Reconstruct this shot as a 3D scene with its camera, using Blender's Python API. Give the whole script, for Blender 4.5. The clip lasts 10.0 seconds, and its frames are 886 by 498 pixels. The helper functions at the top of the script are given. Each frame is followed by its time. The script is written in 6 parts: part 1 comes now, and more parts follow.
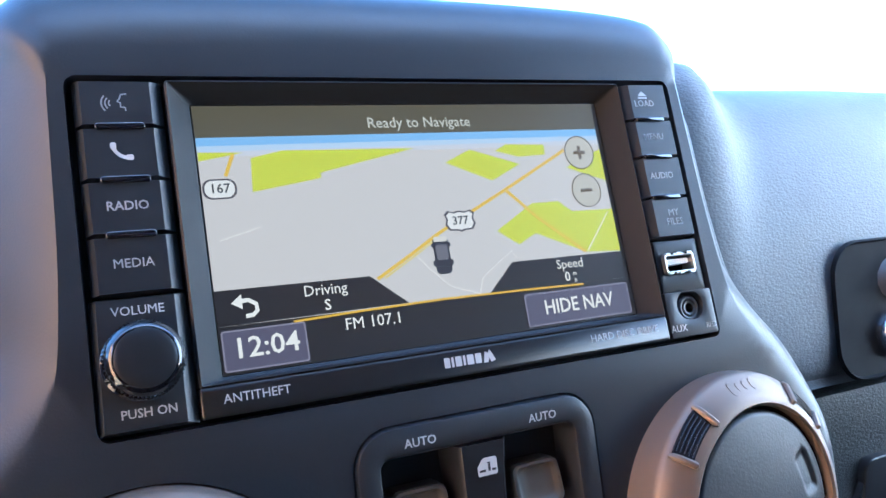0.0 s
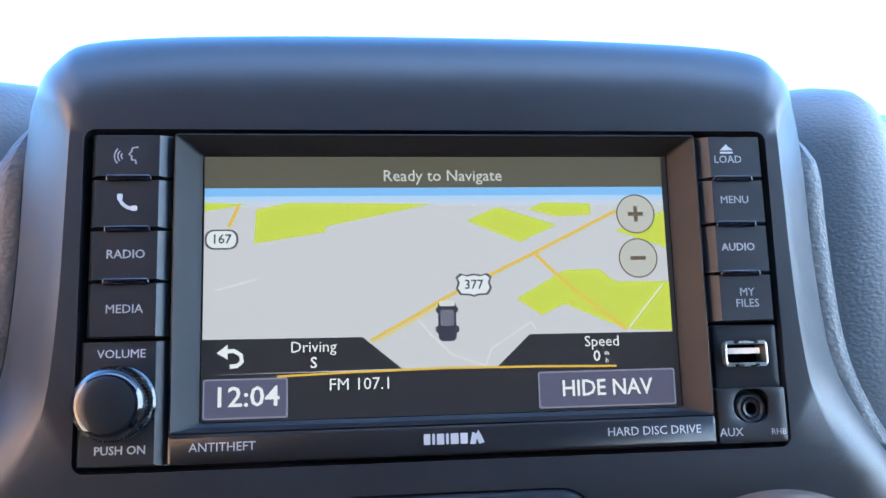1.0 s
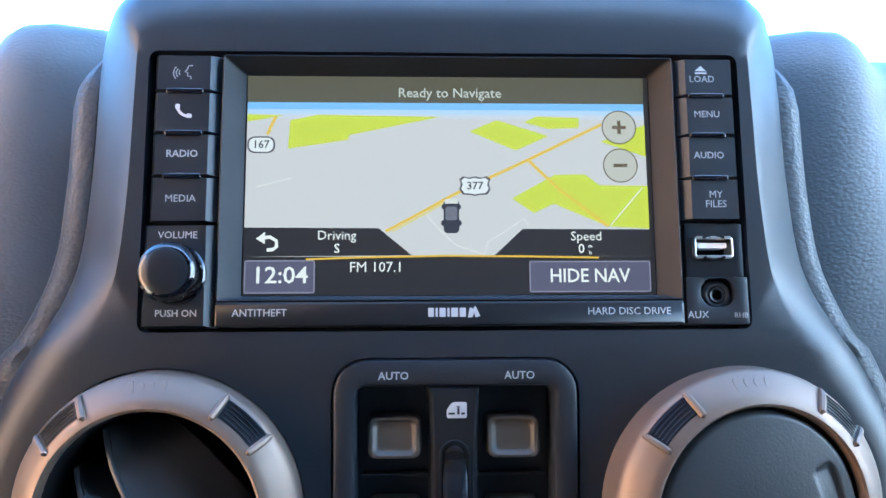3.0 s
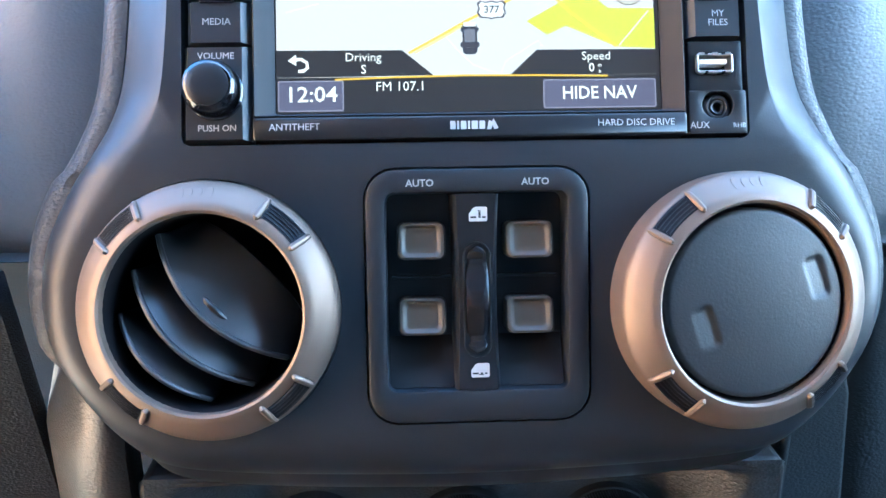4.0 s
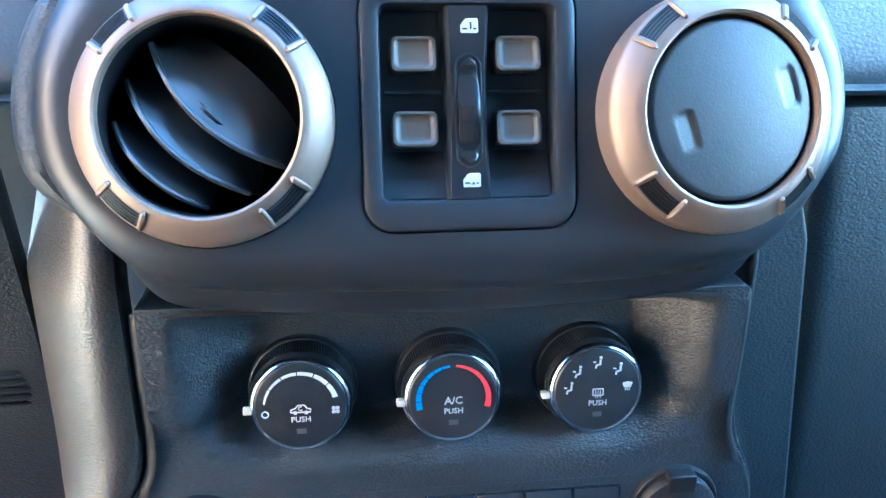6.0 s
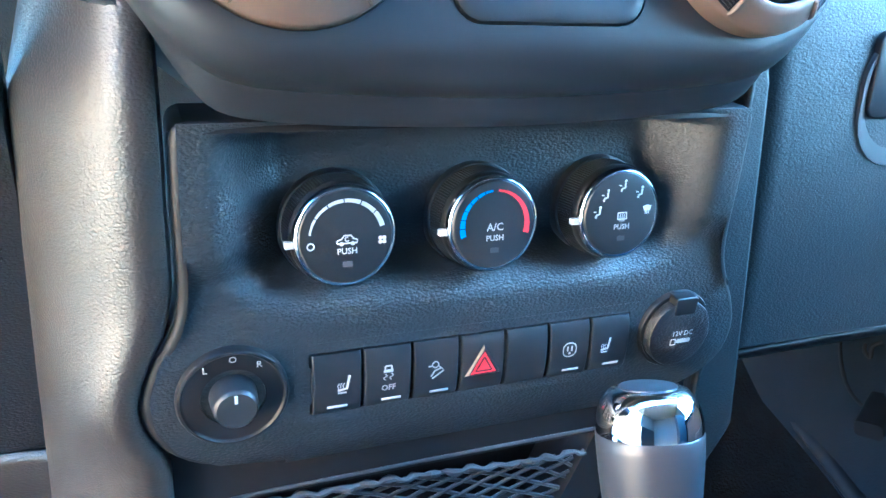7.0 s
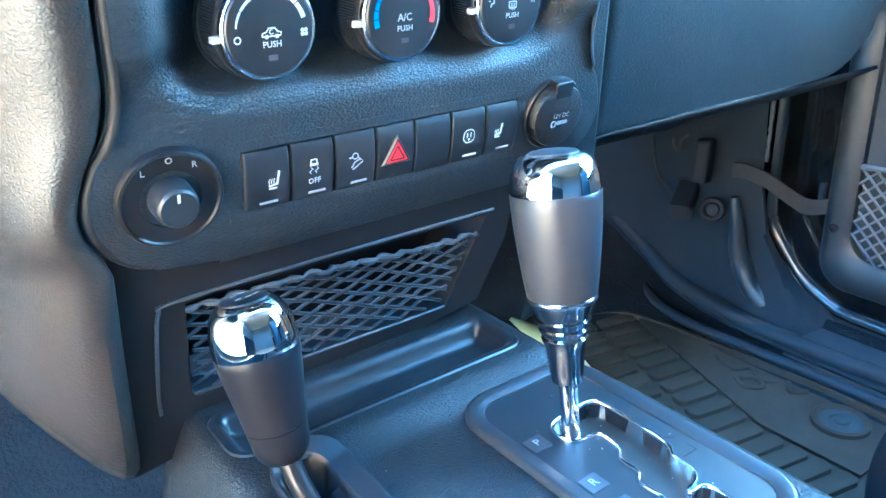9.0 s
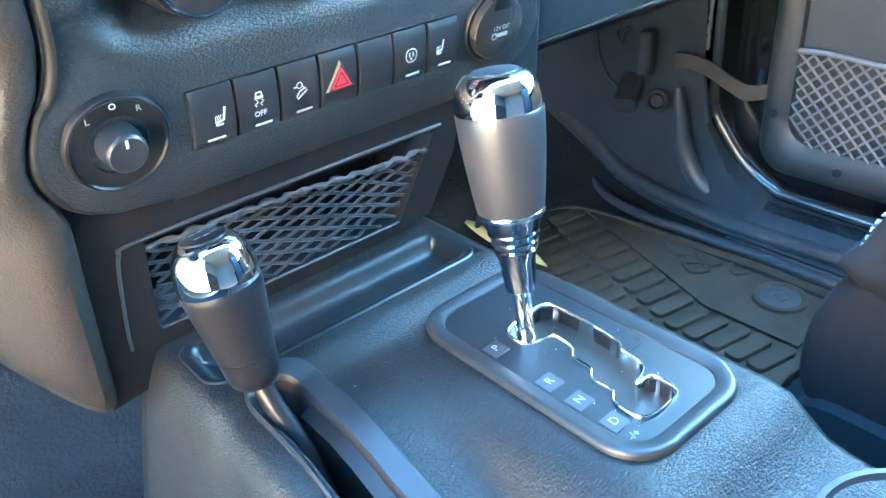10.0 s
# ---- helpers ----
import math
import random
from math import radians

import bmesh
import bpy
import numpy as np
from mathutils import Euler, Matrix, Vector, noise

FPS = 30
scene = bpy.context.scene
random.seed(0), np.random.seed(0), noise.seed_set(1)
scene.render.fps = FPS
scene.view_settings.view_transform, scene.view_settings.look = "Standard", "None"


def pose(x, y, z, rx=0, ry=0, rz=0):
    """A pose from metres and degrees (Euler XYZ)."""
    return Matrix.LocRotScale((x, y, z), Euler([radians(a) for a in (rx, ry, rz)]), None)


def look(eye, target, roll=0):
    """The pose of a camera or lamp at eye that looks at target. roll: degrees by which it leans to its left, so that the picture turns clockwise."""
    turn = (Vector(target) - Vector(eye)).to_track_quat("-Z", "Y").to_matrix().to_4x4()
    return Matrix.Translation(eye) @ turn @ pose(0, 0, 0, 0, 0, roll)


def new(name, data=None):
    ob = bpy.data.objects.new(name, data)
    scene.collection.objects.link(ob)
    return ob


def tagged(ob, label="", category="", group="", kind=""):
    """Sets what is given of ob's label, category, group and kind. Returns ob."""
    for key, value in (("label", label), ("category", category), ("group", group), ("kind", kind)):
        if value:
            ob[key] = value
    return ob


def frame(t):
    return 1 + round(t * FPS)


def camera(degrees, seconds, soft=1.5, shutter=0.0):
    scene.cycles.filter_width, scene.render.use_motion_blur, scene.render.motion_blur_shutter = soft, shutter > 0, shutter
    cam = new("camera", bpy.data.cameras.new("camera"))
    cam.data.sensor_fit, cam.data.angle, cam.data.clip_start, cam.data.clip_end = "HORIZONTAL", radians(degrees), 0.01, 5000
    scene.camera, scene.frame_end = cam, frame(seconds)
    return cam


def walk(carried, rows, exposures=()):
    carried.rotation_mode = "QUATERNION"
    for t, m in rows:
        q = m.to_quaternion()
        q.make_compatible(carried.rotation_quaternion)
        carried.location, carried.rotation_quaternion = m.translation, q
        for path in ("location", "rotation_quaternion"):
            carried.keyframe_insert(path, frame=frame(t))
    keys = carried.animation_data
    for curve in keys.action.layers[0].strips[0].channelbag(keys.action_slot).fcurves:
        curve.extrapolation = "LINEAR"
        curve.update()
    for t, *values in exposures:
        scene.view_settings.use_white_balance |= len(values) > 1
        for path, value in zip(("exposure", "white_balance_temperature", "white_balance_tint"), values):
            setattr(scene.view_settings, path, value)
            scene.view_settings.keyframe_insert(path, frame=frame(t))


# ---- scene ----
cam = camera(58.8, 10.0)
PATH = [
    (0, (-0.113, -0.227, 0.643), (0.750, 1.578, 0.631), -5.2),
    (0.2, (-0.095, -0.223, 0.651), (0.608, 1.649, 0.662), -4.3),
    (0.4, (-0.077, -0.215, 0.660), (0.470, 1.709, 0.714), -3.1),
    (0.5, (-0.065, -0.215, 0.668), (0.398, 1.730, 0.705), -2.8),
    (0.7, (-0.047, -0.216, 0.672), (0.312, 1.750, 0.661), -1.6),
    (1, (-0.026, -0.235, 0.670), (0.184, 1.753, 0.608), -0.5),
    (1.2, (-0.024, -0.243, 0.668), (0.134, 1.747, 0.596), 0.2),
    (1.5, (-0.013, -0.257, 0.667), (0.062, 1.740, 0.591), 0.4),
    (2, (-0.009, -0.260, 0.661), (0.049, 1.737, 0.576), 0.2),
    (2.2, (-0.008, -0.260, 0.662), (0.052, 1.736, 0.565), 0.0),
    (3.3, (-0.020, -0.287, 0.629), (0.074, 1.710, 0.565), -0.3),
    (3.5, (-0.024, -0.292, 0.625), (0.082, 1.700, 0.483), -0.6),
    (3.7, (-0.018, -0.299, 0.612), (0.047, 1.692, 0.440), -1.0),
    (4, (-0.024, -0.305, 0.595), (0.060, 1.679, 0.349), -0.9),
    (4.2, (-0.029, -0.307, 0.587), (0.100, 1.671, 0.295), -1.1),
    (4.5, (-0.026, -0.310, 0.562), (0.085, 1.673, 0.321), -0.8),
    (5, (-0.028, -0.317, 0.546), (0.126, 1.658, 0.273), -1.1),
    (5.2, (-0.024, -0.321, 0.544), (0.122, 1.653, 0.262), -1.1),
    (6.3, (-0.072, -0.321, 0.517), (0.261, 1.625, 0.194), -0.7),
    (6.5, (-0.098, -0.312, 0.497), (0.353, 1.610, 0.176), -0.7),
    (6.8, (-0.138, -0.303, 0.476), (0.480, 1.565, 0.115), -0.7),
    (7, (-0.160, -0.298, 0.463), (0.550, 1.532, 0.076), -1.0),
    (7.2, (-0.177, -0.293, 0.448), (0.604, 1.502, 0.034), -1.2),
    (7.5, (-0.193, -0.294, 0.437), (0.644, 1.467, -0.007), -1.5),
    (8, (-0.206, -0.292, 0.437), (0.710, 1.415, -0.059), -1.2),
    (8.5, (-0.224, -0.300, 0.437), (0.780, 1.334, -0.131), -1.5),
    (8.8, (-0.228, -0.301, 0.439), (0.829, 1.258, -0.231), -1.8),
    (9, (-0.229, -0.304, 0.443), (0.842, 1.201, -0.323), -2.1),
    (9.2, (-0.228, -0.310, 0.437), (0.846, 1.170, -0.374), -3.6),
    (9.5, (-0.230, -0.308, 0.447), (0.855, 1.093, -0.480), -3.6),
    (10, (-0.231, -0.311, 0.461), (0.845, 1.041, -0.546), -4.7),
]
LIGHT = [(0, 4.15, 4230, 1), (2, 4.2, 4170, -2), (3.5, 4.5, 4080, -5), (4, 4.95, 3980, -7), (4.5, 5.3, 3790, -11), (5.2, 5.55, 3670, -12), (6.5, 5.78, 3410, -14), (7.5, 6.25, 3360, -16), (9, 6.25, 3320, -18), (10, 6.47, 3700, -20)]
walk(cam, [(t, look(eye, target, roll)) for t, eye, target, roll in PATH], LIGHT)

SKY, SUN, SCREEN = 0.12, 5.0, 0.055

# ---- light ----
world = bpy.data.worlds.new("daylight")
scene.world = world
world.use_nodes = True
wn = world.node_tree.nodes
sky = wn.new("ShaderNodeTexSky")
sky.sky_type = "NISHITA"
sky.sun_disc = False
sky.dust_density = 5.5
sky.air_density = 1.0
sky.ozone_density = 1.0
sky.sun_elevation, sky.sun_rotation = radians(33), radians(169)
wn["Background"].inputs["Strength"].default_value = SKY
world.node_tree.links.new(sky.outputs["Color"], wn["Background"].inputs["Color"])
sun = new("sun", bpy.data.lights.new("sun", "SUN"))
sun.data.energy, sun.data.angle, sun.data.color = SUN, radians(0.5), (1.0, 0.93, 0.82)
sun.matrix_world = look((1.0, -5.0, 3.3), (0, 0, 0))


# ---- materials ----
def material(name, color, rough=0.5, metal=0.0, grain=None, bump=0.3, mottle=0.15, coat=0.0, spec=0.5, wear=0.0, kind="noise"):
    """A procedural surface. grain: size in metres of the fine relief; mottle: share by which the colour varies."""
    m = bpy.data.materials.new(name)
    m.use_nodes = True
    n, l = m.node_tree.nodes, m.node_tree.links
    p = n["Principled BSDF"]
    p.inputs["Metallic"].default_value = metal
    p.inputs["Roughness"].default_value = rough
    p.inputs["Coat Weight"].default_value = coat
    p.inputs["Coat Roughness"].default_value = 0.08
    p.inputs["Specular IOR Level"].default_value = spec
    tc = n.new("ShaderNodeTexCoord")
    big = n.new("ShaderNodeTexNoise")
    big.inputs["Scale"].default_value = 22.0
    big.inputs["Detail"].default_value = 6.0
    l.new(tc.outputs["Object"], big.inputs["Vector"])
    mix = n.new("ShaderNodeMix")
    mix.data_type = "RGBA"
    mix.inputs[6].default_value = [c * (1 - mottle) for c in color] + [1]
    mix.inputs[7].default_value = [min(1, c * (1 + mottle)) for c in color] + [1]
    l.new(big.outputs["Fac"], mix.inputs["Factor"])
    l.new(mix.outputs[2], p.inputs["Base Color"])
    rr = n.new("ShaderNodeMapRange")
    rr.inputs["To Min"].default_value = max(0.02, rough * (0.88 - wear))
    rr.inputs["To Max"].default_value = min(1, rough * (1.12 + wear))
    rn = n.new("ShaderNodeTexNoise")
    rn.inputs["Scale"].default_value = 70.0
    rn.inputs["Detail"].default_value = 5.0
    l.new(tc.outputs["Object"], rn.inputs["Vector"])
    l.new(rn.outputs["Fac"], rr.inputs["Value"])
    l.new(rr.outputs["Result"], p.inputs["Roughness"])
    if grain:
        if kind == "leather":
            g = n.new("ShaderNodeTexVoronoi")
            g.feature = "SMOOTH_F1"
            g.inputs["Smoothness"].default_value = 0.35
            g.inputs["Scale"].default_value = 1 / grain
            warp = n.new("ShaderNodeTexNoise")
            warp.inputs["Scale"].default_value = 0.45 / grain
            add = n.new("ShaderNodeMixRGB")
            add.blend_type = "LINEAR_LIGHT"
            add.inputs["Fac"].default_value = grain * 0.45
            wide = n.new("ShaderNodeMapping")
            wide.inputs["Scale"].default_value = (0.62, 1, 1)
            l.new(tc.outputs["Object"], wide.inputs["Vector"])
            l.new(wide.outputs["Vector"], warp.inputs["Vector"])
            l.new(wide.outputs["Vector"], add.inputs["Color1"])
            l.new(warp.outputs["Color"], add.inputs["Color2"])
            l.new(add.outputs["Color"], g.inputs["Vector"])
            # fine creases over the cells
            crease = n.new("ShaderNodeTexNoise")
            crease.inputs["Scale"].default_value = 1.3 / grain
            crease.inputs["Detail"].default_value = 4.0
            crease.inputs["Roughness"].default_value = 0.65
            l.new(wide.outputs["Vector"], crease.inputs["Vector"])
            both = n.new("ShaderNodeMath")
            both.operation = "MULTIPLY_ADD"
            both.inputs[1].default_value = 0.7
            l.new(crease.outputs["Fac"], both.inputs[0])
            l.new(g.outputs["Distance"], both.inputs[2])
            out = both.outputs["Value"]
        else:
            g = n.new("ShaderNodeTexNoise")
            g.inputs["Scale"].default_value = 1 / grain
            g.inputs["Detail"].default_value = 3.0
            l.new(tc.outputs["Object"], g.inputs["Vector"])
            out = g.outputs["Fac"]
        b = n.new("ShaderNodeBump")
        b.inputs["Strength"].default_value = bump
        b.inputs["Distance"].default_value = grain * 0.45
        b.invert = kind == "leather"
        l.new(out, b.inputs["Height"])
        l.new(b.outputs["Normal"], p.inputs["Normal"])
    return m


def glow(name, color, strength=1.0):
    """A lit patch of the display."""
    m = bpy.data.materials.new(name)
    m.use_nodes = True
    p = m.node_tree.nodes["Principled BSDF"]
    p.inputs["Base Color"].default_value = (0.01, 0.01, 0.01, 1)
    p.inputs["Roughness"].default_value = 0.3
    p.inputs["Emission Color"].default_value = (color[0] * 1.29, color[1] * 0.96, color[2] * 0.64, 1)
    p.inputs["Emission Strength"].default_value = strength * SCREEN
    return m


BEZEL = material("satin_black_plastic", (0.0140, 0.0160, 0.0195), 0.41, grain=0.0007, bump=0.16, spec=0.42)
GRAIN = material("grained_black_vinyl", (0.0142, 0.0178, 0.0220), 0.44, grain=0.0011, bump=0.68, spec=0.58, kind="leather")
# the warm base colour carries part of the driver cheek's sunlit sheen
CHEEK = material("warm_sheen_vinyl", (0.022, 0.019, 0.016), 0.38, grain=0.0011, bump=0.40, spec=0.6, kind="leather")
GRAIN_FINE = material("fine_grained_black_plastic", (0.013, 0.013, 0.015), 0.36, grain=0.0010, bump=0.7, kind="leather")
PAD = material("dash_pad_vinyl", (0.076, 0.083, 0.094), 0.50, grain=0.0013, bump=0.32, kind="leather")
MATTE = material("matte_black_plastic", (0.009, 0.009, 0.010), 0.5, grain=0.0006, bump=0.1, spec=0.25)
SURROUND = material("surround_vinyl", (0.026, 0.028, 0.031), 0.50, grain=0.0016, bump=0.5, spec=0.4, kind="leather")
DISC = material("stippled_black_plastic", (0.020, 0.022, 0.024), 0.44, grain=0.0009, bump=0.25)
SMOOTH = material("smooth_black_plastic", (0.012, 0.013, 0.015), 0.32, grain=0.0005, bump=0.05, spec=0.38)
CONSOLE = material("console_vinyl", (0.0112, 0.0112, 0.0112), 0.44, grain=0.0012, bump=0.75, spec=0.30, kind="leather")
KEY = material("key_black_plastic", (0.011, 0.0125, 0.015), 0.40, grain=0.0004, bump=0.05)
GLOSS = material("gloss_black_plastic", (0.006, 0.006, 0.008), 0.09, bump=0.0, coat=0.5)
# near-black with little sheen: shade of recesses and gaps put into the colour
DARK = material("cavity_shade_plastic", (0.004, 0.004, 0.005), 0.7, spec=0.15)
SILVER = material("warm_silver_paint", (0.168, 0.127, 0.096), 0.50, metal=0.60, mottle=0.02)
BEAD = material("edge_highlight_bead", (0.040, 0.042, 0.046), 0.30)
SLATE = material("slate_grained_plastic", (0.012, 0.0145, 0.0165), 0.50, grain=0.0012, bump=0.45, spec=0.30, kind="leather")
CHROME = material("polished_chrome", (0.86, 0.86, 0.88), 0.04, metal=1.0, mottle=0.03)
STEEL = material("bright_steel", (0.62, 0.64, 0.68), 0.16, metal=1.0, mottle=0.05)
USB_METAL = material("nickel_shell", (0.62, 0.60, 0.56), 0.30, metal=1.0, mottle=0.06)
IVORY = material("ivory_plastic", (0.75, 0.72, 0.66), 0.45, mottle=0.05)
GRIP = material("satin_grey_grip", (0.048, 0.051, 0.058), 0.34, metal=0.38, grain=0.0004, bump=0.06)
GRIP_BLACK = material("satin_black_grip", (0.012, 0.012, 0.014), 0.34, spec=0.15, grain=0.0006, bump=0.1)
PRINT = material("white_print", (0.40, 0.41, 0.42), 0.5, mottle=0.04)
PRINT_DIM = material("grey_print", (0.29, 0.30, 0.31), 0.5, mottle=0.04)
PRINT_FAINT = material("faint_print", (0.05, 0.05, 0.055), 0.5, mottle=0.04)
BLUE = material("blue_print", (0.02, 0.15, 0.50), 0.45, mottle=0.05)
RED = material("red_print", (0.52, 0.02, 0.035), 0.45, mottle=0.05)
CARPET = material("dark_carpet", (0.0165, 0.0175, 0.0195), 0.95, grain=0.0045, bump=1.0, mottle=0.5, spec=0.1)
RUBBER = material("worn_brown_rubber", (0.055, 0.042, 0.028), 0.75, spec=0.15, grain=0.0012, bump=0.35, mottle=0.35, wear=0.1)
SEAT = material("black_seat_cloth", (0.021, 0.024, 0.029), 0.85, grain=0.0011, bump=0.6, mottle=0.2, spec=0.25)
THREAD = material("pale_thread", (0.34, 0.37, 0.42), 0.8)
CORD = material("black_cord", (0.022, 0.023, 0.026), 0.45, grain=0.0006, bump=0.8)
CORD_GREY = material("grey_cord", (0.040, 0.043, 0.049), 0.7, grain=0.0008, bump=0.8)
BODY_PAINT = material("black_body_paint", (0.008, 0.009, 0.011), 0.10, coat=0.8, mottle=0.05)
WEBBING = material("grey_webbing", (0.040, 0.039, 0.038), 0.9, spec=0.15, grain=0.0009, bump=0.7)
LEAF_MAT = material("dry_yellow_leaf", (0.50, 0.42, 0.16), 0.7, grain=0.002, bump=0.3)
SAND = material("sunlit_sandy_ground", (0.36, 0.24, 0.13), 0.9, grain=0.05, bump=0.5, mottle=0.25)
# tone of the added wall that throws tan light onto the driver's cheek
WALL = material("tan_bounce_wall", (0.43, 0.212, 0.084), 0.9, grain=0.03, bump=0.5, mottle=0.2)
PALE_WALL = material("white_bounce_wall", (0.52, 0.53, 0.54), 0.9, grain=0.03, bump=0.4, mottle=0.08)
LINING = material("grey_headliner", (0.06, 0.062, 0.068), 0.9, grain=0.002, bump=0.4)

# ---- shaping helpers ----
STACK = Matrix(((1, 0, 0, 0), (0, math.sin(radians(10)), -math.cos(radians(10)), 0), (0, math.cos(radians(10)), math.sin(radians(10)), 0.6), (0, 0, 0, 1)))
# below the radio the bezel stands more upright
FOLD = Matrix.Translation((0, -0.008, 0)) @ Matrix.Rotation(radians(6.2), 4, "X") @ Matrix.Translation((0, 0.008, 0))
STACK_LOW = STACK @ FOLD
LOWER = Matrix(((1, 0, 0, 0), (0, -math.sin(radians(13)), -math.cos(radians(13)), 0.032), (0, math.cos(radians(13)), -math.sin(radians(13)), 0.455), (0, 0, 0, 1)))


def thing(name, label, category, m=None, group="", kind=""):
    ob = new(name)
    ob.empty_display_size = 0.02
    if m is not None:
        ob.matrix_world = m
    return tagged(ob, label, category, group, kind)


def part(name, bm, mat, parent=None, label="", sharp=38):
    bmesh.ops.recalc_face_normals(bm, faces=bm.faces)
    me = bpy.data.meshes.new(name)
    bm.to_mesh(me)
    bm.free()
    me.shade_smooth()
    me.set_sharp_from_angle(angle=radians(sharp))
    me.materials.append(mat)
    ob = new(name, me)
    if parent is not None:
        ob.parent = parent
    return tagged(ob, label)


def loft(bm, loops, cap=(True, True), closed=True):
    """Skins closed or open loops of equal count; caps the first and the last."""
    rows = [[bm.verts.new(p) for p in lp] for lp in loops]
    n = len(rows[0])
    for a, b in zip(rows, rows[1:]):
        for i in range(n if closed else n - 1):
            j = (i + 1) % n
            bm.faces.new((a[i], a[j], b[j], b[i]))
    if cap[0]:
        bm.faces.new(rows[0][::-1])
    if cap[1]:
        bm.faces.new(rows[-1])
    return rows


def rrect(cx, cy, w, h, r, n=5):
    """A rounded rectangle's outline, anticlockwise."""
    r = min(r, w / 2 - 1e-6, h / 2 - 1e-6)
    out = []
    for qx, qy, a0 in ((1, 1, 0), (-1, 1, 90), (-1, -1, 180), (1, -1, 270)):
        for i in range(n + 1):
            a = radians(a0 + 90 * i / n)
            out.append((cx + qx * (w / 2 - r) + r * math.cos(a), cy + qy * (h / 2 - r) + r * math.sin(a)))
    return out


def circle(cx, cy, r, n=48):
    return [(cx + r * math.cos(2 * math.pi * i / n), cy + r * math.sin(2 * math.pi * i / n)) for i in range(n)]


def inset(pts, d):
    """The outline moved inwards by d (anticlockwise outlines)."""
    n, out = len(pts), []
    for i in range(n):
        p, q, s = Vector(pts[i - 1]), Vector(pts[i]), Vector(pts[(i + 1) % n])
        a, b = (q - p), (s - q)
        if a.length < 1e-9:
            a = b
        if b.length < 1e-9:
            b = a
        na, nb = Vector((-a.y, a.x)).normalized(), Vector((-b.y, b.x)).normalized()
        m = (na + nb)
        m = m.normalized() if m.length > 1e-6 else na
        out.append(tuple(q + m * (d / max(0.4, m.dot(na)))))
    return out


def fold(p):
    """Bends a point of the radio's plane into the upright lower part of the bezel."""
    f = min(1, max(0, (-0.003 - p[1]) / 0.011))
    v = Vector(p)
    return v.lerp(FOLD @ v, f * f * (3 - 2 * f))


def at_z(pts, z):
    return [(x, y, z) for x, y in pts]


def slab(bm, pts, z0, z1, bevel=0.0, steps=3):
    """A plate with the outline pts from z0 to z1, its upper edge rounded."""
    loops = [at_z(pts, z0)]
    if bevel:
        for i in range(steps + 1):
            a = math.pi / 2 * i / steps
            loops.append(at_z(inset(pts, bevel * (1 - math.cos(a))), z1 - bevel + bevel * math.sin(a)))
    else:
        loops.append(at_z(pts, z1))
    loft(bm, loops)
    return bm


def ring_plate(bm, outer, inner, z0, z1, bevel=0.0):
    """A frame between two outlines of equal count."""
    b = bevel
    loops = [at_z(inner, z0), at_z(outer, z0), at_z(outer, z1 - b)]
    if b:
        loops += [at_z(inset(outer, b * 0.3), z1 - b * 0.3), at_z(inset(outer, b), z1), at_z(inset(inner, -b), z1), at_z(inset(inner, -b * 0.3), z1 - b * 0.3)]
    else:
        loops += [at_z(outer, z1), at_z(inner, z1)]
    loops += [at_z(inner, z1 - b), at_z(inner, z0)]
    loft(bm, loops, (False, False))
    bmesh.ops.remove_doubles(bm, verts=bm.verts, dist=1e-7)
    return bm


def lathe(bm, profile, n=48, cx=0.0, cy=0.0, cap=(True, True)):
    """A turned body: rows of (radius, height)."""
    loft(bm, [[(cx + r * math.cos(2 * math.pi * i / n), cy + r * math.sin(2 * math.pi * i / n), z) for i in range(n)] for r, z in profile], cap)
    return bm


def sweep(bm, path, r, n=8, flat=1.0):
    """A tube along a line of points; r: one radius or one for each point."""
    pts = [Vector(p) for p in path]
    loops, up = [], Vector((0.13, 0.27, 0.95))
    for i, p in enumerate(pts):
        d = (pts[min(i + 1, len(pts) - 1)] - pts[max(i - 1, 0)]).normalized()
        s = d.cross(up)
        s = s.normalized() if s.length > 1e-4 else Vector((1, 0, 0))
        u = s.cross(d)
        rad = r[i] if isinstance(r, (list, tuple)) else r
        loops.append([tuple(p + s * rad * math.cos(2 * math.pi * k / n) + u * rad * flat * math.sin(2 * math.pi * k / n)) for k in range(n)])
    loft(bm, loops)
    return bm


def spline(pts, per=6, closed=False):
    """A smooth line through the points."""
    v = [Vector(p) for p in pts]
    n, out = len(v), []
    for i in range(n if closed else n - 1):
        if closed:
            a, b, c, d = v[i - 1], v[i], v[(i + 1) % n], v[(i + 2) % n]
        else:
            a, b, c, d = v[max(i - 1, 0)], v[i], v[i + 1], v[min(i + 2, n - 1)]
        for k in range(per):
            t = k / per
            out.append(tuple(0.5 * (2 * b + (c - a) * t + (2 * a - 5 * b + 4 * c - d) * t * t + (3 * b - a - 3 * c + d) * t ** 3)))
    if not closed:
        out.append(tuple(v[-1]))
    return out


def sheet(bm, rows):
    """An open surface through rows of points."""
    loft(bm, rows, (False, False), closed=False)
    return bm


def thick(ob, t):
    """Gives an open surface a thickness behind it."""
    s = ob.modifiers.new("thickness", "SOLIDIFY")
    s.thickness, s.offset = t, -1
    return ob


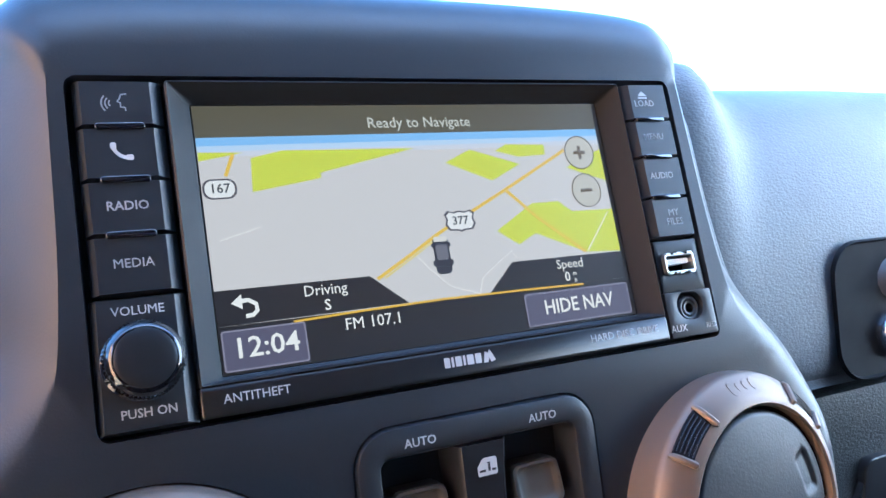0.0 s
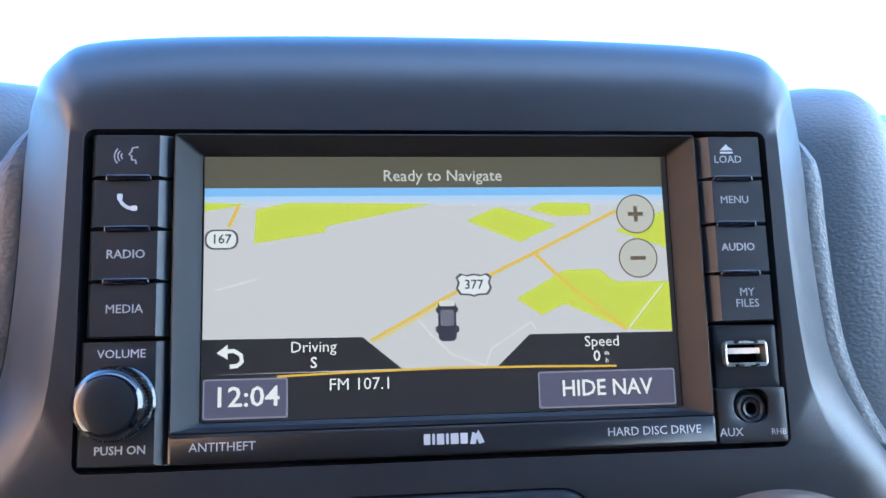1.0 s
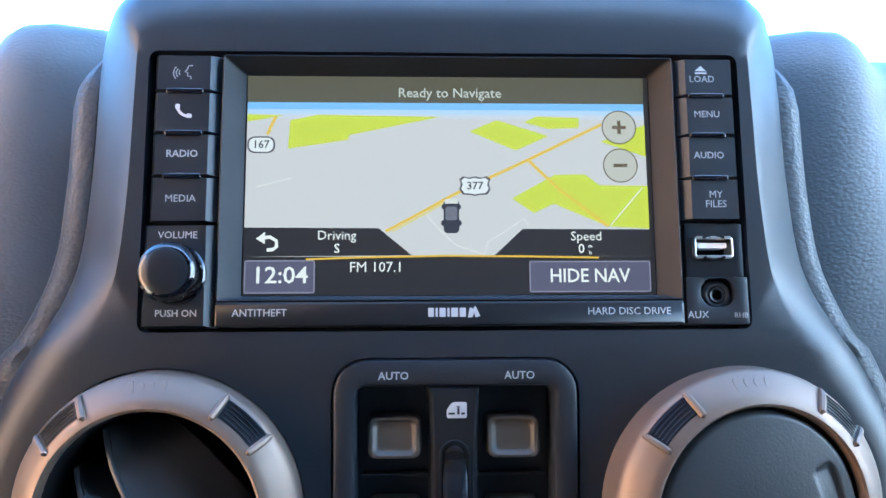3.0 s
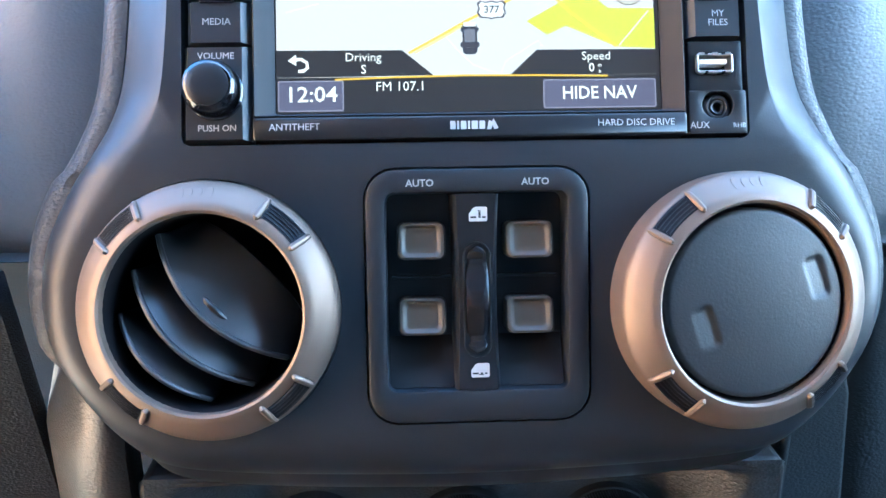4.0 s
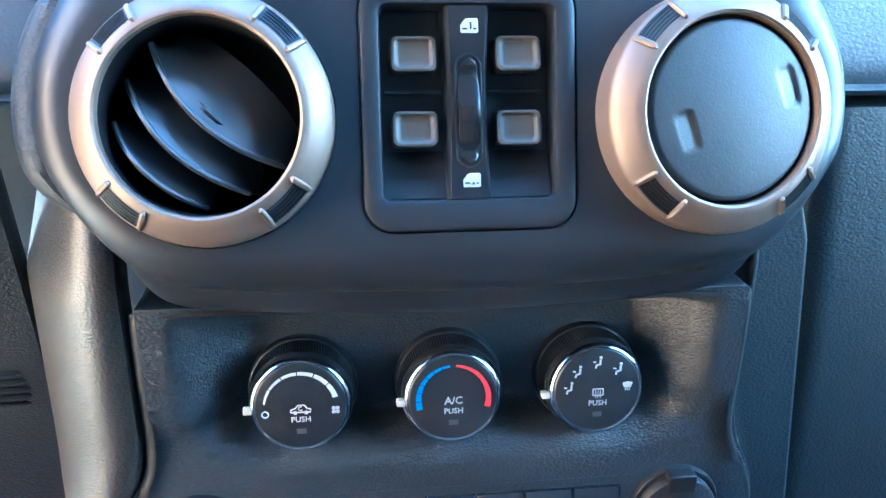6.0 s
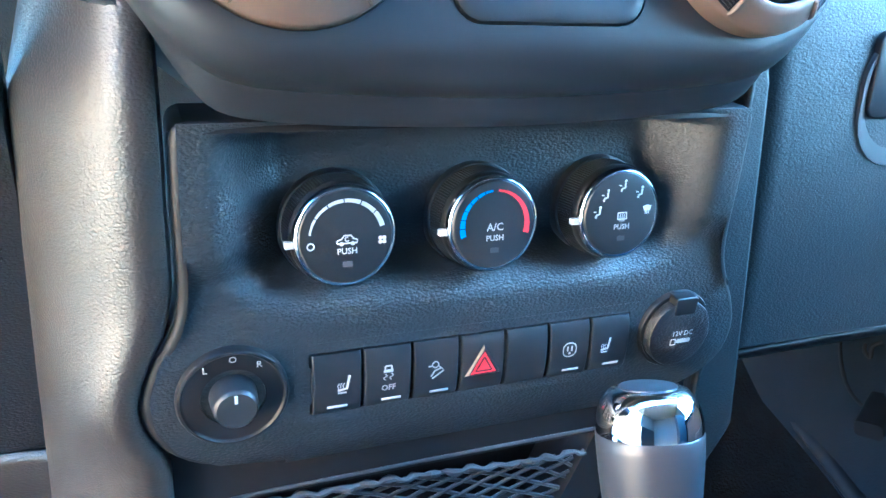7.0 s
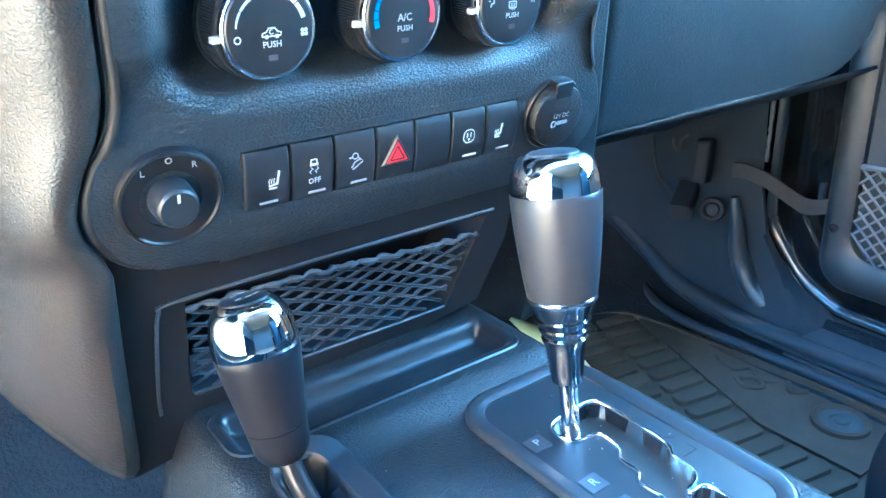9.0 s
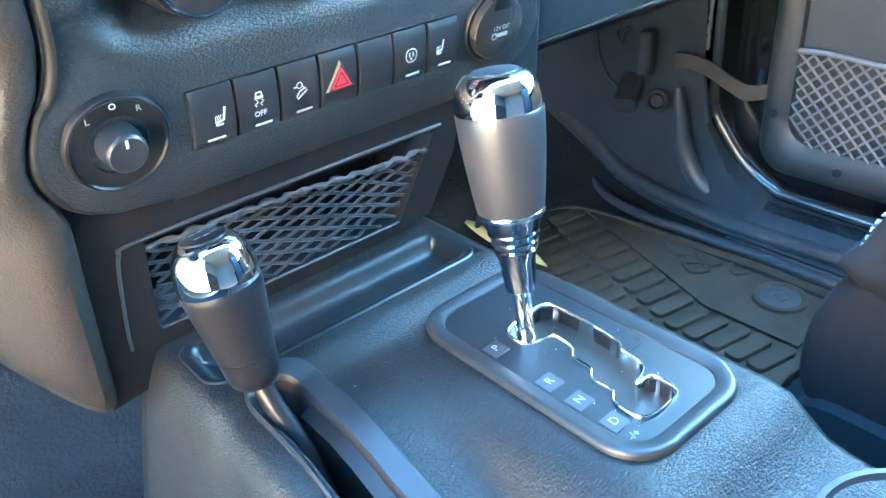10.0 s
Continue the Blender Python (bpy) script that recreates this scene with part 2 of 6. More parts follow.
def words(text, x, y, z, size, mat, parent, name="lettering", align="CENTER", turn=0.0, bold=0.0, stretch=1.0, label=""):
    """Raised print of the given cap height, centred on x, y in its parent's plane."""
    c = bpy.data.curves.new("text", "FONT")
    c.body, c.size, c.align_x, c.align_y = text, 1.0, align, "CENTER"
    k = size / 0.70
    c.offset = 0.0 if "M" in text else min(bold / k, 0.012)
    c.extrude = 0.00004 / k
    c.resolution_u = 2
    tmp = bpy.data.objects.new("text", c)
    scene.collection.objects.link(tmp)
    bpy.context.view_layer.update()
    me = bpy.data.meshes.new_from_object(tmp.evaluated_get(bpy.context.evaluated_depsgraph_get()))
    bpy.data.objects.remove(tmp)
    me.materials.clear()
    me.materials.append(mat)
    me.transform(Matrix.Translation((x, y, z)) @ Matrix.Rotation(turn, 4, "Z") @ Matrix.Diagonal((stretch * k, k, k, 1)))
    ob = new(name, me)
    ob.parent = parent
    return tagged(ob, label)


def patch(bm, pts, z, thick_=0.00008):
    """A thin print or film with the given outline."""
    area = sum(pts[i - 1][0] * pts[i][1] - pts[i][0] * pts[i - 1][1] for i in range(len(pts)))
    if area < 0:
        pts = pts[::-1]
    loft(bm, [at_z(pts, z - thick_), at_z(pts, z)])
    return bm


def stroke(bm, pts, w, z):
    """A printed line of width w along points."""
    v = [Vector(p) for p in pts]
    left, right = [], []
    for i, p in enumerate(v):
        d = (v[min(i + 1, len(v) - 1)] - v[max(i - 1, 0)]).normalized() * (w / 2)
        left.append((p.x - d.y, p.y + d.x))
        right.append((p.x + d.y, p.y - d.x))
    for i in range(len(v) - 1):
        patch(bm, [left[i], right[i], right[i + 1], left[i + 1]], z)
    return bm


def arc(cx, cy, r, a0, a1, n=12):
    return [(cx + r * math.cos(radians(a0 + (a1 - a0) * i / n)), cy + r * math.sin(radians(a0 + (a1 - a0) * i / n))) for i in range(n + 1)]


def mm(pts):
    return [tuple(c * 0.001 for c in p) for p in pts]


def bm_():
    return bmesh.new()


# ---- centre bezel ----
EDGE_HALF = [(0, -138), (45, -137), (92, -134.5), (124, -130), (141, -119), (156, -102), (167.5, -82), (171.5, -61), (169, -39), (161, -20), (150, 0), (141, 25), (137.5, 60), (136.5, 100), (134, 121), (126, 133), (111, 139), (60, 141.5), (0, 142)]
FACE_HALF = [(0, -114), (42, -114.5), (82, -116), (106, -116.5), (126, -110), (142, -96), (152.5, -80), (155.5, -62), (153, -45), (143, -28), (129, -8), (119, 14), (115.5, 45), (114.5, 82), (113.8, 103.5), (111.5, 108.5), (101, 111), (55, 112.5), (0, 113)]


def mirrored(half):
    return mm(half + [(-u, v) for u, v in half[-2:0:-1]])


EDGE = spline(mirrored(EDGE_HALF), 5, True)
FACE = spline(mirrored(FACE_HALF), 5, True)
VENTS = ((-0.1010, -0.0642), (0.1050, -0.0648))


DASH = thing("dashboard", "black grained vehicle dashboard with padded top and satin centre bezel", "dashboard")


def center_bezel():
    bm = bm_()
    loops = []
    for i in range(9):
        a = math.pi / 2 * i / 8
        lp = []
        for f, e in zip(FACE, EDGE):
            # the upper flanks are flat facets, the rest is round
            side = min(1, max(0, (f[1] + 0.01) / 0.03)) * min(1, max(0, (0.112 - f[1]) / 0.012))
            p = 1 + 0.85 * side
            lp.append((f[0] + (e[0] - f[0]) * math.sin(a) ** p, f[1] + (e[1] - f[1]) * math.sin(a) ** p, -0.024 * (1 - max(0.0, math.cos(a)) ** p)))
        loops.append(lp)
    # the lower lip runs on downwards as it goes back
    lip = lambda y: (lambda f: f * f * (3 - 2 * f))(min(1, max(0, (-0.104 - y) / 0.026)))
    for drop, w in ((0.0035, -0.027), (0.0075, -0.031), (0.0105, -0.0345), (0.0118, -0.0375)):
        loops.append([(x, y - drop * lip(y), w) for x, y in EDGE])
    loops.append([(x, y - 0.0108 * lip(y), -0.0405) for x, y in inset(EDGE, 0.002)])
    loops.append(at_z(inset(EDGE, 0.006), -0.075))
    rows = loft(bm, loops, (False, False))
    holes = [rrect(0.0, 0.0502, 0.2195, 0.1035, 0.0035, 4), rrect(0.0022, -0.0610, 0.0880, 0.1002, 0.0125, 6)] + [circle(x, y, 0.0502, 64) for x, y in VENTS]
    edges = [bm.edges.get((rows[0][i], rows[0][(i + 1) % len(rows[0])])) for i in range(len(rows[0]))]
    for h in holes:
        top = [bm.verts.new((x, y, 0.0)) for x, y in h]
        low = [bm.verts.new((x, y, -0.02)) for x, y in inset(h, 0.0006)]
        for i in range(len(top)):
            j = (i + 1) % len(top)
            edges.append(bm.edges.new((top[i], top[j])))
            bm.faces.new((top[i], top[j], low[j], low[i]))
    bmesh.ops.triangle_fill(bm, use_beauty=True, use_dissolve=False, edges=edges)
    for v in (-0.003, -0.0058, -0.0085, -0.0112, -0.014):
        bmesh.ops.bisect_plane(bm, geom=bm.verts[:] + bm.edges[:] + bm.faces[:], plane_co=(0, v, 0), plane_no=(0, 1, 0))
    for v in bm.verts:
        v.co = fold(v.co)
    ob = part("center_bezel", bm, BEZEL, DASH, "satin black centre bezel with a rounded hood", sharp=30)
    ob.matrix_local = STACK


center_bezel()


# ---- radio ----
def key(parent, u0, u1, v0, v1, left, right, name="button"):
    """A push key whose sides slope by different widths."""
    bm = bm_()
    g = 0.0004
    x0, x1, y0, y1 = u0 + g, u1 - g, v0 + g, v1 - g
    loft(bm, [[(x0, y0, -0.008), (x1, y0, -0.008), (x1, y1, -0.008), (x0, y1, -0.008)],
              [(x0, y0, -0.0022), (x1, y0, -0.0022), (x1, y1, -0.0022), (x0, y1, -0.0022)],
              [(x0 + left, y0 + 0.0003, 0.0005), (x1 - right, y0 + 0.0003, 0.0005), (x1 - right, y1 - 0.0003, 0.0005), (x0 + left, y1 - 0.0003, 0.0005)]])
    return part(name, bm, KEY, parent, sharp=20)


def radio():
    t = thing("car_radio", "black in-dash radio with lit map display and volume knob", "car radio", STACK)
    bm = bm_()
    slab(bm, rrect(0, 0.0502, 0.2185, 0.1025, 0.003), -0.03, -0.0075)
    part("chassis", bm, DARK, t)
    # left keys
    rows = (0.1005, 0.0863, 0.0705, 0.0545, 0.0375)
    for i in range(4):
        k = key(t, -0.1080, -0.0832, rows[i + 1], rows[i], 0.0018, 0.0034)
        z = 0.00058
        cx, cy = -0.0962, (rows[i] + rows[i + 1]) / 2 + 0.0002
        if i == 0:
            bm = bm_()
            for r in (0.0012, 0.0022, 0.0032):
                stroke(bm, arc(cx - 0.0010, cy - 0.0004, r, 135, 225, 6), 0.0004, z)
            stroke(bm, [(cx + 0.0028, cy + 0.0024), (cx + 0.0012, cy + 0.0022), (cx + 0.0008, cy + 0.0010), (cx + 0.0001, cy + 0.0001), (cx + 0.0009, cy - 0.0003), (cx + 0.0009, cy - 0.0016), (cx + 0.0021, cy - 0.0017), (cx + 0.0022, cy - 0.0028)], 0.00045, z)
            part("voice_icon", bm, PRINT_DIM, k)
        elif i == 1:
            bm = bm_()
            stroke(bm, arc(cx + 0.0018, cy + 0.0024, 0.0042, 190, 270, 8), 0.0010, z)
            patch(bm, rrect(cx - 0.0022, cy + 0.0018, 0.0016, 0.0020, 0.0005), z + 0.00003)
            patch(bm, rrect(cx + 0.0020, cy - 0.0017, 0.0020, 0.0016, 0.0005), z + 0.00003)
            part("phone_icon", bm, PRINT, k)
        else:
            words(("RADIO", "MEDIA")[i - 2], cx, cy, z, 0.0026, PRINT_DIM, k, bold=0.00006)
    slots = [(-0.0960, v) for v in rows[1:4]]
    # right keys
    rr = (0.1005, 0.0856, 0.0704, 0.0541, 0.0382)
    for i in range(4):
        k = key(t, 0.0858, 0.1082, rr[i + 1], rr[i], 0.0034, 0.0008)
        cy = (rr[i] + rr[i + 1]) / 2
        z = 0.00058
        if i == 0:
            words("LOAD", 0.0958, cy - 0.0010, z, 0.0025, PRINT_DIM, k)
            bm = bm_()
            patch(bm, [(0.0933, cy + 0.0022), (0.0977, cy + 0.0022), (0.0955, cy + 0.0042)], z)
            patch(bm, rrect(0.0955, cy + 0.0014, 0.0044, 0.0006, 0.0001), z)
            part("eject_icon", bm, PRINT, k)
        elif i < 3:
            words(("MENU", "AUDIO")[i - 1], 0.0970, cy + 0.0004, z, 0.0025, PRINT_DIM, k, bold=0.00004)
        else:
            words("MY", 0.0987, cy + 0.0017, z, 0.0026, PRINT_DIM, k)
            words("FILES", 0.0986, cy - 0.0019, z, 0.0026, PRINT_DIM, k)
    slots += [(0.0970, v) for v in rr[1:4]]
    for u, v in slots:
        bm = bm_()
        slab(bm, rrect(u, v, 0.0136, 0.0022, 0.0010), -0.004, 0.0011, 0.0005)
        part("key_divider", bm, GLOSS, t)
    # volume block
    bm = bm_()
    loft(bm, [at_z([(-0.1092, 0), (-0.0832, 0), (-0.0832, 0.0367), (-0.1086, 0.0367)], -0.008), at_z([(-0.1092, 0), (-0.0832, 0), (-0.0832, 0.0367), (-0.1086, 0.0367)], -0.002), at_z([(-0.1078, 0.0008), (-0.0866, 0.0008), (-0.0866, 0.0364), (-0.1070, 0.0364)], 0.0004)])
    vb = part("volume_block", bm, KEY, t, sharp=20)
    words("VOLUME", -0.0965, 0.0329, 0.0005, 0.0025, PRINT, vb, bold=0.00005)
    words("PUSH ON", -0.0962, 0.0050, 0.0005, 0.0024, PRINT, vb, bold=0.00005)
    bm = bm_()
    lathe(bm, [(0.0108, 0.0004), (0.0108, 0.0020), (0.0102, 0.0026), (0.0101, 0.0100), (0.0094, 0.0122), (0.0085, 0.0131), (0.0074, 0.0134)], 64, -0.0967, 0.0188)
    vk = part("volume_knob", bm, GLOSS, t, "gloss black volume knob with ribbed rim")
    bm = bm_()
    for i in range(60):
        a = 2 * math.pi * i / 60
        c, s = math.cos(a), math.sin(a)
        x, y = -0.0967 + 0.01015 * c, 0.0188 + 0.01015 * s
        loft(bm, [[(x - 0.0002 * s, y + 0.0002 * c, z), (x + 0.0002 * s, y - 0.0002 * c, z), (x + 0.0005 * c, y + 0.0005 * s, z)] for z in (0.003, 0.0098)])
    part("knob_rib", bm, GLOSS, vk)
    bm = bm_()
    lathe(bm, [(0.0087, 0.0128), (0.0098, 0.0119), (0.0100, 0.0113), (0.0096, 0.0118), (0.0087, 0.0128)], 64, -0.0967, 0.0188, (False, False))
    part("knob_bezel", bm, GLOSS, vk)
    bm = bm_()
    lathe(bm, [(0.0080, 0.0132), (0.0070, 0.0137), (0.0040, 0.0140), (0.0004, 0.0141)], 48, -0.0967, 0.0188)
    part("knob_cap", bm, SMOOTH, vk)
    # screen surround
    outer = rrect(0.0011, 0.0547, 0.1676, 0.0917, 0.0012, 3)
    inner = rrect(0.0011, 0.0533, 0.1526, 0.0836, 0.0008, 3)
    bm = bm_()
    loft(bm, [at_z(outer, -0.009), at_z(outer, 0.0), at_z(inset(outer, 0.0006), 0.0006), at_z(inset(inner, -0.0012), -0.0054), at_z(inner, -0.0062), at_z(inner, -0.009)], (False, False))
    part("screen_surround", bm, MATTE, t, "bevelled black display frame", sharp=25)
    bm = bm_()
    loft(bm, [at_z(rrect(0.0011, 0.0046, 0.1676, 0.0086, 0.0008, 3), -0.008), at_z(rrect(0.0011, 0.0046, 0.1676, 0.0086, 0.0008, 3), 0.0001), at_z(rrect(0.0011, 0.0046, 0.1664, 0.0074, 0.0006, 3), 0.0006)])
    bar = part("lower_bar", bm, SMOOTH, t)
    words("ANTITHEFT", -0.0670, 0.0050, 0.0007, 0.0026, PRINT, bar)
    words("HARD DISC DRIVE", 0.0648, 0.0051, 0.0007, 0.0026, PRINT, bar)
    x = -0.0075
    for w in (0.0020, 0.0008, 0.0022, 0.0008, 0.0024, 0.0022):
        part("maker_bar", patch(bm_(), rrect(x + w / 2, 0.0050, w, 0.0032, 0.0003), 0.0007), PRINT, bar, "plain pale bar")
        x += w + 0.0006
    bm = bm_()
    patch(bm, mm([(6.6, 3.2), (8.2, 3.2), (8.8, 4.8), (9.4, 3.2), (11.0, 3.6), (10.2, 5.6), (9.2, 7.4), (8.6, 6.2), (7.4, 6.8)]), 0.0007)
    part("maker_mark", bm, PRINT, bar, "plain pale bars of a maker's mark")
    # ports
    bm = bm_()
    ring_plate(bm, rrect(0.0975, 0.0273, 0.0214, 0.0200, 0.0006), rrect(0.0968, 0.0282, 0.0130, 0.0060, 0.0006), -0.008, -0.0012, 0.0003)
    usb = part("usb_port", bm, SMOOTH, t)
    bm = bm_()
    ring_plate(bm, rrect(0.0968, 0.0282, 0.0146, 0.0076, 0.0012), rrect(0.0968, 0.0282, 0.0128, 0.0058, 0.0006), -0.006, 0.0006, 0.0003)
    part("usb_shell", bm, USB_METAL, usb, "nickel socket shell")
    part("usb_socket", slab(bm_(), rrect(0.0968, 0.0282, 0.0128, 0.0058, 0.0006), -0.0078, -0.0070), DARK, usb)
    # spring windows in the shell
    bm = bm_()
    for dx in (-0.0036, 0.0036):
        slab(bm, rrect(0.0968 + dx, 0.0318, 0.0018, 0.0007, 0.0002), -0.003, 0.0008)
        slab(bm, rrect(0.0968 + dx, 0.0246, 0.0018, 0.0007, 0.0002), -0.003, 0.0008)
    part("spring_window", bm, DARK, usb)
    bm = bm_()
    slab(bm, rrect(0.0967, 0.0291, 0.0108, 0.0019, 0.0003), -0.0075, -0.0008)
    part("usb_tongue", bm, IVORY, usb, "ivory contact tongue")
    bm = bm_()
    for dx in (-0.0052, 0.0, 0.0052):
        slab(bm, rrect(0.0968 + dx, 0.0318, 0.0022, 0.0010, 0.0002), -0.003, 0.0009)
        slab(bm, rrect(0.0968 + dx, 0.0246, 0.0022, 0.0010, 0.0002), -0.003, 0.0009)
    part("usb_clip", bm, USB_METAL, usb)
    bm = bm_()
    ring_plate(bm, rrect(0.0973, 0.0088, 0.0226, 0.0170, 0.0006), rrect(0.0974, 0.0118, 0.0124, 0.0108, 0.0052), -0.008, 0.0004, 0.0003)
    aux = part("aux_panel", bm, KEY, t)
    bm = bm_()
    lathe(bm, [(0.0053, -0.006), (0.0053, -0.0014), (0.0048, -0.0010), (0.0042, -0.0004), (0.0036, -0.0005), (0.0030, -0.0012), (0.0026, -0.0004), (0.0019, -0.0006), (0.0017, -0.005), (0.0002, -0.005)], 40, 0.0974, 0.0108)
    part("aux_jack", bm, SMOOTH, aux, "black round audio jack")
    words("AUX", 0.0899, 0.0036, 0.0005, 0.0026, PRINT, aux)
    words("RHB", 0.1056, 0.0034, 0.0005, 0.0019, PRINT_DIM, aux)
    return t


RADIO = radio()


# ---- map display ----
def display():
    t = part("display", slab(bm_(), rrect(0.0011, 0.0533, 0.1530, 0.0840, 0.0006), -0.0085, -0.0066), GLOSS, RADIO, "lit navigation map display")
    z0 = -0.0064

    def film(name, color, shapes, k, strength=1.0, label=""):
        mat = glow("lit_" + name, color, strength)
        for s in shapes:
            part(name, patch(bm_(), s, z0 + 0.00004 * k, 0.00003), mat, t, label)

    def lines(name, color, paths, w, k, strength=1.0):
        mat = glow("lit_" + name, color, strength)
        for i, s in enumerate(paths):
            part(name, stroke(bm_(), mm(s), w, z0 + 0.00004 * k + 0.00001 * i), mat, t)

    film("back_field", (0.020, 0.019, 0.022), [rrect(0.0011, 0.0533, 0.1520, 0.0832, 0.0004)], 0)
    film("map_field", (0.60, 0.58, 0.58), [mm([(-74.6, 26), (75.6, 26), (75.2, 84.5), (-74.6, 84.5)])], 1)
    film("map_sky", (0.28, 0.50, 0.86), [mm([(-74.6, 81.8), (75.2, 81.8), (75.2, 84.5), (-74.6, 84.5)])], 2)
    film("map_haze", (0.50, 0.63, 0.83), [mm([(-74.6, 80.0), (75.2, 80.0), (75.2, 81.8), (-74.6, 81.8)])], 2)
    film("map_horizon", (0.60, 0.62, 0.70), [mm([(-74.6, 78.4), (75.2, 78.4), (75.2, 80.0), (-74.6, 80.0)])], 2)
    film("map_park", (0.60, 0.66, 0.03), [mm([(-59.3, 66.6), (-58.6, 77.5), (-48.4, 79.7), (-2.4, 79.1), (-36.8, 71.9), (-36.8, 70.1)]), mm([(-74.5, 79.8), (-60.7, 79.4), (-74.5, 77.0)]),
                       mm([(8.5, 73.5), (18.9, 77.9), (38.4, 71.8), (25.9, 66.2)]), mm([(29.2, 77.1), (34, 79.4), (50.2, 78.9), (50, 75.1), (38.5, 74.6)]),
                       mm([(75.3, 76.3), (70.2, 74.4), (58.3, 69.7), (75.3, 63.9)]), mm([(24.2, 47.8), (40.4, 56.8), (51.8, 57), (57.2, 52.8), (75.5, 52.6), (75.5, 36.3), (59.9, 37.2), (39.8, 45.8), (32.2, 42.2)])], 3)
    lines("map_street", (0.72, 0.70, 0.68), [[(60.9, 37.5), (73.3, 51.7)], [(-8.6, 42.6), (-4, 37), (2.7, 30.4), (13.4, 26.6)], [(13.4, 26.6), (15.4, 31.8), (28.5, 40.1), (30.2, 37.8)], [(-71, 52), (-58, 55.5)]], 0.0005, 4)
    lines("map_highway", (0.72, 0.50, 0.04), [[(-22.9, 35.3), (-8.6, 43), (1.4, 48.7), (16.2, 55.8), (30.4, 62.5), (58.7, 76.4)], [(30.4, 62.5), (42, 51.2), (59.9, 37.2)], [(-67, 72), (-64, 79)]], 0.0011, 5)
    lines("map_lane", (0.68, 0.58, 0.20), [[(-20.4, 35.3), (-7.6, 42.3), (1.4, 47.6)]], 0.0007, 5)
    film("header_bar", (0.105, 0.098, 0.065), [mm([(-74.6, 84.5), (75.2, 84.5), (75.4, 94.7), (-74.8, 94.7)])], 3)
    film("lower_tab", (0.022, 0.020, 0.022), [mm([(-74.8, 36.8), (-25.5, 36.5), (-13.3, 26.4), (-74.8, 26)]), mm([(16.9, 26), (27.9, 36.2), (76, 36), (76.4, 26)])], 6)
    lines("rule", (0.70, 0.45, 0.02), [[(-52, 25.0), (-30, 25.7), (0, 26.2), (30, 25.9), (56, 25.4)]], 0.0007, 8)
    for u, v, w, h in ((-0.0614, 0.0186, 0.0256, 0.0122), (0.0526, 0.0184, 0.0452, 0.0116)):
        film("key_edge", (0.24, 0.23, 0.32), [rrect(u, v, w, h, 0.0008)], 6.5)
    film("soft_key", (0.10, 0.095, 0.155), [rrect(-0.0614, 0.0186, 0.0246, 0.0112, 0.0006)], 7)
    film("soft_key", (0.10, 0.095, 0.155), [rrect(0.0526, 0.0184, 0.0442, 0.0106, 0.0006)], 7)
    white = glow("lit_text", (0.80, 0.80, 0.78))
    zt = z0 + 0.0005
    words("Ready to Navigate", 0.0012, 0.0882, zt, 0.0037, glow("lit_title", (0.55, 0.56, 0.52)), t, bold=0.00003)
    words("Driving", -0.0408, 0.0337, zt, 0.0034, white, t)
    words("S", -0.0407, 0.0288, zt, 0.0034, white, t, bold=0.0002)
    words("Speed", 0.0515, 0.0333, zt, 0.0034, white, t)
    words("0", 0.0496, 0.0286, zt, 0.0034, white, t, bold=0.0002)
    words("m", 0.0529, 0.0297, zt, 0.0015, white, t, bold=0.0001)
    words("h", 0.0529, 0.0272, zt, 0.0015, white, t, bold=0.0001)
    words("FM 107.1", -0.0263, 0.0219, zt, 0.0037, white, t, bold=0.0001)
    words("12:04", -0.0612, 0.0189, zt, 0.0060, white, t, bold=0.0001, stretch=1.08)
    words("HIDE NAV", 0.0524, 0.0185, zt, 0.0050, white, t, bold=0.00016, stretch=0.92)
    # back arrow
    bm = bm_()
    stroke(bm, [(-0.0680, 0.0330), (-0.0650, 0.0332), (-0.0628, 0.0318), (-0.0626, 0.0298), (-0.0640, 0.0286), (-0.0662, 0.0284)], 0.0013, zt)
    patch(bm, mm([(-70.2, 32.6), (-66.9, 35.2), (-66.9, 30.6)]), zt)
    part("back_arrow", bm, white, t)
    # zoom keys
    for cy, plus in ((0.0752, True), (0.0604, False)):
        bm = bm_()
        ring_plate(bm, circle(0.0654, cy, 0.0066, 40), circle(0.0654, cy, 0.0062, 40), z0 + 0.0003, z0 + 0.00042)
        patch(bm, rrect(0.0654, cy, 0.0052, 0.0013, 0.0001), z0 + 0.00046)
        if plus:
            patch(bm, rrect(0.0654, cy, 0.0013, 0.0052, 0.0001), z0 + 0.00050)
        part("zoom_mark", bm, glow("lit_mark", (0.13, 0.10, 0.06)), t)
        bm = bm_()
        patch(bm, circle(0.0654, cy, 0.0062, 40), z0 + 0.00034)
        part("zoom_key", bm, glow("lit_zoom", (0.52, 0.50, 0.44)), t)
    # road shields
    for u, v, w, h, num in ((-0.0692, 0.0680, 0.0104, 0.0064, "167"), (0.0103, 0.0524, 0.0118, 0.0076, "377")):
        o = rrect(u, v, w, h, 0.0028) if num == "167" else mm([(u * 1000 + a, v * 1000 + b) for a, b in ((-4.4, 3.8), (-5.9, 2.6), (-5.2, 0.8), (-5.9, -1.2), (-4.6, -3.2), (-1.4, -3.4), (0, -3.9), (1.4, -3.4), (4.6, -3.2), (5.9, -1.2), (5.2, 0.8), (5.9, 2.6), (4.4, 3.8), (2.4, 3.2), (0, 3.7), (-2.4, 3.2))][::-1])
        bm = bm_()
        patch(bm, o, z0 + 0.0003)
        part("shield_edge", bm, glow("lit_edge", (0.10, 0.09, 0.11)), t)
        bm = bm_()
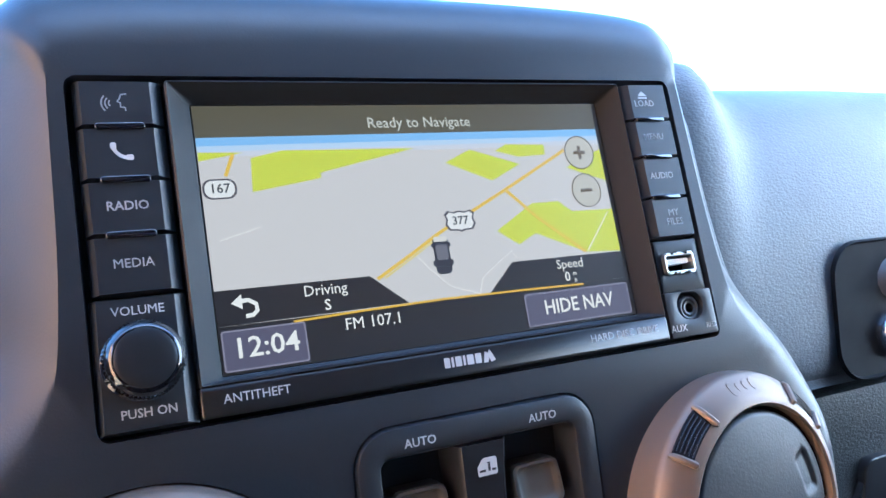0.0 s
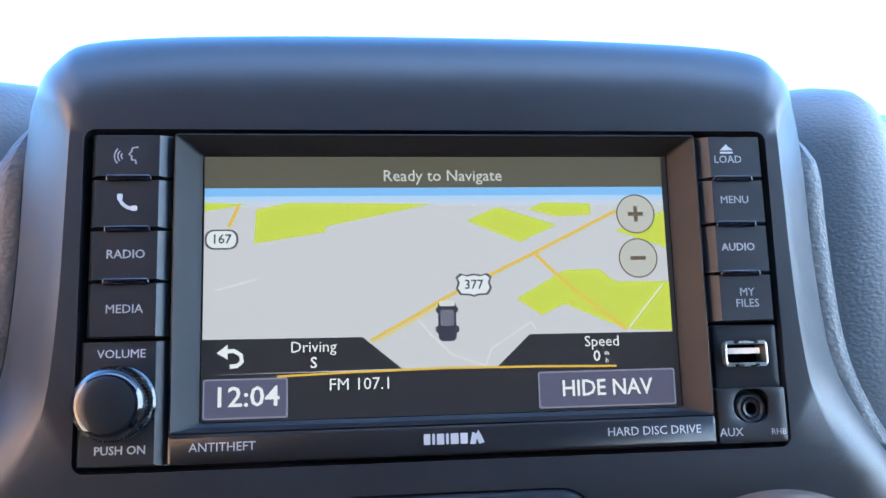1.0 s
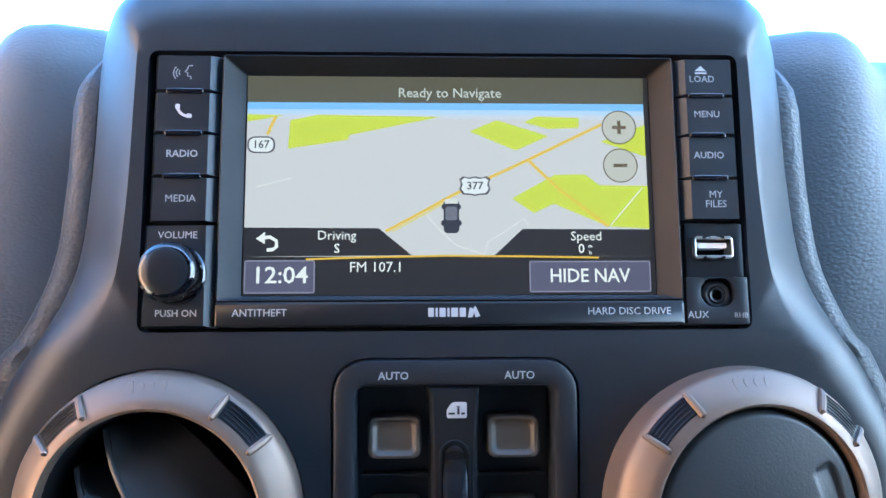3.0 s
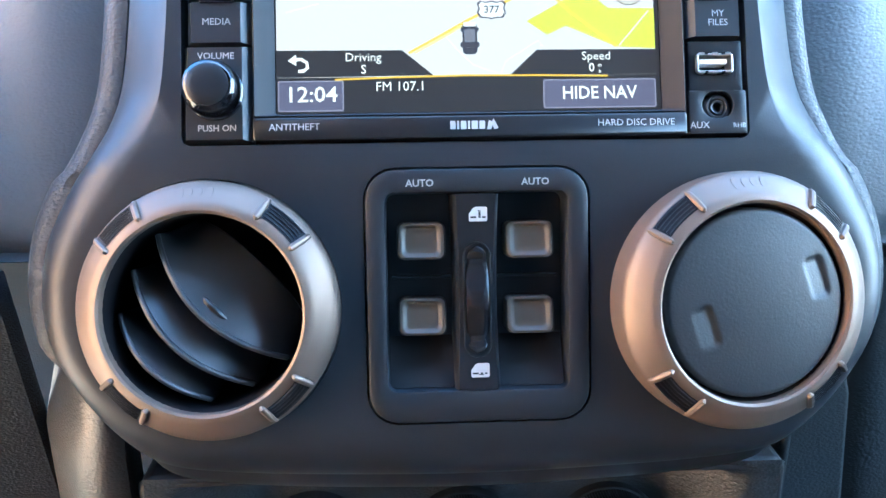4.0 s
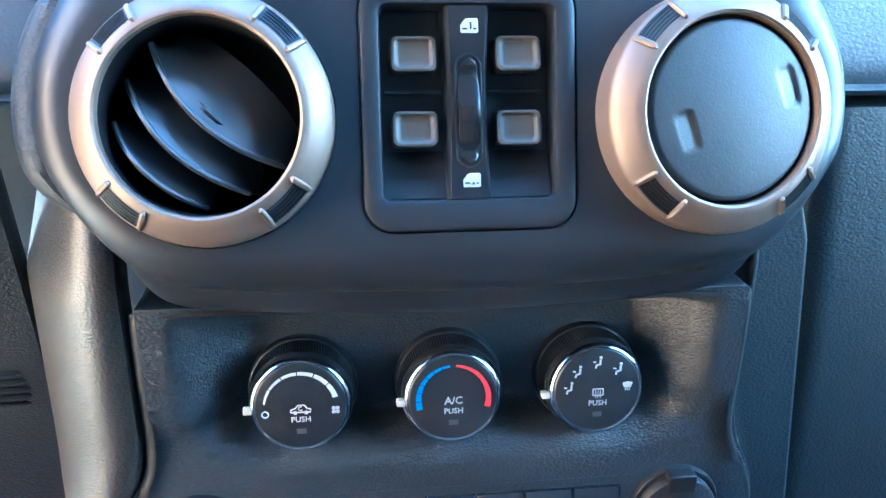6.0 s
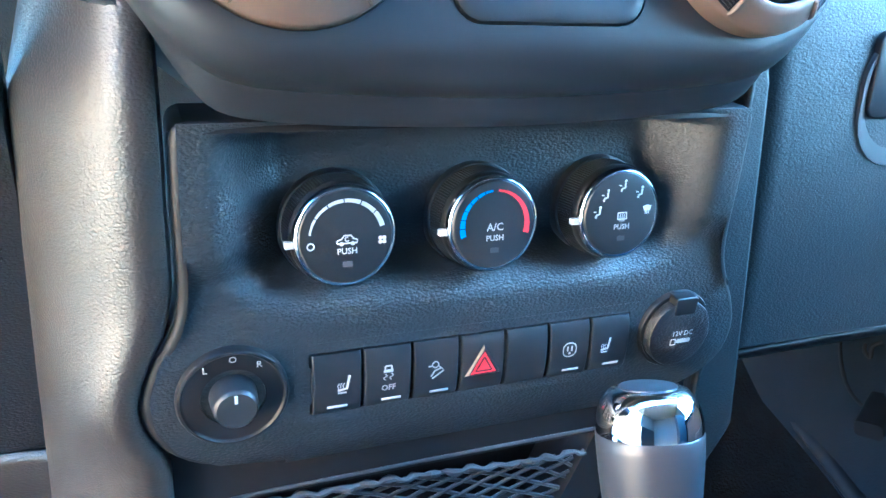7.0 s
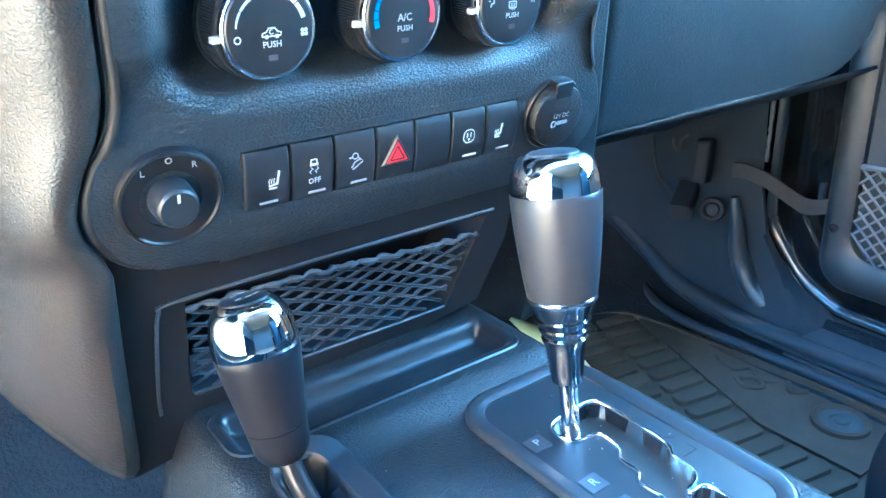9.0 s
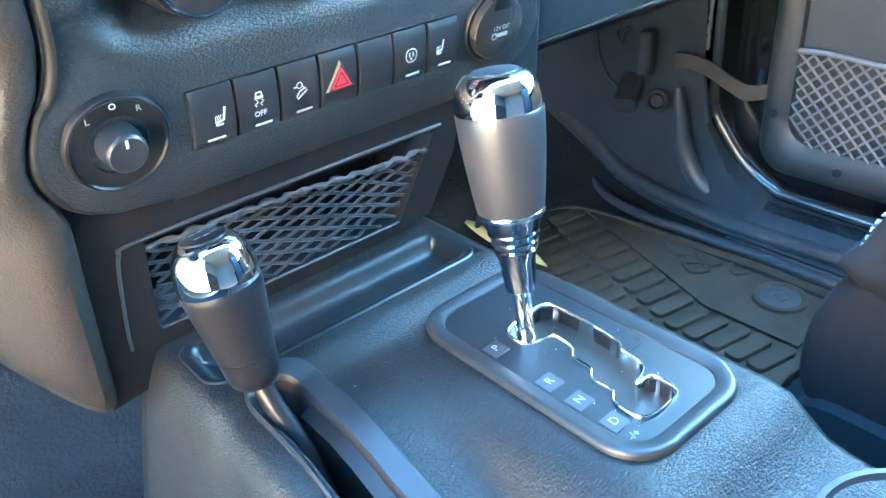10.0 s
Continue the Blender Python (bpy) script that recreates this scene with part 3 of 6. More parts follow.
        patch(bm, [(u + (a - u) * 0.87, v + (b - v) * 0.84) for a, b in o], z0 + 0.00036)
        part("shield", bm, glow("lit_shield", (0.76, 0.76, 0.76)), t)
        words(num, u, v, z0 + 0.00046, 0.0029, glow("lit_number", (0.06, 0.06, 0.07)), t, bold=0.0001)
    # car mark
    for nm, col, shapes in (("car_body", (0.035, 0.037, 0.055), [rrect(0.0014, 0.0410, 0.0058, 0.0128, 0.0016), rrect(0.0014, 0.0384, 0.0076, 0.0022, 0.0009), rrect(0.0014, 0.0445, 0.0072, 0.0020, 0.0009)]),
                            ("car_roof", (0.16, 0.16, 0.20), [rrect(0.0014, 0.0420, 0.0044, 0.0052, 0.0008)]),
                            ("car_rear", (0.68, 0.66, 0.62), [rrect(0.0014, 0.0466, 0.0050, 0.0018, 0.0005)])):
        bm = bm_()
        for i, s in enumerate(shapes):
            patch(bm, s, z0 + 0.0003 + 0.00005 * i + (0.0002 if nm != "car_body" else 0))
        part(nm, bm, glow("lit_" + nm, col), t)


display()


# ---- air vents ----
def vent_ring(t):
    bm = bm_()
    lathe(bm, [(0.0474, -0.018), (0.0474, -0.0003), (0.0471, 0.0012), (0.0465, 0.0024), (0.0440, 0.0048), (0.0404, 0.0076), (0.0384, 0.0089), (0.0368, 0.0092), (0.0359, 0.0086), (0.0356, 0.0070), (0.0354, -0.012)], 96, cap=(False, False))
    ring = part("ring", bm, SILVER, t, "warm silver painted ring with raised inner lip")
    cone = lambda r: 0.0022 + (0.0474 - r) * 0.0078 / 0.0105
    for mid in (47, 133, 227, 313):
        bm = bm_()
        a0, a1 = mid - 10.5, mid + 10.5
        lo, hi = [], []
        for i in range(9):
            a = radians(a0 + (a1 - a0) * i / 8)
            lo.append((0.0460 * math.cos(a), 0.0460 * math.sin(a), cone(0.0460) + 0.0005))
            hi.append((0.0405 * math.cos(a), 0.0405 * math.sin(a), cone(0.0405) + 0.0005))
        loft(bm, [lo + hi[::-1], [(x, y, z - 0.003) for x, y, z in lo + hi[::-1]]])
        part("insert", bm, GRIP_BLACK, ring, "ribbed dark insert")
        bm = bm_()
        for r in (0.0412, 0.0423, 0.0434, 0.0445, 0.0456):
            sweep(bm, [(r * math.cos(radians(a0 + 1.5 + (a1 - a0 - 3) * i / 6)), r * math.sin(radians(a0 + 1.5 + (a1 - a0 - 3) * i / 6)), cone(r) + 0.0006) for i in range(7)], 0.00022, 5)
        part("insert_rib", bm, SMOOTH, ring)
        for s in (a0 - 1.3, a1 + 1.3):
            bm = bm_()
            c, d = math.cos(radians(s)), math.sin(radians(s))
            sweep(bm, [((0.0464 - 0.0011 * k) * c, (0.0464 - 0.0011 * k) * d, cone(0.0464 - 0.0011 * k) + (0.0007 if 0 < k < 7 else -0.0006)) for k in range(8)], [0.0009, 0.0012, 0.0013, 0.0013, 0.0013, 0.0013, 0.0012, 0.0008], 8)
            part("ring_rib", bm, SILVER, ring)
    # raised maker's mark as plain shapes
    bm = bm_()
    for i, (a, h) in enumerate(((99, 0.0042), (94.5, 0.0028), (90.0, 0.0028), (85.0, 0.0036))):
        c, d = math.cos(radians(a)), math.sin(radians(a))
        o = [(x * d + (0.0433 + y) * c, -x * c + (0.0433 + y) * d) for x, y in rrect(0, 0, 0.0026, h, 0.0012, 3)]
        loft(bm, [[(x, y, cone(math.hypot(x, y)) + k) for x, y in o] for k in (-0.001, 0.0003)])
    part("maker_mark", bm, SILVER, ring)
    return ring


def open_vent():
    t = thing("air_vent", "round dashboard air vent in a warm silver ring, louvres open", "air vent", STACK_LOW @ pose(*VENTS[0], 0.004, 0, -2, 0) @ Matrix.Scale(1.045, 4), group="dash air vents")
    vent_ring(t)
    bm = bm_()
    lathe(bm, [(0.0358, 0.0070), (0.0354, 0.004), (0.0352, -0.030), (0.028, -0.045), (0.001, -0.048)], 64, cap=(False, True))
    part("housing", bm, DARK, t, "vent cavity, its shade put into a near-black colour")
    c = math.sqrt(0.5)
    for s0, length, depth in ((-0.0018, 0.0335, 0.026), (-0.0165, 0.0310, 0.020), (-0.0285, 0.0235, 0.013)):
        bm = bm_()
        top, under = [], []
        for i in range(17):
            q = -1 + 2 * i / 16
            tt = q * length
            se = s0 + 0.0088 * (tt / 0.034) ** 2
            row, low = [], []
            for j in range(7):
                f = j / 6
                room = math.sqrt(max(1e-9, 0.0345 ** 2 - tt ** 2))
                s = min(se + f * depth * (1 - q * q) ** 0.5, room)
                w = 0.0058 - 0.010 * q * q - 0.019 * f * (1 - 0.2 * f)
                row.append(((tt + s) * c, (-tt + s) * c, w))
                low.append(((tt + s) * c, (-tt + s) * c, w - 0.0016 - 0.0010 * (1 - f)))
            top.append(row)
            under.append(low)
        loft(bm, [a + b[::-1] for a, b in zip(top, under)])
        lv = part("louvre", bm, LOUVRE, t, "curved black vent louvre")
        bm = bm_()
        sweep(bm, [((length * q + s0 + 0.0088 * (length * q / 0.034) ** 2 + 0.0004) * c, (-length * q + s0 + 0.0088 * (length * q / 0.034) ** 2 + 0.0004) * c, 0.0050 - 0.010 * q * q) for q in [-0.97 + 1.94 * i / 20 for i in range(21)]], 0.0011, 8)
        part("front_edge", bm, LOUVRE, lv)
        if s0 > -0.01:
            bm = bm_()
            sweep(bm, [((-0.006 + 0.0036 * k + 0.003) * c, (0.006 - 0.0036 * k + 0.003) * c, 0.0018 + (0.0002 if 0 < k < 4 else -0.0012)) for k in range(5)], [0.0006, 0.0013, 0.0015, 0.0013, 0.0006], 8)
            part("louvre_tab", bm, SMOOTH, lv)
    return t


def closed_vent():
    t = thing("air_vent", "round air vent in warm silver ring, closed by grained disc", "air vent", STACK_LOW @ pose(*VENTS[1], 0.006, 0, 6.5, 0) @ Matrix.Scale(1.060, 4), group="dash air vents")
    vent_ring(t)
    bm = bm_()
    lathe(bm, [(0.0358, 0.0070), (0.0354, 0.004), (0.0352, -0.012), (0.001, -0.012)], 64, cap=(False, True))
    part("housing", bm, DARK, t)
    dents = ((-0.0195, -0.0080, 18, 1.0, 0.0), (0.0232, 0.0088, 18, 0.7, 0.3))

    def dent(u, v):
        """Depth of the two finger hollows, each deepest along its outer wall."""
        d = 0.0
        for cu, cv, turn, ramp, flat in dents:
            c, q = math.cos(radians(turn)), math.sin(radians(turn))
            x, y = (u - cu) * c + (v - cv) * q, -(u - cu) * q + (v - cv) * c
            k = math.hypot(max(0, abs(x) - 0.0020), max(0, abs(y) - 0.0056)) - 0.0024
            m = min(1, max(0, -k / 0.0018))
            d += 0.0013 * m * m * (3 - 2 * m) * (flat + ramp * min(1, max(0, (x + 0.0044) / 0.0080)))
        return d

    bm = bm_()
    crown = [(0.0325 * (1 - i / 40) + 0.0003, 0.0072 + 0.0018 * (1 - (1 - i / 40) ** 2)) for i in range(41)]
    loft(bm, [[(r * math.cos(2 * math.pi * i / 144), r * math.sin(2 * math.pi * i / 144), z - dent(r * math.cos(2 * math.pi * i / 144), r * math.sin(2 * math.pi * i / 144))) for i in range(144)] for r, z in [(0.0340, -0.008), (0.0343, 0.0050), (0.0338, 0.0064)] + crown])
    part("disc", bm, DISC, t, "grained black vent disc with two finger hollows", sharp=50)
    return t


LOUVRE = material("satin_vent_plastic", (0.028, 0.029, 0.031), 0.34, grain=0.0005, bump=0.05)
open_vent()
closed_vent()


# ---- window switches ----
def window_switches():
    t = thing("window_switch_panel", "black power window switch panel with four rocker switches", "switch panel", STACK_LOW)
    cx, cy = 0.0016, -0.0600
    bm = bm_()
    ring_plate(bm, rrect(cx + 0.0006, -0.0610, 0.0866, 0.0988, 0.0120, 6), rrect(cx + 0.0003, -0.0593, 0.0700, 0.0766, 0.0034, 6), -0.014, 0.0016, 0.0018)
    part("frame", bm, BEZEL, t)
    bm = bm_()
    slab(bm, rrect(cx + 0.0003, -0.0593, 0.0702, 0.0768, 0.003), -0.022, -0.0125)
    part("well", bm, SMOOTH, t)
    for s in (-1, 1):
        bm = bm_()
        loft(bm, [[(cx + s * 0.0345, y, w), (cx + s * 0.0090, y, w), (cx + s * 0.0090, y - 0.0012, w - 0.004), (cx + s * 0.0345, y - 0.0012, w - 0.004)] for y, w in ((-0.0780, -0.0125), (-0.0840, -0.0092), (-0.0972, -0.0030))])
        part("apron", bm, APRON, t)
        bm = bm_()
        slab(bm, rrect(cx + s * 0.0212, -0.0542, 0.0236, 0.0012, 0.0004), -0.0130, -0.0085, 0.0003)
        part("divider", bm, SMOOTH, t)
        for v in (-0.0395, -0.0692):
            u = cx + s * 0.0212
            o = rrect(u, v, 0.0190, 0.0146, 0.0028, 4)
            bm = bm_()
            loops = [at_z(o, -0.0125), at_z(o, -0.0050)]
            for k, h in ((0.985, -0.0036), (0.94, -0.0027), (0.84, -0.0025), (0.78, -0.0028), (0.70, -0.0037), (0.60, -0.0040), (0.3, -0.0040), (0.05, -0.0040)):
                loops.append([(u + (x - u) * k, v + (y - v) * k, h - 0.20 * (y - v) * k) for x, y in o])
            loft(bm, loops)
            part("rocker_switch", bm, ROCKER, t, "scooped grey rocker key")
    # centre column
    bm = bm_()
    loops = []
    for i in range(13):
        f = i / 12
        y = -0.0216 - 0.0760 * f
        w = 0.0012 - 0.0026 * math.sin(math.pi * f)
        hw = 0.0088 - 0.0010 * math.sin(math.pi * f)
        loops.append([(cx - hw - 0.0012, y, -0.0125), (cx + hw + 0.0012, y, -0.0125), (cx + hw, y, w - 0.0014), (cx + hw - 0.0012, y, w), (cx - hw + 0.0012, y, w), (cx - hw, y, w - 0.0014)])
    loft(bm, loops)
    col = part("centre_column", bm, SMOOTH, t)
    bm = bm_()
    ring_plate(bm, rrect(cx + 0.0002, -0.0626, 0.0108, 0.0452, 0.0053, 6), rrect(cx + 0.0002, -0.0626, 0.0098, 0.0440, 0.0048, 6), -0.006, 0.0002, 0.0003)
    part("rocker_rim", bm, SMOOTH, col)
    bm = bm_()
    loops = []
    for i in range(31):
        f = i / 30
        y = -0.0418 - 0.0416 * f
        end = math.sqrt(max(0.02, 1 - (2 * f - 1) ** 8))
        q = abs(2 * f - 1)
        w = 0.0014 + 0.0018 * math.cos(math.pi * min(1, q / 0.76)) + 0.0026 * max(0, (q - 0.76) / 0.24)
        loops.append([(cx + 0.0002 + 0.0046 * end * math.cos(a), y, w - 0.0018 + 0.0018 * end * math.sin(a) ** 0.6) for a in [math.pi * (k / 8) for k in range(9)]] + [(cx - 0.004 * end, y, -0.009), (cx + 0.0044 * end, y, -0.009)])
    loft(bm, loops)
    part("lock_rocker", bm, ROCKER_GLOSS, col, "satin black window lock rocker")
    for v, down in ((-0.0294, False), (-0.0902, True)):
        bm = bm_()
        u, z = cx + 0.0008, 0.0010
        patch(bm, [(u - 0.0035, v - 0.0022), (u - 0.0032, v - 0.0027), (u + 0.0032, v - 0.0027), (u + 0.0036, v - 0.0022), (u + 0.0036, v + 0.0024), (u + 0.0031, v + 0.0029), (u - 0.0008, v + 0.0029), (u - 0.0018, v + 0.0025), (u - 0.0035, v + 0.0002)], z)
        part("window_icon", bm, PRINT, t)
        bm = bm_()
        patch(bm, rrect(u - 0.0018, v - 0.0011, 0.0022, 0.0007, 0.0001), z + 0.0001)
        patch(bm, rrect(u + 0.0023, v - 0.0011, 0.0014 if not down else 0.0009, 0.0007, 0.0001), z + 0.0001)
        patch(bm, rrect(u + 0.0006, v - (0.0011 if down else 0.0002), 0.0008, 0.0008 if down else 0.0024, 0.0001), z + 0.00018)
        patch(bm, rrect(u + 0.0005, v - 0.0015 if down else v + 0.0013, 0.0018 if down else 0.0012, 0.0004, 0.0001), z + 0.00024)
        part("icon_detail", bm, SMOOTH, t)
    for u in (-0.0198, 0.0247):
        words("AUTO", u, -0.0172, 0.0017, 0.0027, PRINT, t, bold=0.00006)
    return t


APRON = material("dull_black_plastic", (0.008, 0.008, 0.009), 0.6, grain=0.0006, bump=0.1, spec=0.25)
ROCKER = material("translucent_grey_key", (0.048, 0.040, 0.029), 0.42, grain=0.0005, bump=0.05, spec=0.35)
ROCKER_GLOSS = material("gloss_rocker_plastic", (0.012, 0.012, 0.013), 0.20)
window_switches()


# ---- climate panel ----
PANEL_HALF = [(0, -184.5), (50, -183.8), (105, -180.5), (138, -175), (156, -162), (165.5, -145), (167, -131), (162, -114), (152.5, -97), (148, -78), (148, -40), (147.5, -14), (146.5, -6), (142, -2.2), (134, -2), (80, -2), (0, -2)]
PANEL = spline(mirrored(PANEL_HALF), 4, True)


def edge_at(v):
    """Half width of the climate panel at the height v (metres below its top edge are minus)."""
    rows = sorted((b * 0.001, a * 0.001) for a, b in PANEL_HALF[2:12])
    if v <= rows[0][0]:
        return rows[0][1]
    for (b0, a0), (b1, a1) in zip(rows, rows[1:]):
        if v <= b1:
            return a0 + (a1 - a0) * (v - b0) / (b1 - b0)
    return rows[-1][1]


def climate_panel():
    t = thing("climate_panel", "grained black climate control panel with a scooped recess", "control panel", LOWER)
    bm = bm_()

    lean = lambda y: -0.062 * max(0, y + 0.148) - 0.010 * (max(0, -0.148 - y) / 0.037) ** 2

    def recess(x, y):
        """Depth of the scoop: steep at the top and sides, a long slope at the bottom."""
        s = lambda e0, e1, q: (lambda k: k * k * (3 - 2 * k))(min(1, max(0, (q - e0) / (e1 - e0))))
        side = 1 - s(0.100, 0.142, abs(x))
        top = 1 - s(-0.014, -0.003, y)
        low = s(-0.107, -0.068, y)
        corner = math.hypot(max(0, abs(x) - 0.082) / 0.052, max(0, -0.062 - y) / 0.042)
        return -(0.0262 + 0.15 * (y + 0.056)) * min(side, 1 - s(0.25, 1.0, corner)) * top * low + lean(y) * (1 - s(-0.080, -0.060, y))

    nx, ny = 120, 84
    xs = [-0.16 + 0.32 * i / nx for i in range(nx + 1)]
    ys = [-0.002 - 0.108 * j / ny for j in range(ny + 1)]
    # the scoop is a fine grid whose side columns follow the outline
    rows = []
    for y in ys:
        e = edge_at(y) - 0.0034
        rows.append([(x / 0.16 * e, y, recess(x / 0.16 * e, y)) for x in xs])
    grid = loft(bm, rows, (False, False), closed=False)
    # lower apron with the switch row
    ys2 = [-0.110 - 0.0735 * j / 26 for j in range(1, 27)]
    prev = grid[-1]
    for y in ys2:
        e = edge_at(y) - 0.0034
        if y < -0.176:
            e = min(e, 0.13)
        cur = [bm.verts.new((x / 0.16 * e, y, lean(y))) for x in xs]
        for i in range(nx):
            mid = (xs[i] + xs[i + 1]) / 2 / 0.16 * e
            if -0.1505 < y < -0.1150 and abs(mid) < 0.0905 and prev[0].co.y > -0.1505:
                continue
            bm.faces.new((prev[i], prev[i + 1], cur[i + 1], cur[i]))
        prev = cur
    bmesh.ops.delete(bm, geom=[v for v in bm.verts if not v.link_faces], context="VERTS")
    part("face", bm, GRAIN, t, sharp=60)
    bm = bm_()
    loops = []
    for i in range(6):
        a = math.pi / 2 * i / 5
        o = inset(PANEL, 0.0044 * (1 - math.sin(a)))
        loops.append([(x, y, -0.0042 * (1 - math.cos(a)) + lean(y) * (y < -0.106)) for x, y in o])
    loops.append(at_z(PANEL, -0.035))
    loft(bm, loops, (False, False))
    low = [p for p in PANEL if p[1] < -0.006]
    rim = sorted((p for p in low if p[0] >= 0), key=lambda p: -p[1] if p[1] > -0.13 else 0.13 + (0.2 - p[0]))
    rim = [(-x, y) for x, y in rim] + rim[-2::-1]
    part("rolled_edge", bm, MATTE, t, sharp=60)
    # a fine paler bead paints the edge highlight along the panel's sides and bottom
    bm = bm_()
    sweep(bm, [(x, y, -0.0044 + lean(y) * (y < -0.106)) for x, y in rim], 0.0008, 6)
    part("edge_bead", bm, BEAD, t, "thin satin edge bead, paler to paint the edge highlight")
    return t


climate_panel()
KNOB_Y = -0.0562


def climate_knob(x, name, label):
    t = thing(name, label, "control knob", LOWER @ pose(x, KNOB_Y, 0.0009) @ pose(0, 0, 0, -8, 0, 0) @ pose(0, 0, -0.0264), group="climate control knobs")
    bm = bm_()
    lathe(bm, [(0.0276, -0.0060), (0.0274, 0.0030), (0.0268, 0.0042), (0.0260, 0.0045), (0.0251, 0.0180), (0.0246, 0.0212), (0.0238, 0.0222)], 72)
    b = part("body", bm, SMOOTH, t)
    bm = bm_()
    for i in range(120):
        a = 2 * math.pi * i / 120
        c, s = math.cos(a), math.sin(a)
        loft(bm, [[((r - 0.0002) * c - 0.00045 * s, (r - 0.0002) * s + 0.00045 * c, z), ((r - 0.0002) * c + 0.00045 * s, (r - 0.0002) * s - 0.00045 * c, z), ((r + 0.0005) * c, (r + 0.0005) * s, z)] for r, z in ((0.0258, 0.0055), (0.0251, 0.0175))])
    part("knurl", bm, SMOOTH, b)
    bm = bm_()
    lathe(bm, [(0.0242, 0.0219), (0.0240, 0.0236), (0.0235, 0.0247), (0.0228, 0.0251), (0.0219, 0.0249)], 72, cap=(False, False))
    part("bright_rim", bm, STEEL, t, "polished chrome rim")
    bm = bm_()
    lathe(bm, [(0.0220, 0.0225), (0.0220, 0.0249), (0.0214, 0.0256), (0.0190, 0.0260), (0.0003, 0.0264)], 72)
    face = part("face", bm, KEY, t, "satin black push face")
    bm = bm_()
    slab(bm, rrect(-0.0254, -0.0026, 0.0046, 0.0032, 0.0006), 0.0202, 0.0236, 0.0004)
    part("pointer", bm, PRINT, t, "white pointer tab")
    return t, face


def arc_band(bm, r0, r1, a0, a1, z, n=8):
    o = [((r0[0] + (r0[1] - r0[0]) * i / n) * math.cos(radians(a0 + (a1 - a0) * i / n)), (r0[0] + (r0[1] - r0[0]) * i / n) * math.sin(radians(a0 + (a1 - a0) * i / n))) for i in range(n + 1)]
    q = [((r1[0] + (r1[1] - r1[0]) * i / n) * math.cos(radians(a0 + (a1 - a0) * i / n)), (r1[0] + (r1[1] - r1[0]) * i / n) * math.sin(radians(a0 + (a1 - a0) * i / n))) for i in range(n + 1)]
    patch(bm, o + q[::-1], z)


ZF = 0.0266


def seat_figure(bm, x, y, s, z=ZF):
    """A small seated figure made of strokes, as an airflow mark."""
    stroke(bm, [(x + 0.9 * s, y + 1.6 * s), (x + 0.8 * s, y - 0.4 * s), (x - 0.6 * s, y - 0.8 * s), (x - 0.9 * s, y - 2.0 * s)], 0.8 * s, z)
    patch(bm, circle(x + 1.0 * s, y + 2.3 * s, 0.6 * s, 8), z)
    stroke(bm, [(x - 2.0 * s, y + 0.6 * s), (x - 0.8 * s, y + 0.4 * s)], 0.5 * s, z)


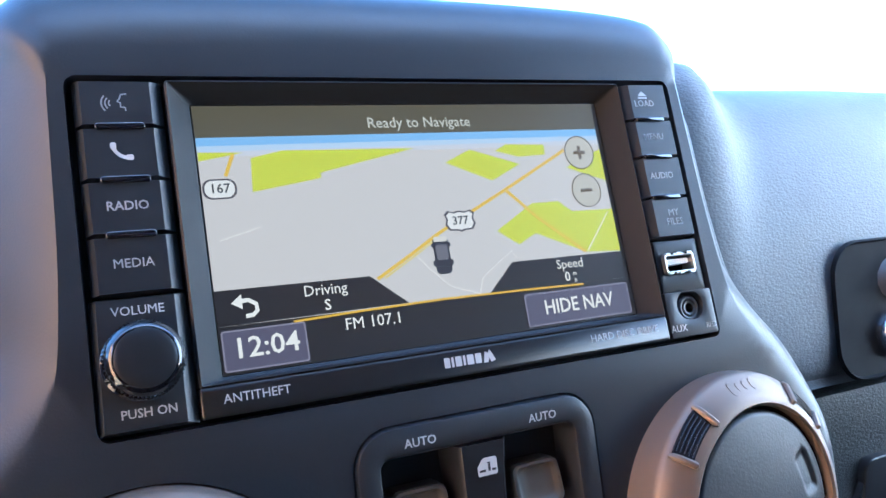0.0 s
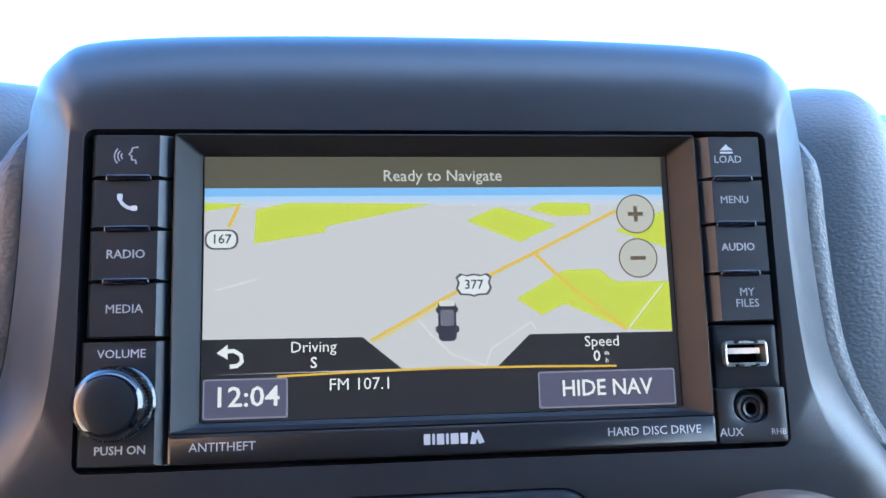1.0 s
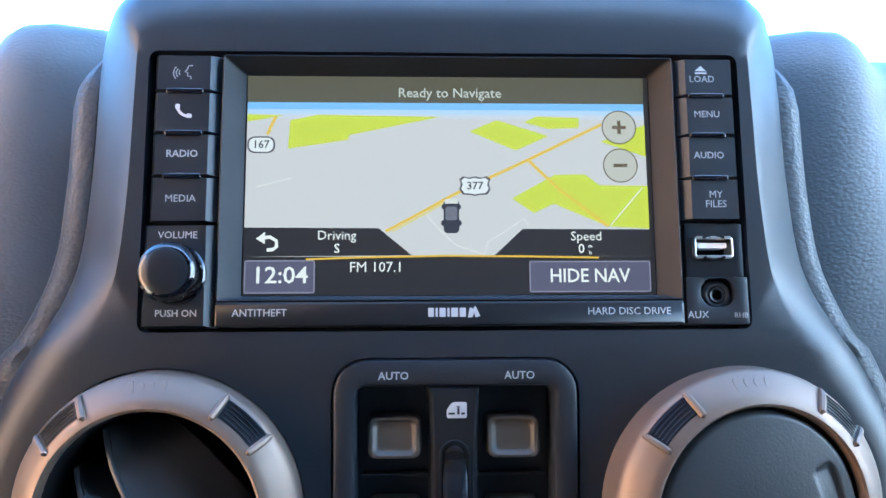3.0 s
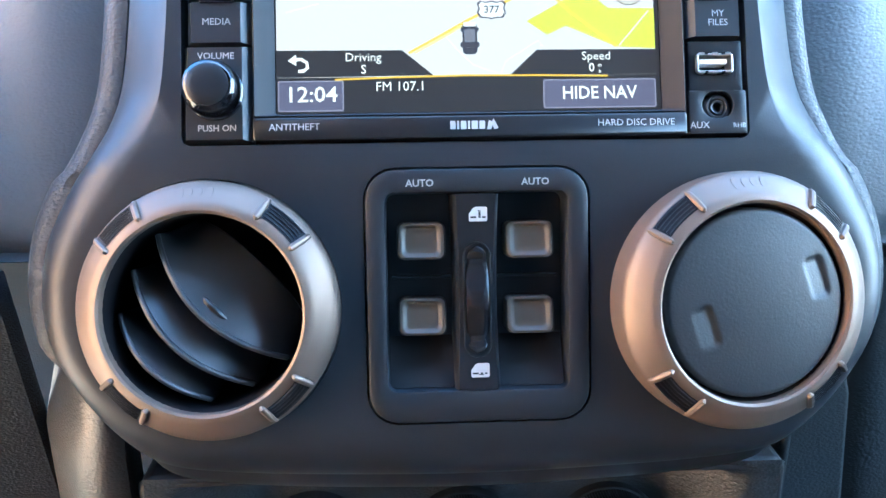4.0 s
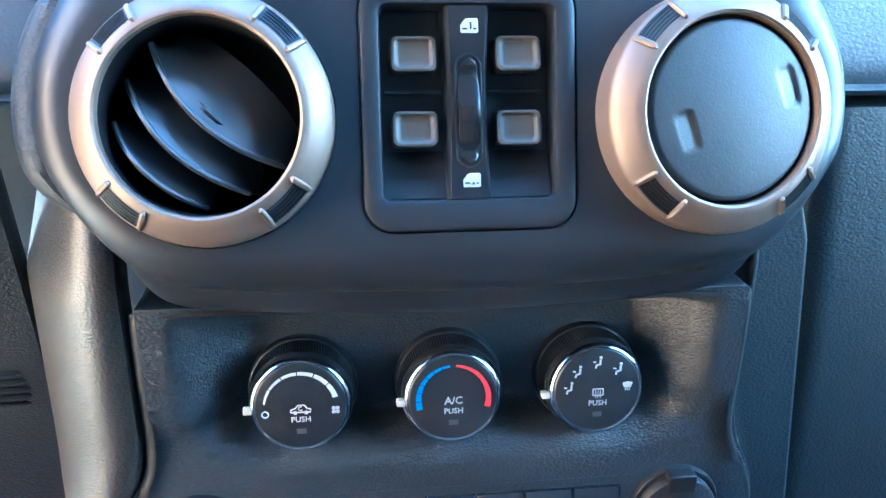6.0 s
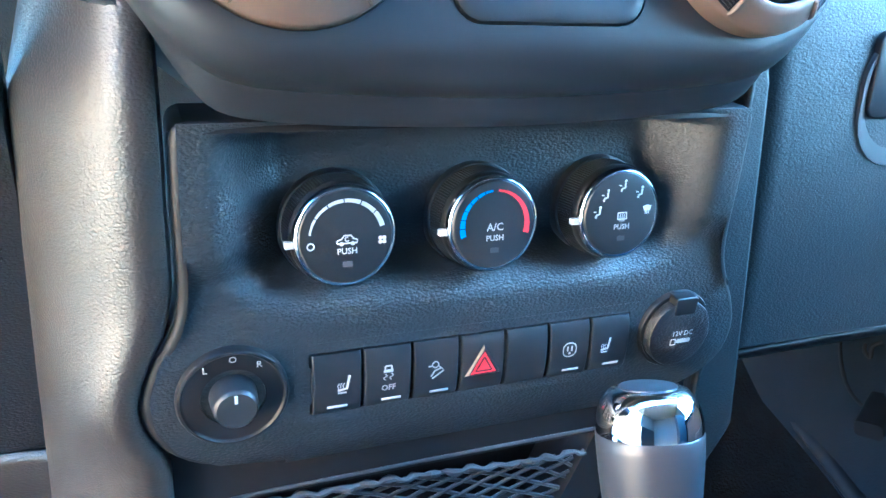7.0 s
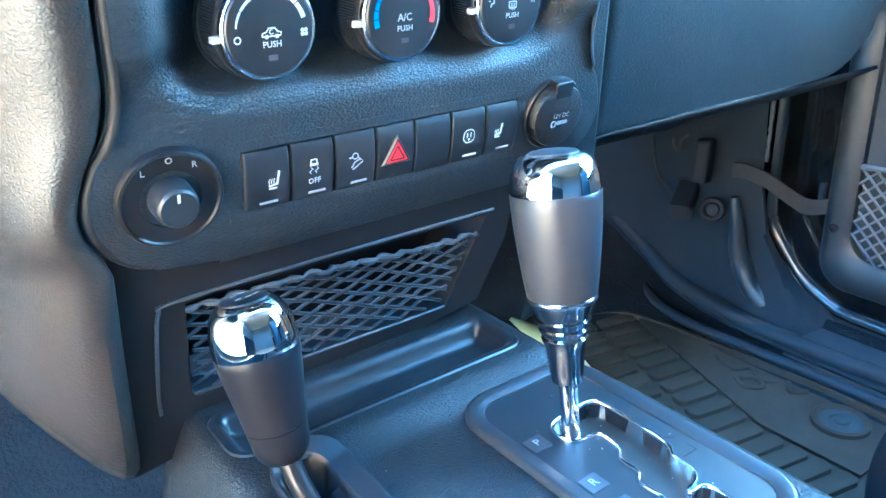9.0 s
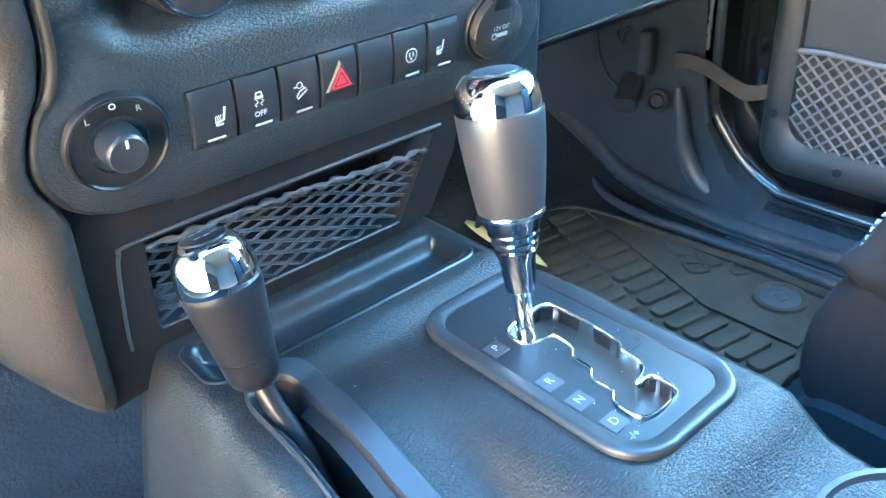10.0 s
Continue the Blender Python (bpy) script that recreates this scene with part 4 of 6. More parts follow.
def climate_knobs():
    t, f = climate_knob(-0.0738, "fan_knob", "black fan speed knob with chrome rim and white arc")
    for i in range(6):
        bm = bm_()
        a = 172 - i * 26.5
        w0, w1 = 0.0009 + 0.00025 * i, 0.0009 + 0.00025 * (i + 1)
        arc_band(bm, (0.0172 - w0 / 2, 0.0172 - w1 / 2), (0.0172 + w0 / 2, 0.0172 + w1 / 2), a, a - 24.6, ZF)
        part("speed_mark", bm, PRINT, f)
    bm = bm_()
    ring_plate(bm, circle(-0.0168, -0.0030, 0.0018, 20), circle(-0.0168, -0.0030, 0.0012, 20), ZF - 0.0001, ZF)
    for a in (45, 135, 225, 315):
        patch(bm, circle(0.0166 + 0.0013 * math.cos(radians(a)), -0.0022 + 0.0013 * math.sin(radians(a)), 0.0010, 10), ZF)
    x, y = 0.0, -0.0016
    stroke(bm, [(x - 0.0048, y - 0.001), (x - 0.0046, y + 0.0004), (x - 0.0026, y + 0.001), (x - 0.0014, y + 0.0026), (x + 0.0018, y + 0.0026), (x + 0.003, y + 0.001), (x + 0.0048, y + 0.0004), (x + 0.0046, y - 0.001), (x - 0.0048, y - 0.001)], 0.0007, ZF)
    stroke(bm, arc(x, y + 0.0009, 0.0010, 60, 330, 8), 0.0005, ZF)
    for dx in (-0.0026, 0.0026):
        patch(bm, circle(x + dx, y - 0.0012, 0.0010, 10), ZF + 0.00005)
    part("icon", bm, PRINT, f)
    words("PUSH", 0.0, -0.0064, ZF, 0.0028, PRINT, f, bold=0.00008)
    bm = bm_()
    patch(bm, rrect(0.0, -0.0125, 0.0046, 0.0026, 0.0003), ZF)
    part("lamp_mark", bm, PRINT_FAINT, f)

    t, f = climate_knob(0.0, "temperature_knob", "black temperature knob with blue and red arcs and chrome rim")
    bm = bm_()
    for i in range(7):
        a = 196 - i * 14.6
        w0, w1 = 0.0030 - 0.0003 * i, 0.0030 - 0.0003 * (i + 1)
        arc_band(bm, (0.0172 - w0 / 2, 0.0172 - w1 / 2), (0.0172 + w0 / 2, 0.0172 + w1 / 2), a, a - 12.8, ZF, 4)
    part("cold_arc", bm, BLUE, f)
    bm = bm_()
    for i in range(2):
        a = (86, -4)[i]
        w0, w1 = ((0.0010, 0.0028), (0.0028, 0.0030))[i]
        arc_band(bm, (0.0172 - w0 / 2, 0.0172 - w1 / 2), (0.0172 + w0 / 2, 0.0172 + w1 / 2), a, (-3.4, -16)[i], ZF, 16)
    part("hot_arc", bm, RED, f)
    words("A/C", 0.0, -0.0010, ZF, 0.0038, PRINT, f, bold=0.00005)
    words("PUSH", 0.0, -0.0064, ZF, 0.0028, PRINT, f, bold=0.00008)
    bm = bm_()
    patch(bm, rrect(0.0, -0.0125, 0.0046, 0.0026, 0.0003), ZF)
    part("lamp_mark", bm, PRINT_FAINT, f)

    t, f = climate_knob(0.0725, "airflow_knob", "black airflow mode knob with white seated marks and chrome rim")
    bm = bm_()
    for a in (180, 136, 92, 48):
        seat_figure(bm, 0.0148 * math.cos(radians(a)), 0.0148 * math.sin(radians(a)) + (0.0 if a != 180 else 0.0018), 0.00130)
    x, y = 0.0150, 0.0022
    patch(bm, [(x - 0.0026, y + 0.0016), (x - 0.0018, y - 0.0008), (x + 0.0018, y - 0.0008), (x + 0.0026, y + 0.0016), (x, y + 0.0022)], ZF)
    for dx in (-0.0010, 0, 0.0010):
        stroke(bm, [(x + dx, y - 0.0008), (x + dx, y - 0.0026)], 0.0004, ZF)
    x, y = 0.0, -0.0006
    ring_plate(bm, rrect(x, y, 0.0058, 0.0040, 0.0006), rrect(x, y, 0.0046, 0.0028, 0.0004), ZF - 0.0001, ZF)
    for dx in (-0.0012, 0, 0.0012):
        stroke(bm, [(x + dx, y + 0.001), (x + dx, y - 0.0030)], 0.0004, ZF + 0.00003)
    part("icon", bm, PRINT, f)
    words("PUSH", 0.0, -0.0064, ZF, 0.0028, PRINT, f, bold=0.00008)
    bm = bm_()
    patch(bm, rrect(0.0, -0.0125, 0.0046, 0.0026, 0.0003), ZF)
    part("lamp_mark", bm, PRINT_FAINT, f)


climate_knobs()


# ---- switch row ----
def switch_row():
    t = thing("switch_row", "row of seven black dashboard push switches in a grained panel", "switch row", LOWER @ pose(0, -0.148, 0) @ pose(0, 0, 0, -3.5, 0, 0) @ pose(0, 0.148, 0))
    bm = bm_()
    slab(bm, rrect(0, -0.1332, 0.1830, 0.0350, 0.0012), -0.012, -0.006)
    part("tray", bm, DARK, t)
    bm = bm_()
    ring_plate(bm, rrect(0, -0.1332, 0.1960, 0.0440, 0.0020, 3), rrect(0, -0.1332, 0.1816, 0.0334, 0.0008, 3), -0.008, 0.00012)
    part("rim", bm, GRAIN, t)
    w = 0.1810 / 7
    z = 0.0036
    for i in range(7):
        x = -0.0905 + (i + 0.5) * w
        bm = bm_()
        hw, hh = (w - 0.0014) / 2, 0.0160
        across = [(-hw, -0.0010), (-hw + 0.0003, -0.0003), (-hw + 0.0010, 0.0), (hw - 0.0010, 0.0), (hw - 0.0003, -0.0003), (hw, -0.0010)]
        loops = []
        for j in range(13):
            q = -1 + 2 * j / 12
            zc = 0.0036 - 0.0019 * q * q - (0.0006 if abs(q) > 0.99 else 0)
            loops.append([(x + hw, -0.1332 + hh * q, -0.007), (x - hw, -0.1332 + hh * q, -0.007)] + [(x + a, -0.1332 + hh * q, zc + dz) for a, dz in across])
        loft(bm, loops)
        b = part("push_switch", bm, KEY, t, sharp=20)
        if i not in (3, 4):
            bm = bm_()
            slab(bm, rrect(x + (0.002 if i else 0), -0.1458, 0.0102, 0.0014, 0.0002), 0.0018, 0.0027, 0.0002)
            part("indicator", bm, PRINT_DIM, b, "pale indicator bar")
        bm = bm_()
        y = -0.1335
        if i in (0, 6):
            s = 1 if i == 0 else 0.9
            x0 = x + (0.003 if i == 0 else -0.003)
            stroke(bm, [(x0 + 0.0030 * s, y + 0.0048 * s), (x0 + 0.0016 * s, y - 0.0022 * s), (x0 - 0.0030 * s, y - 0.0030 * s)], 0.0013 * s, z)
            for k in range(3):
                stroke(bm, [(x0 - 0.0026 * s + 0.0013 * k * s, y - 0.0018 * s), (x0 - 0.0030 * s + 0.0013 * k * s, y - 0.0004 * s), (x0 - 0.0022 * s + 0.0013 * k * s, y + 0.0010 * s)], 0.0005 * s, z)
            patch(bm, rrect(x0 - 0.0008 * s, y - 0.0044 * s, 0.0044 * s, 0.0008 * s, 0.0002), z)
        elif i == 1:
            ring_plate(bm, rrect(x, y + 0.0055, 0.0042, 0.0034, 0.0010), rrect(x, y + 0.0055, 0.0026, 0.0018, 0.0005), z - 0.0001, z)
            patch(bm, rrect(x, y + 0.0040, 0.0050, 0.0016, 0.0003), z + 0.00005)
            for dx in (-0.0016, 0.0016):
                stroke(bm, [(x + dx, y + 0.0026), (x + dx + 0.0010, y + 0.0014), (x + dx - 0.0010, y + 0.0002), (x + dx, y - 0.0010)], 0.0006, z)
            words("OFF", x + 0.0002, y - 0.0054, z, 0.0030, PRINT, b, bold=0.00008)
        elif i == 2:
            ring_plate(bm, circle(x - 0.0008, y + 0.0036, 0.0020, 14), circle(x - 0.0008, y + 0.0036, 0.0014, 14), z - 0.0001, z)
            stroke(bm, [(x - 0.0046, y + 0.0030), (x - 0.0028, y + 0.0030)], 0.0008, z)
            stroke(bm, [(x - 0.0030, y - 0.0030), (x - 0.0010, y + 0.0002), (x + 0.0026, y + 0.0014), (x + 0.0038, y - 0.0002), (x - 0.0024, y - 0.0042)], 0.0008, z)
            stroke(bm, [(x + 0.0008, y + 0.0030), (x + 0.0020, y + 0.0016)], 0.0006, z)
        elif i == 5:
            ring_plate(bm, rrect(x, y + 0.0005, 0.0086, 0.0086, 0.0036, 5), rrect(x, y + 0.0005, 0.0074, 0.0074, 0.0030, 5), z - 0.0001, z)
            for dx in (-0.0013, 0.0013):
                stroke(bm, [(x + dx, y + 0.0026), (x + dx, y - 0.0004)], 0.0008, z)
            patch(bm, circle(x, y - 0.0016, 0.0008, 8), z)
        if len(bm.verts):
            part("icon", bm, PRINT, b)
        else:
            bm.free()
        if i == 3:
            bm = bm_()
            tri = [(x - 0.0100, y - 0.0062), (x + 0.0100, y - 0.0062), (x, y + 0.0110)]
            loft(bm, [at_z(tri, 0.0), at_z(tri, 0.0036), at_z([(x + (a - x) * 0.84, y - 0.0006 + (c - y + 0.0006) * 0.84) for a, c in tri], 0.0046)])
            h = part("hazard_key", bm, SMOOTH, b, "raised triangular hazard key", sharp=20)
            c0 = y - 0.0008
            sc = lambda k: [(x + (a - x) * k, c0 + (c - c0) * k) for a, c in tri]
            bm = bm_()
            patch(bm, sc(0.72), 0.0048)
            part("hazard_red", bm, RED, h)
            bm = bm_()
            for p, q in zip(sc(0.46), sc(0.46)[1:] + sc(0.46)[:1]):
                stroke(bm, [p, q], 0.0008, 0.00495)
            part("hazard_line", bm, SMOOTH, h)
            bm = bm_()
            patch(bm, sc(0.20), 0.00495)
            part("hazard_core", bm, RED, h)
    return t


switch_row()


def mirror_knob():
    t = thing("mirror_knob", "black mirror adjustment knob with L, O and R marks", "control knob", LOWER @ pose(-0.1268, -0.1325, 0))
    bm = bm_()
    lathe(bm, [(0.0262, -0.012), (0.0262, 0.0002), (0.0252, 0.0018), (0.0240, 0.0022), (0.0232, 0.0012), (0.0228, 0.0010), (0.0150, 0.0008), (0.0146, -0.0030), (0.0110, -0.0040)], 72)
    d = part("dial_plate", bm, DIAL, t)
    bm = bm_()
    lathe(bm, [(0.0112, -0.004), (0.0110, 0.0020), (0.0104, 0.0096), (0.0099, 0.0111), (0.0089, 0.0120), (0.0060, 0.0117), (0.0003, 0.0113)], 56)
    k = part("knob", bm, BEZEL, t)
    bm = bm_()
    patch(bm, rrect(0, 0.0060, 0.0015, 0.0044, 0.0003), 0.0122)
    part("pointer", bm, PRINT, k)
    for s, a in (("L", 127), ("O", 89), ("R", 53)):
        words(s, 0.0204 * math.cos(radians(a)), 0.0204 * math.sin(radians(a)), 0.0011, 0.0032, PRINT, d, bold=0.0001)
    return t


DIAL = material("dial_black_plastic", (0.007, 0.007, 0.008), 0.42, spec=0.35)
mirror_knob()


def power_outlet():
    t = thing("power_outlet", "black capped twelve volt power outlet in the climate panel", "power outlet", LOWER @ pose(0.1215, -0.1310, 0))
    bm = bm_()
    lathe(bm, [(0.0242, -0.012), (0.0242, -0.0006), (0.0234, 0.0010), (0.0222, 0.0012), (0.0216, 0.0004)], 64)
    part("collar", bm, SMOOTH, t)
    bm = bm_()
    lathe(bm, [(0.0206, -0.003), (0.0208, 0.0050), (0.0202, 0.0062), (0.0186, 0.0069), (0.0003, 0.0074)], 64)
    cap = part("cap", bm, GRAIN_FINE, t)
    bm = bm_()
    slab(bm, rrect(0, 0.0180, 0.0150, 0.0110, 0.0016), -0.002, 0.0074, 0.0010)
    part("hinge_tab", bm, DIAL, t)
    words("12V DC", 0.0005, 0.0012, 0.0076, 0.0030, PRINT_DIM, cap, bold=0.00008)
    bm = bm_()
    ring_plate(bm, rrect(-0.0050, -0.0040, 0.0040, 0.0042, 0.0008), rrect(-0.0050, -0.0040, 0.0026, 0.0028, 0.0005), 0.0074, 0.0076)
    patch(bm, rrect(0.0020, -0.0036, 0.0094, 0.0026, 0.0009), 0.0076)
    part("plug_icon", bm, PRINT_DIM, cap)
    return t


power_outlet()


# ---- dashboard ----
def plane_y(z):
    return 0.032 + (0.455 - z) * math.tan(radians(13))


def dashboard():
    t = DASH
    # padded surround that frames the bezel
    bm = bm_()
    loops = []
    for off, w in ((-0.002, -0.060), (0.0005, -0.036), (0.0035, -0.0315), (0.008, -0.031), (0.013, -0.034), (0.017, -0.041), (0.019, -0.052), (0.020, -0.10)):
        lp = []
        for (x, y), (ox, oy) in zip(EDGE, inset(EDGE, -1.0)):
            ramp = lambda a, c, q: (lambda f: f * f * (3 - 2 * f))(min(1, max(0, (q - a) / (c - a))))
            k = ramp(-0.120, -0.075, y) * (1 - ramp(0.095, 0.132, y))
            d = Vector((ox - x, oy - y)).normalized() * off * k
            lp.append(tuple(STACK @ fold((x + d.x, y + d.y, w - 0.012 * (1 - k)))))
        loops.append(lp)
    loft(bm, loops, (False, False))
    part("bezel_surround", bm, SURROUND, t, "grained padded frame round the bezel")
    # upper pad with a rolled front, both sides
    prof = [(0.30, 0.55), (0.094, 0.545), (0.078, 0.550), (0.071, 0.562), (0.070, 0.60), (0.074, 0.645), (0.083, 0.682), (0.096, 0.704), (0.120, 0.718), (0.17, 0.728), (0.25, 0.732), (0.36, 0.732), (0.37, 0.60)]
    pod = [(0.30, 0.55), (0.094, 0.545), (0.078, 0.550), (0.071, 0.562), (0.069, 0.60), (0.070, 0.650), (0.073, 0.695), (0.080, 0.718), (0.096, 0.7295), (0.14, 0.734), (0.22, 0.737), (0.34, 0.737), (0.37, 0.60)]
    for s, name in ((1, "passenger_pad"), (-1, "driver_pad")):
        bm = bm_()
        smooth, raised = spline(prof, 4), spline(pod, 4)
        loops = []
        # a raised block behind the hood steps down to the dash on either side
        for x, k, f in ((0.130, 0.03, 0), (0.145, 0.016, 0), (0.160, 0.006, 0), (0.178, 0.001, 0), (0.190, 0.0, 0.06), (0.198, 0.0, 0.25), (0.205, 0.0, 0.55), (0.212, 0.0, 0.82), (0.222, 0.0, 0.97), (0.235, 0.0, 1), (0.27, 0.0, 1), (0.30, 0.0, 1), (0.33, 0.0, 1), (0.36, 0.0, 1), (0.45, 0.004, 1), (0.62, 0.010, 1), (0.70, 0.02, 1)):
            # ahead of the driver an unseen gauge hood swell is added to block light
            g = max(0, min(1, (x - 0.25) / 0.12)) if s < 0 else 0
            g = g * g * (3 - 2 * g)
            loops.append([(s * x, a[0] + (b[0] - a[0]) * f + k - 0.13 * g * (a[0] < 0.2) * min(1, max(0, (0.700 - a[1]) / 0.06)), a[1] + (b[1] - a[1]) * f - k * 0.3) for a, b in zip(raised, smooth)])
        loft(bm, loops, (True, True))
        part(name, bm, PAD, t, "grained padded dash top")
    # side cheeks beside the climate panel
    for s, name in ((-1, "driver_cheek"), (1, "passenger_cheek")):
        bm = bm_()
        rows = []
        seam_x = 0.209 if s < 0 else 0.203
        for j in range(34):
            g = j / 33
            low = min(1, max(0, (g - 0.62) / 0.12))
            row = []
            for f, dy in ((0.0, 0.014), (0.012, 0.0042 + 0.0030 * low), (0.03, 0.0014 + 0.0040 * low), (0.07, 0.0020 * low), (0.16, -0.0012), (0.26, 0.0), (0.36, 0.0038), (0.46, 0.0092), (0.58, 0.0170), (0.70, 0.0260), (0.82, 0.0370), (0.92, 0.0480), (0.97, 0.0550), (1.0, 0.066)):
                bottom = 0.138 + 0.077 * f ** 1.2
                z = 0.522 - (0.522 - bottom) * g
                v = (z - 0.455) / math.cos(radians(13))
                e = max(0.156 if v < -0.15 else 0.0, edge_at(v) + 0.0012)
                x = e + (seam_x - 0.012 * max(0, 1 - g / 0.18) + 0.012 * g - e) * f
                curl = max(0, (g - 0.93) / 0.07) ** 2 * 0.014
                if s < 0:
                    y = plane_y(z) + dy * (1.0 + 0.25 * g) + curl + 0.22 * max(0, z - 0.462)
                else:
                    back = 0.0835 + 0.115 * max(0, 0.52 - z)
                    y = plane_y(z) + 0.010 + (back - plane_y(z) - 0.010) * min(1, f / 0.28) ** 0.7 + curl + 0.22 * max(0, z - 0.462) * (1 - f)
                row.append((s * x, y, z))
            rows.append(row)
        sheet(bm, rows)
        thick(part(name, bm, CHEEK if s < 0 else SLATE, t, "grained plastic cheek beside the climate panel"), 0.003)
    # glove box
    bm = bm_()
    rows = []
    for y, z in spline([(0.120, 0.545), (0.088, 0.540), (0.083, 0.530), (0.086, 0.48), (0.095, 0.40), (0.106, 0.33), (0.1112, 0.2950), (0.1124, 0.2868)], 4):
        rows.append([(x, y + 0.004 * max(0, (x - 0.5) / 0.15) ** 2 + (0.010 * max(0, (0.222 - x) / 0.016) ** 2), z + 0.05 * max(0, (x - 0.54) / 0.1) ** 2 * max(0, (0.42 - z) / 0.14)) for x in [0.206, 0.210, 0.214, 0.218, 0.225] + [0.25 + 0.02 * i for i in range(20)]])
    sheet(bm, rows)
    gb = thick(part("glove_box_lid", bm, SLATE, t, "wide grained glove box lid"), 0.004)
    bm = bm_()
    sweep(bm, [(x, 0.1145 + 0.004 * max(0, (x - 0.5) / 0.15) ** 2, 0.2868 + 0.05 * max(0, (x - 0.54) / 0.1) ** 2) for x in [0.17 + 0.02 * i for i in range(24)]], 0.0006, 6)
    part("lid_edge", bm, SILL_EDGE, gb, "pale lower edge of the lid")
    bm = bm_()
    slab(bm, rrect(0, 0, 0.126, 0.056, 0.008, 6), -0.004, 0.0020, 0.001)
    lt = part("latch", bm, SMOOTH, gb, "black glove box latch in a pale scooped recess")
    lt.matrix_local = pose(0.352, 0.0850, 0.470, 98, 0, 0)
    bm = bm_()
    loft(bm, [at_z(rrect(0, -0.012, 0.140, 0.090, 0.036, 8), -0.003), at_z(rrect(0, -0.012, 0.139, 0.089, 0.0355, 8), 0.0002), at_z(rrect(0, -0.011, 0.134, 0.082, 0.034, 8), 0.0), at_z(rrect(0, -0.006, 0.126, 0.064, 0.028, 8), -0.0024), at_z(rrect(0, 0.0, 0.118, 0.050, 0.022, 8), -0.0028)], (True, True))
    ls = part("latch_scoop", bm, SCOOP, gb)
    ls.matrix_local = pose(0.352, 0.0848, 0.466, 98, 0, 0)
    # panel beneath the glove box and the closing of the footwell
    bm = bm_()
    sheet(bm, [[(x, y, z) for x in (0.13, 0.25, 0.45, 0.66)] for y, z in ((0.119, 0.284), (0.16, 0.262), (0.26, 0.25), (0.45, 0.25))])
    thick(part("under_panel", bm, MATTE, t, "smooth black panel below the glove box"), 0.004)
    # driver's knee panel
    bm = bm_()
    seam = lambda z: 0.068 + (0.5 - z) * 0.40
    rows = []
    # an unseen swell towards the driver, added to block light from the left
    swell = lambda a, c, q: (lambda k: k * k * (3 - 2 * k))(min(1, max(0, (q - a) / (c - a))))
    for z in (0.545, 0.53, 0.50, 0.45, 0.40, 0.375, 0.35, 0.325, 0.300, 0.2815, 0.2795, 0.278):
        b = 0.010 * max(0, (0.2805 - z) / 0.0025) ** 2
        rows.append([(-x, seam(z) + 0.006 * max(0, 1 - (x - 0.2105) / 0.002) + b - 0.05 * (x - 0.2105) - 0.10 * swell(0.25, 0.35, x) * swell(0.41, 0.48, z), z) for x in (0.2105, 0.2112, 0.2125, 0.23, 0.25, 0.27, 0.29, 0.31, 0.33, 0.35, 0.42, 0.52, 0.66)])
    sheet(bm, rows)
    kp = thick(part("knee_panel", bm, GRAIN_FINE, t, "grained driver's knee panel"), 0.003)
    for i in range(5):
        bm = bm_()
        z = 0.4065 - 0.0048 * i
        r = 0.2200 + (0.0012, 0.0, -0.001, -0.0006, 0.001)[i]
        sweep(bm, [(-r - 0.062, seam(z) - 0.0058, z), (-r - 0.004, seam(z) - 0.0036, z), (-r, seam(z) - 0.0012, z)], [0.0017, 0.0018, 0.0010], 6)
        part("speaker_slat", bm, SMOOTH, kp, "black grille slat")
    bm = bm_()
    sheet(bm, [[(-x, y, z) for x in (0.17, 0.30, 0.66)] for y, z in ((0.165, 0.268), (0.19, 0.262), (0.30, 0.26), (0.50, 0.26))])
    thick(part("under_panel", bm, SMOOTH, t), 0.004)
    # driver's lower flange that sweeps away from the cheek
    bm = bm_()
    rows = []
    for j in range(9):
        g = j / 8
        rows.append([(-(0.208 + 0.116 * f), 0.1500 + 0.022 * g ** 1.5 + 0.020 * f, 0.2785 - (0.084 - 0.032 * min(1, f / 0.14) ** 0.6) * g) for f in (0, 0.03, 0.06, 0.1, 0.15, 0.25, 0.45, 0.7, 1.0)])
    sheet(bm, rows)
    thick(part("lower_flange", bm, CHEEK, t), 0.003)
    return t


# a little paler than the lid itself
SILL_EDGE = material("pale_lid_edge", (0.030, 0.031, 0.033), 0.75, spec=0.1)
SCOOP = material("grey_scoop_plastic", (0.020, 0.022, 0.024), 0.40)
dashboard()


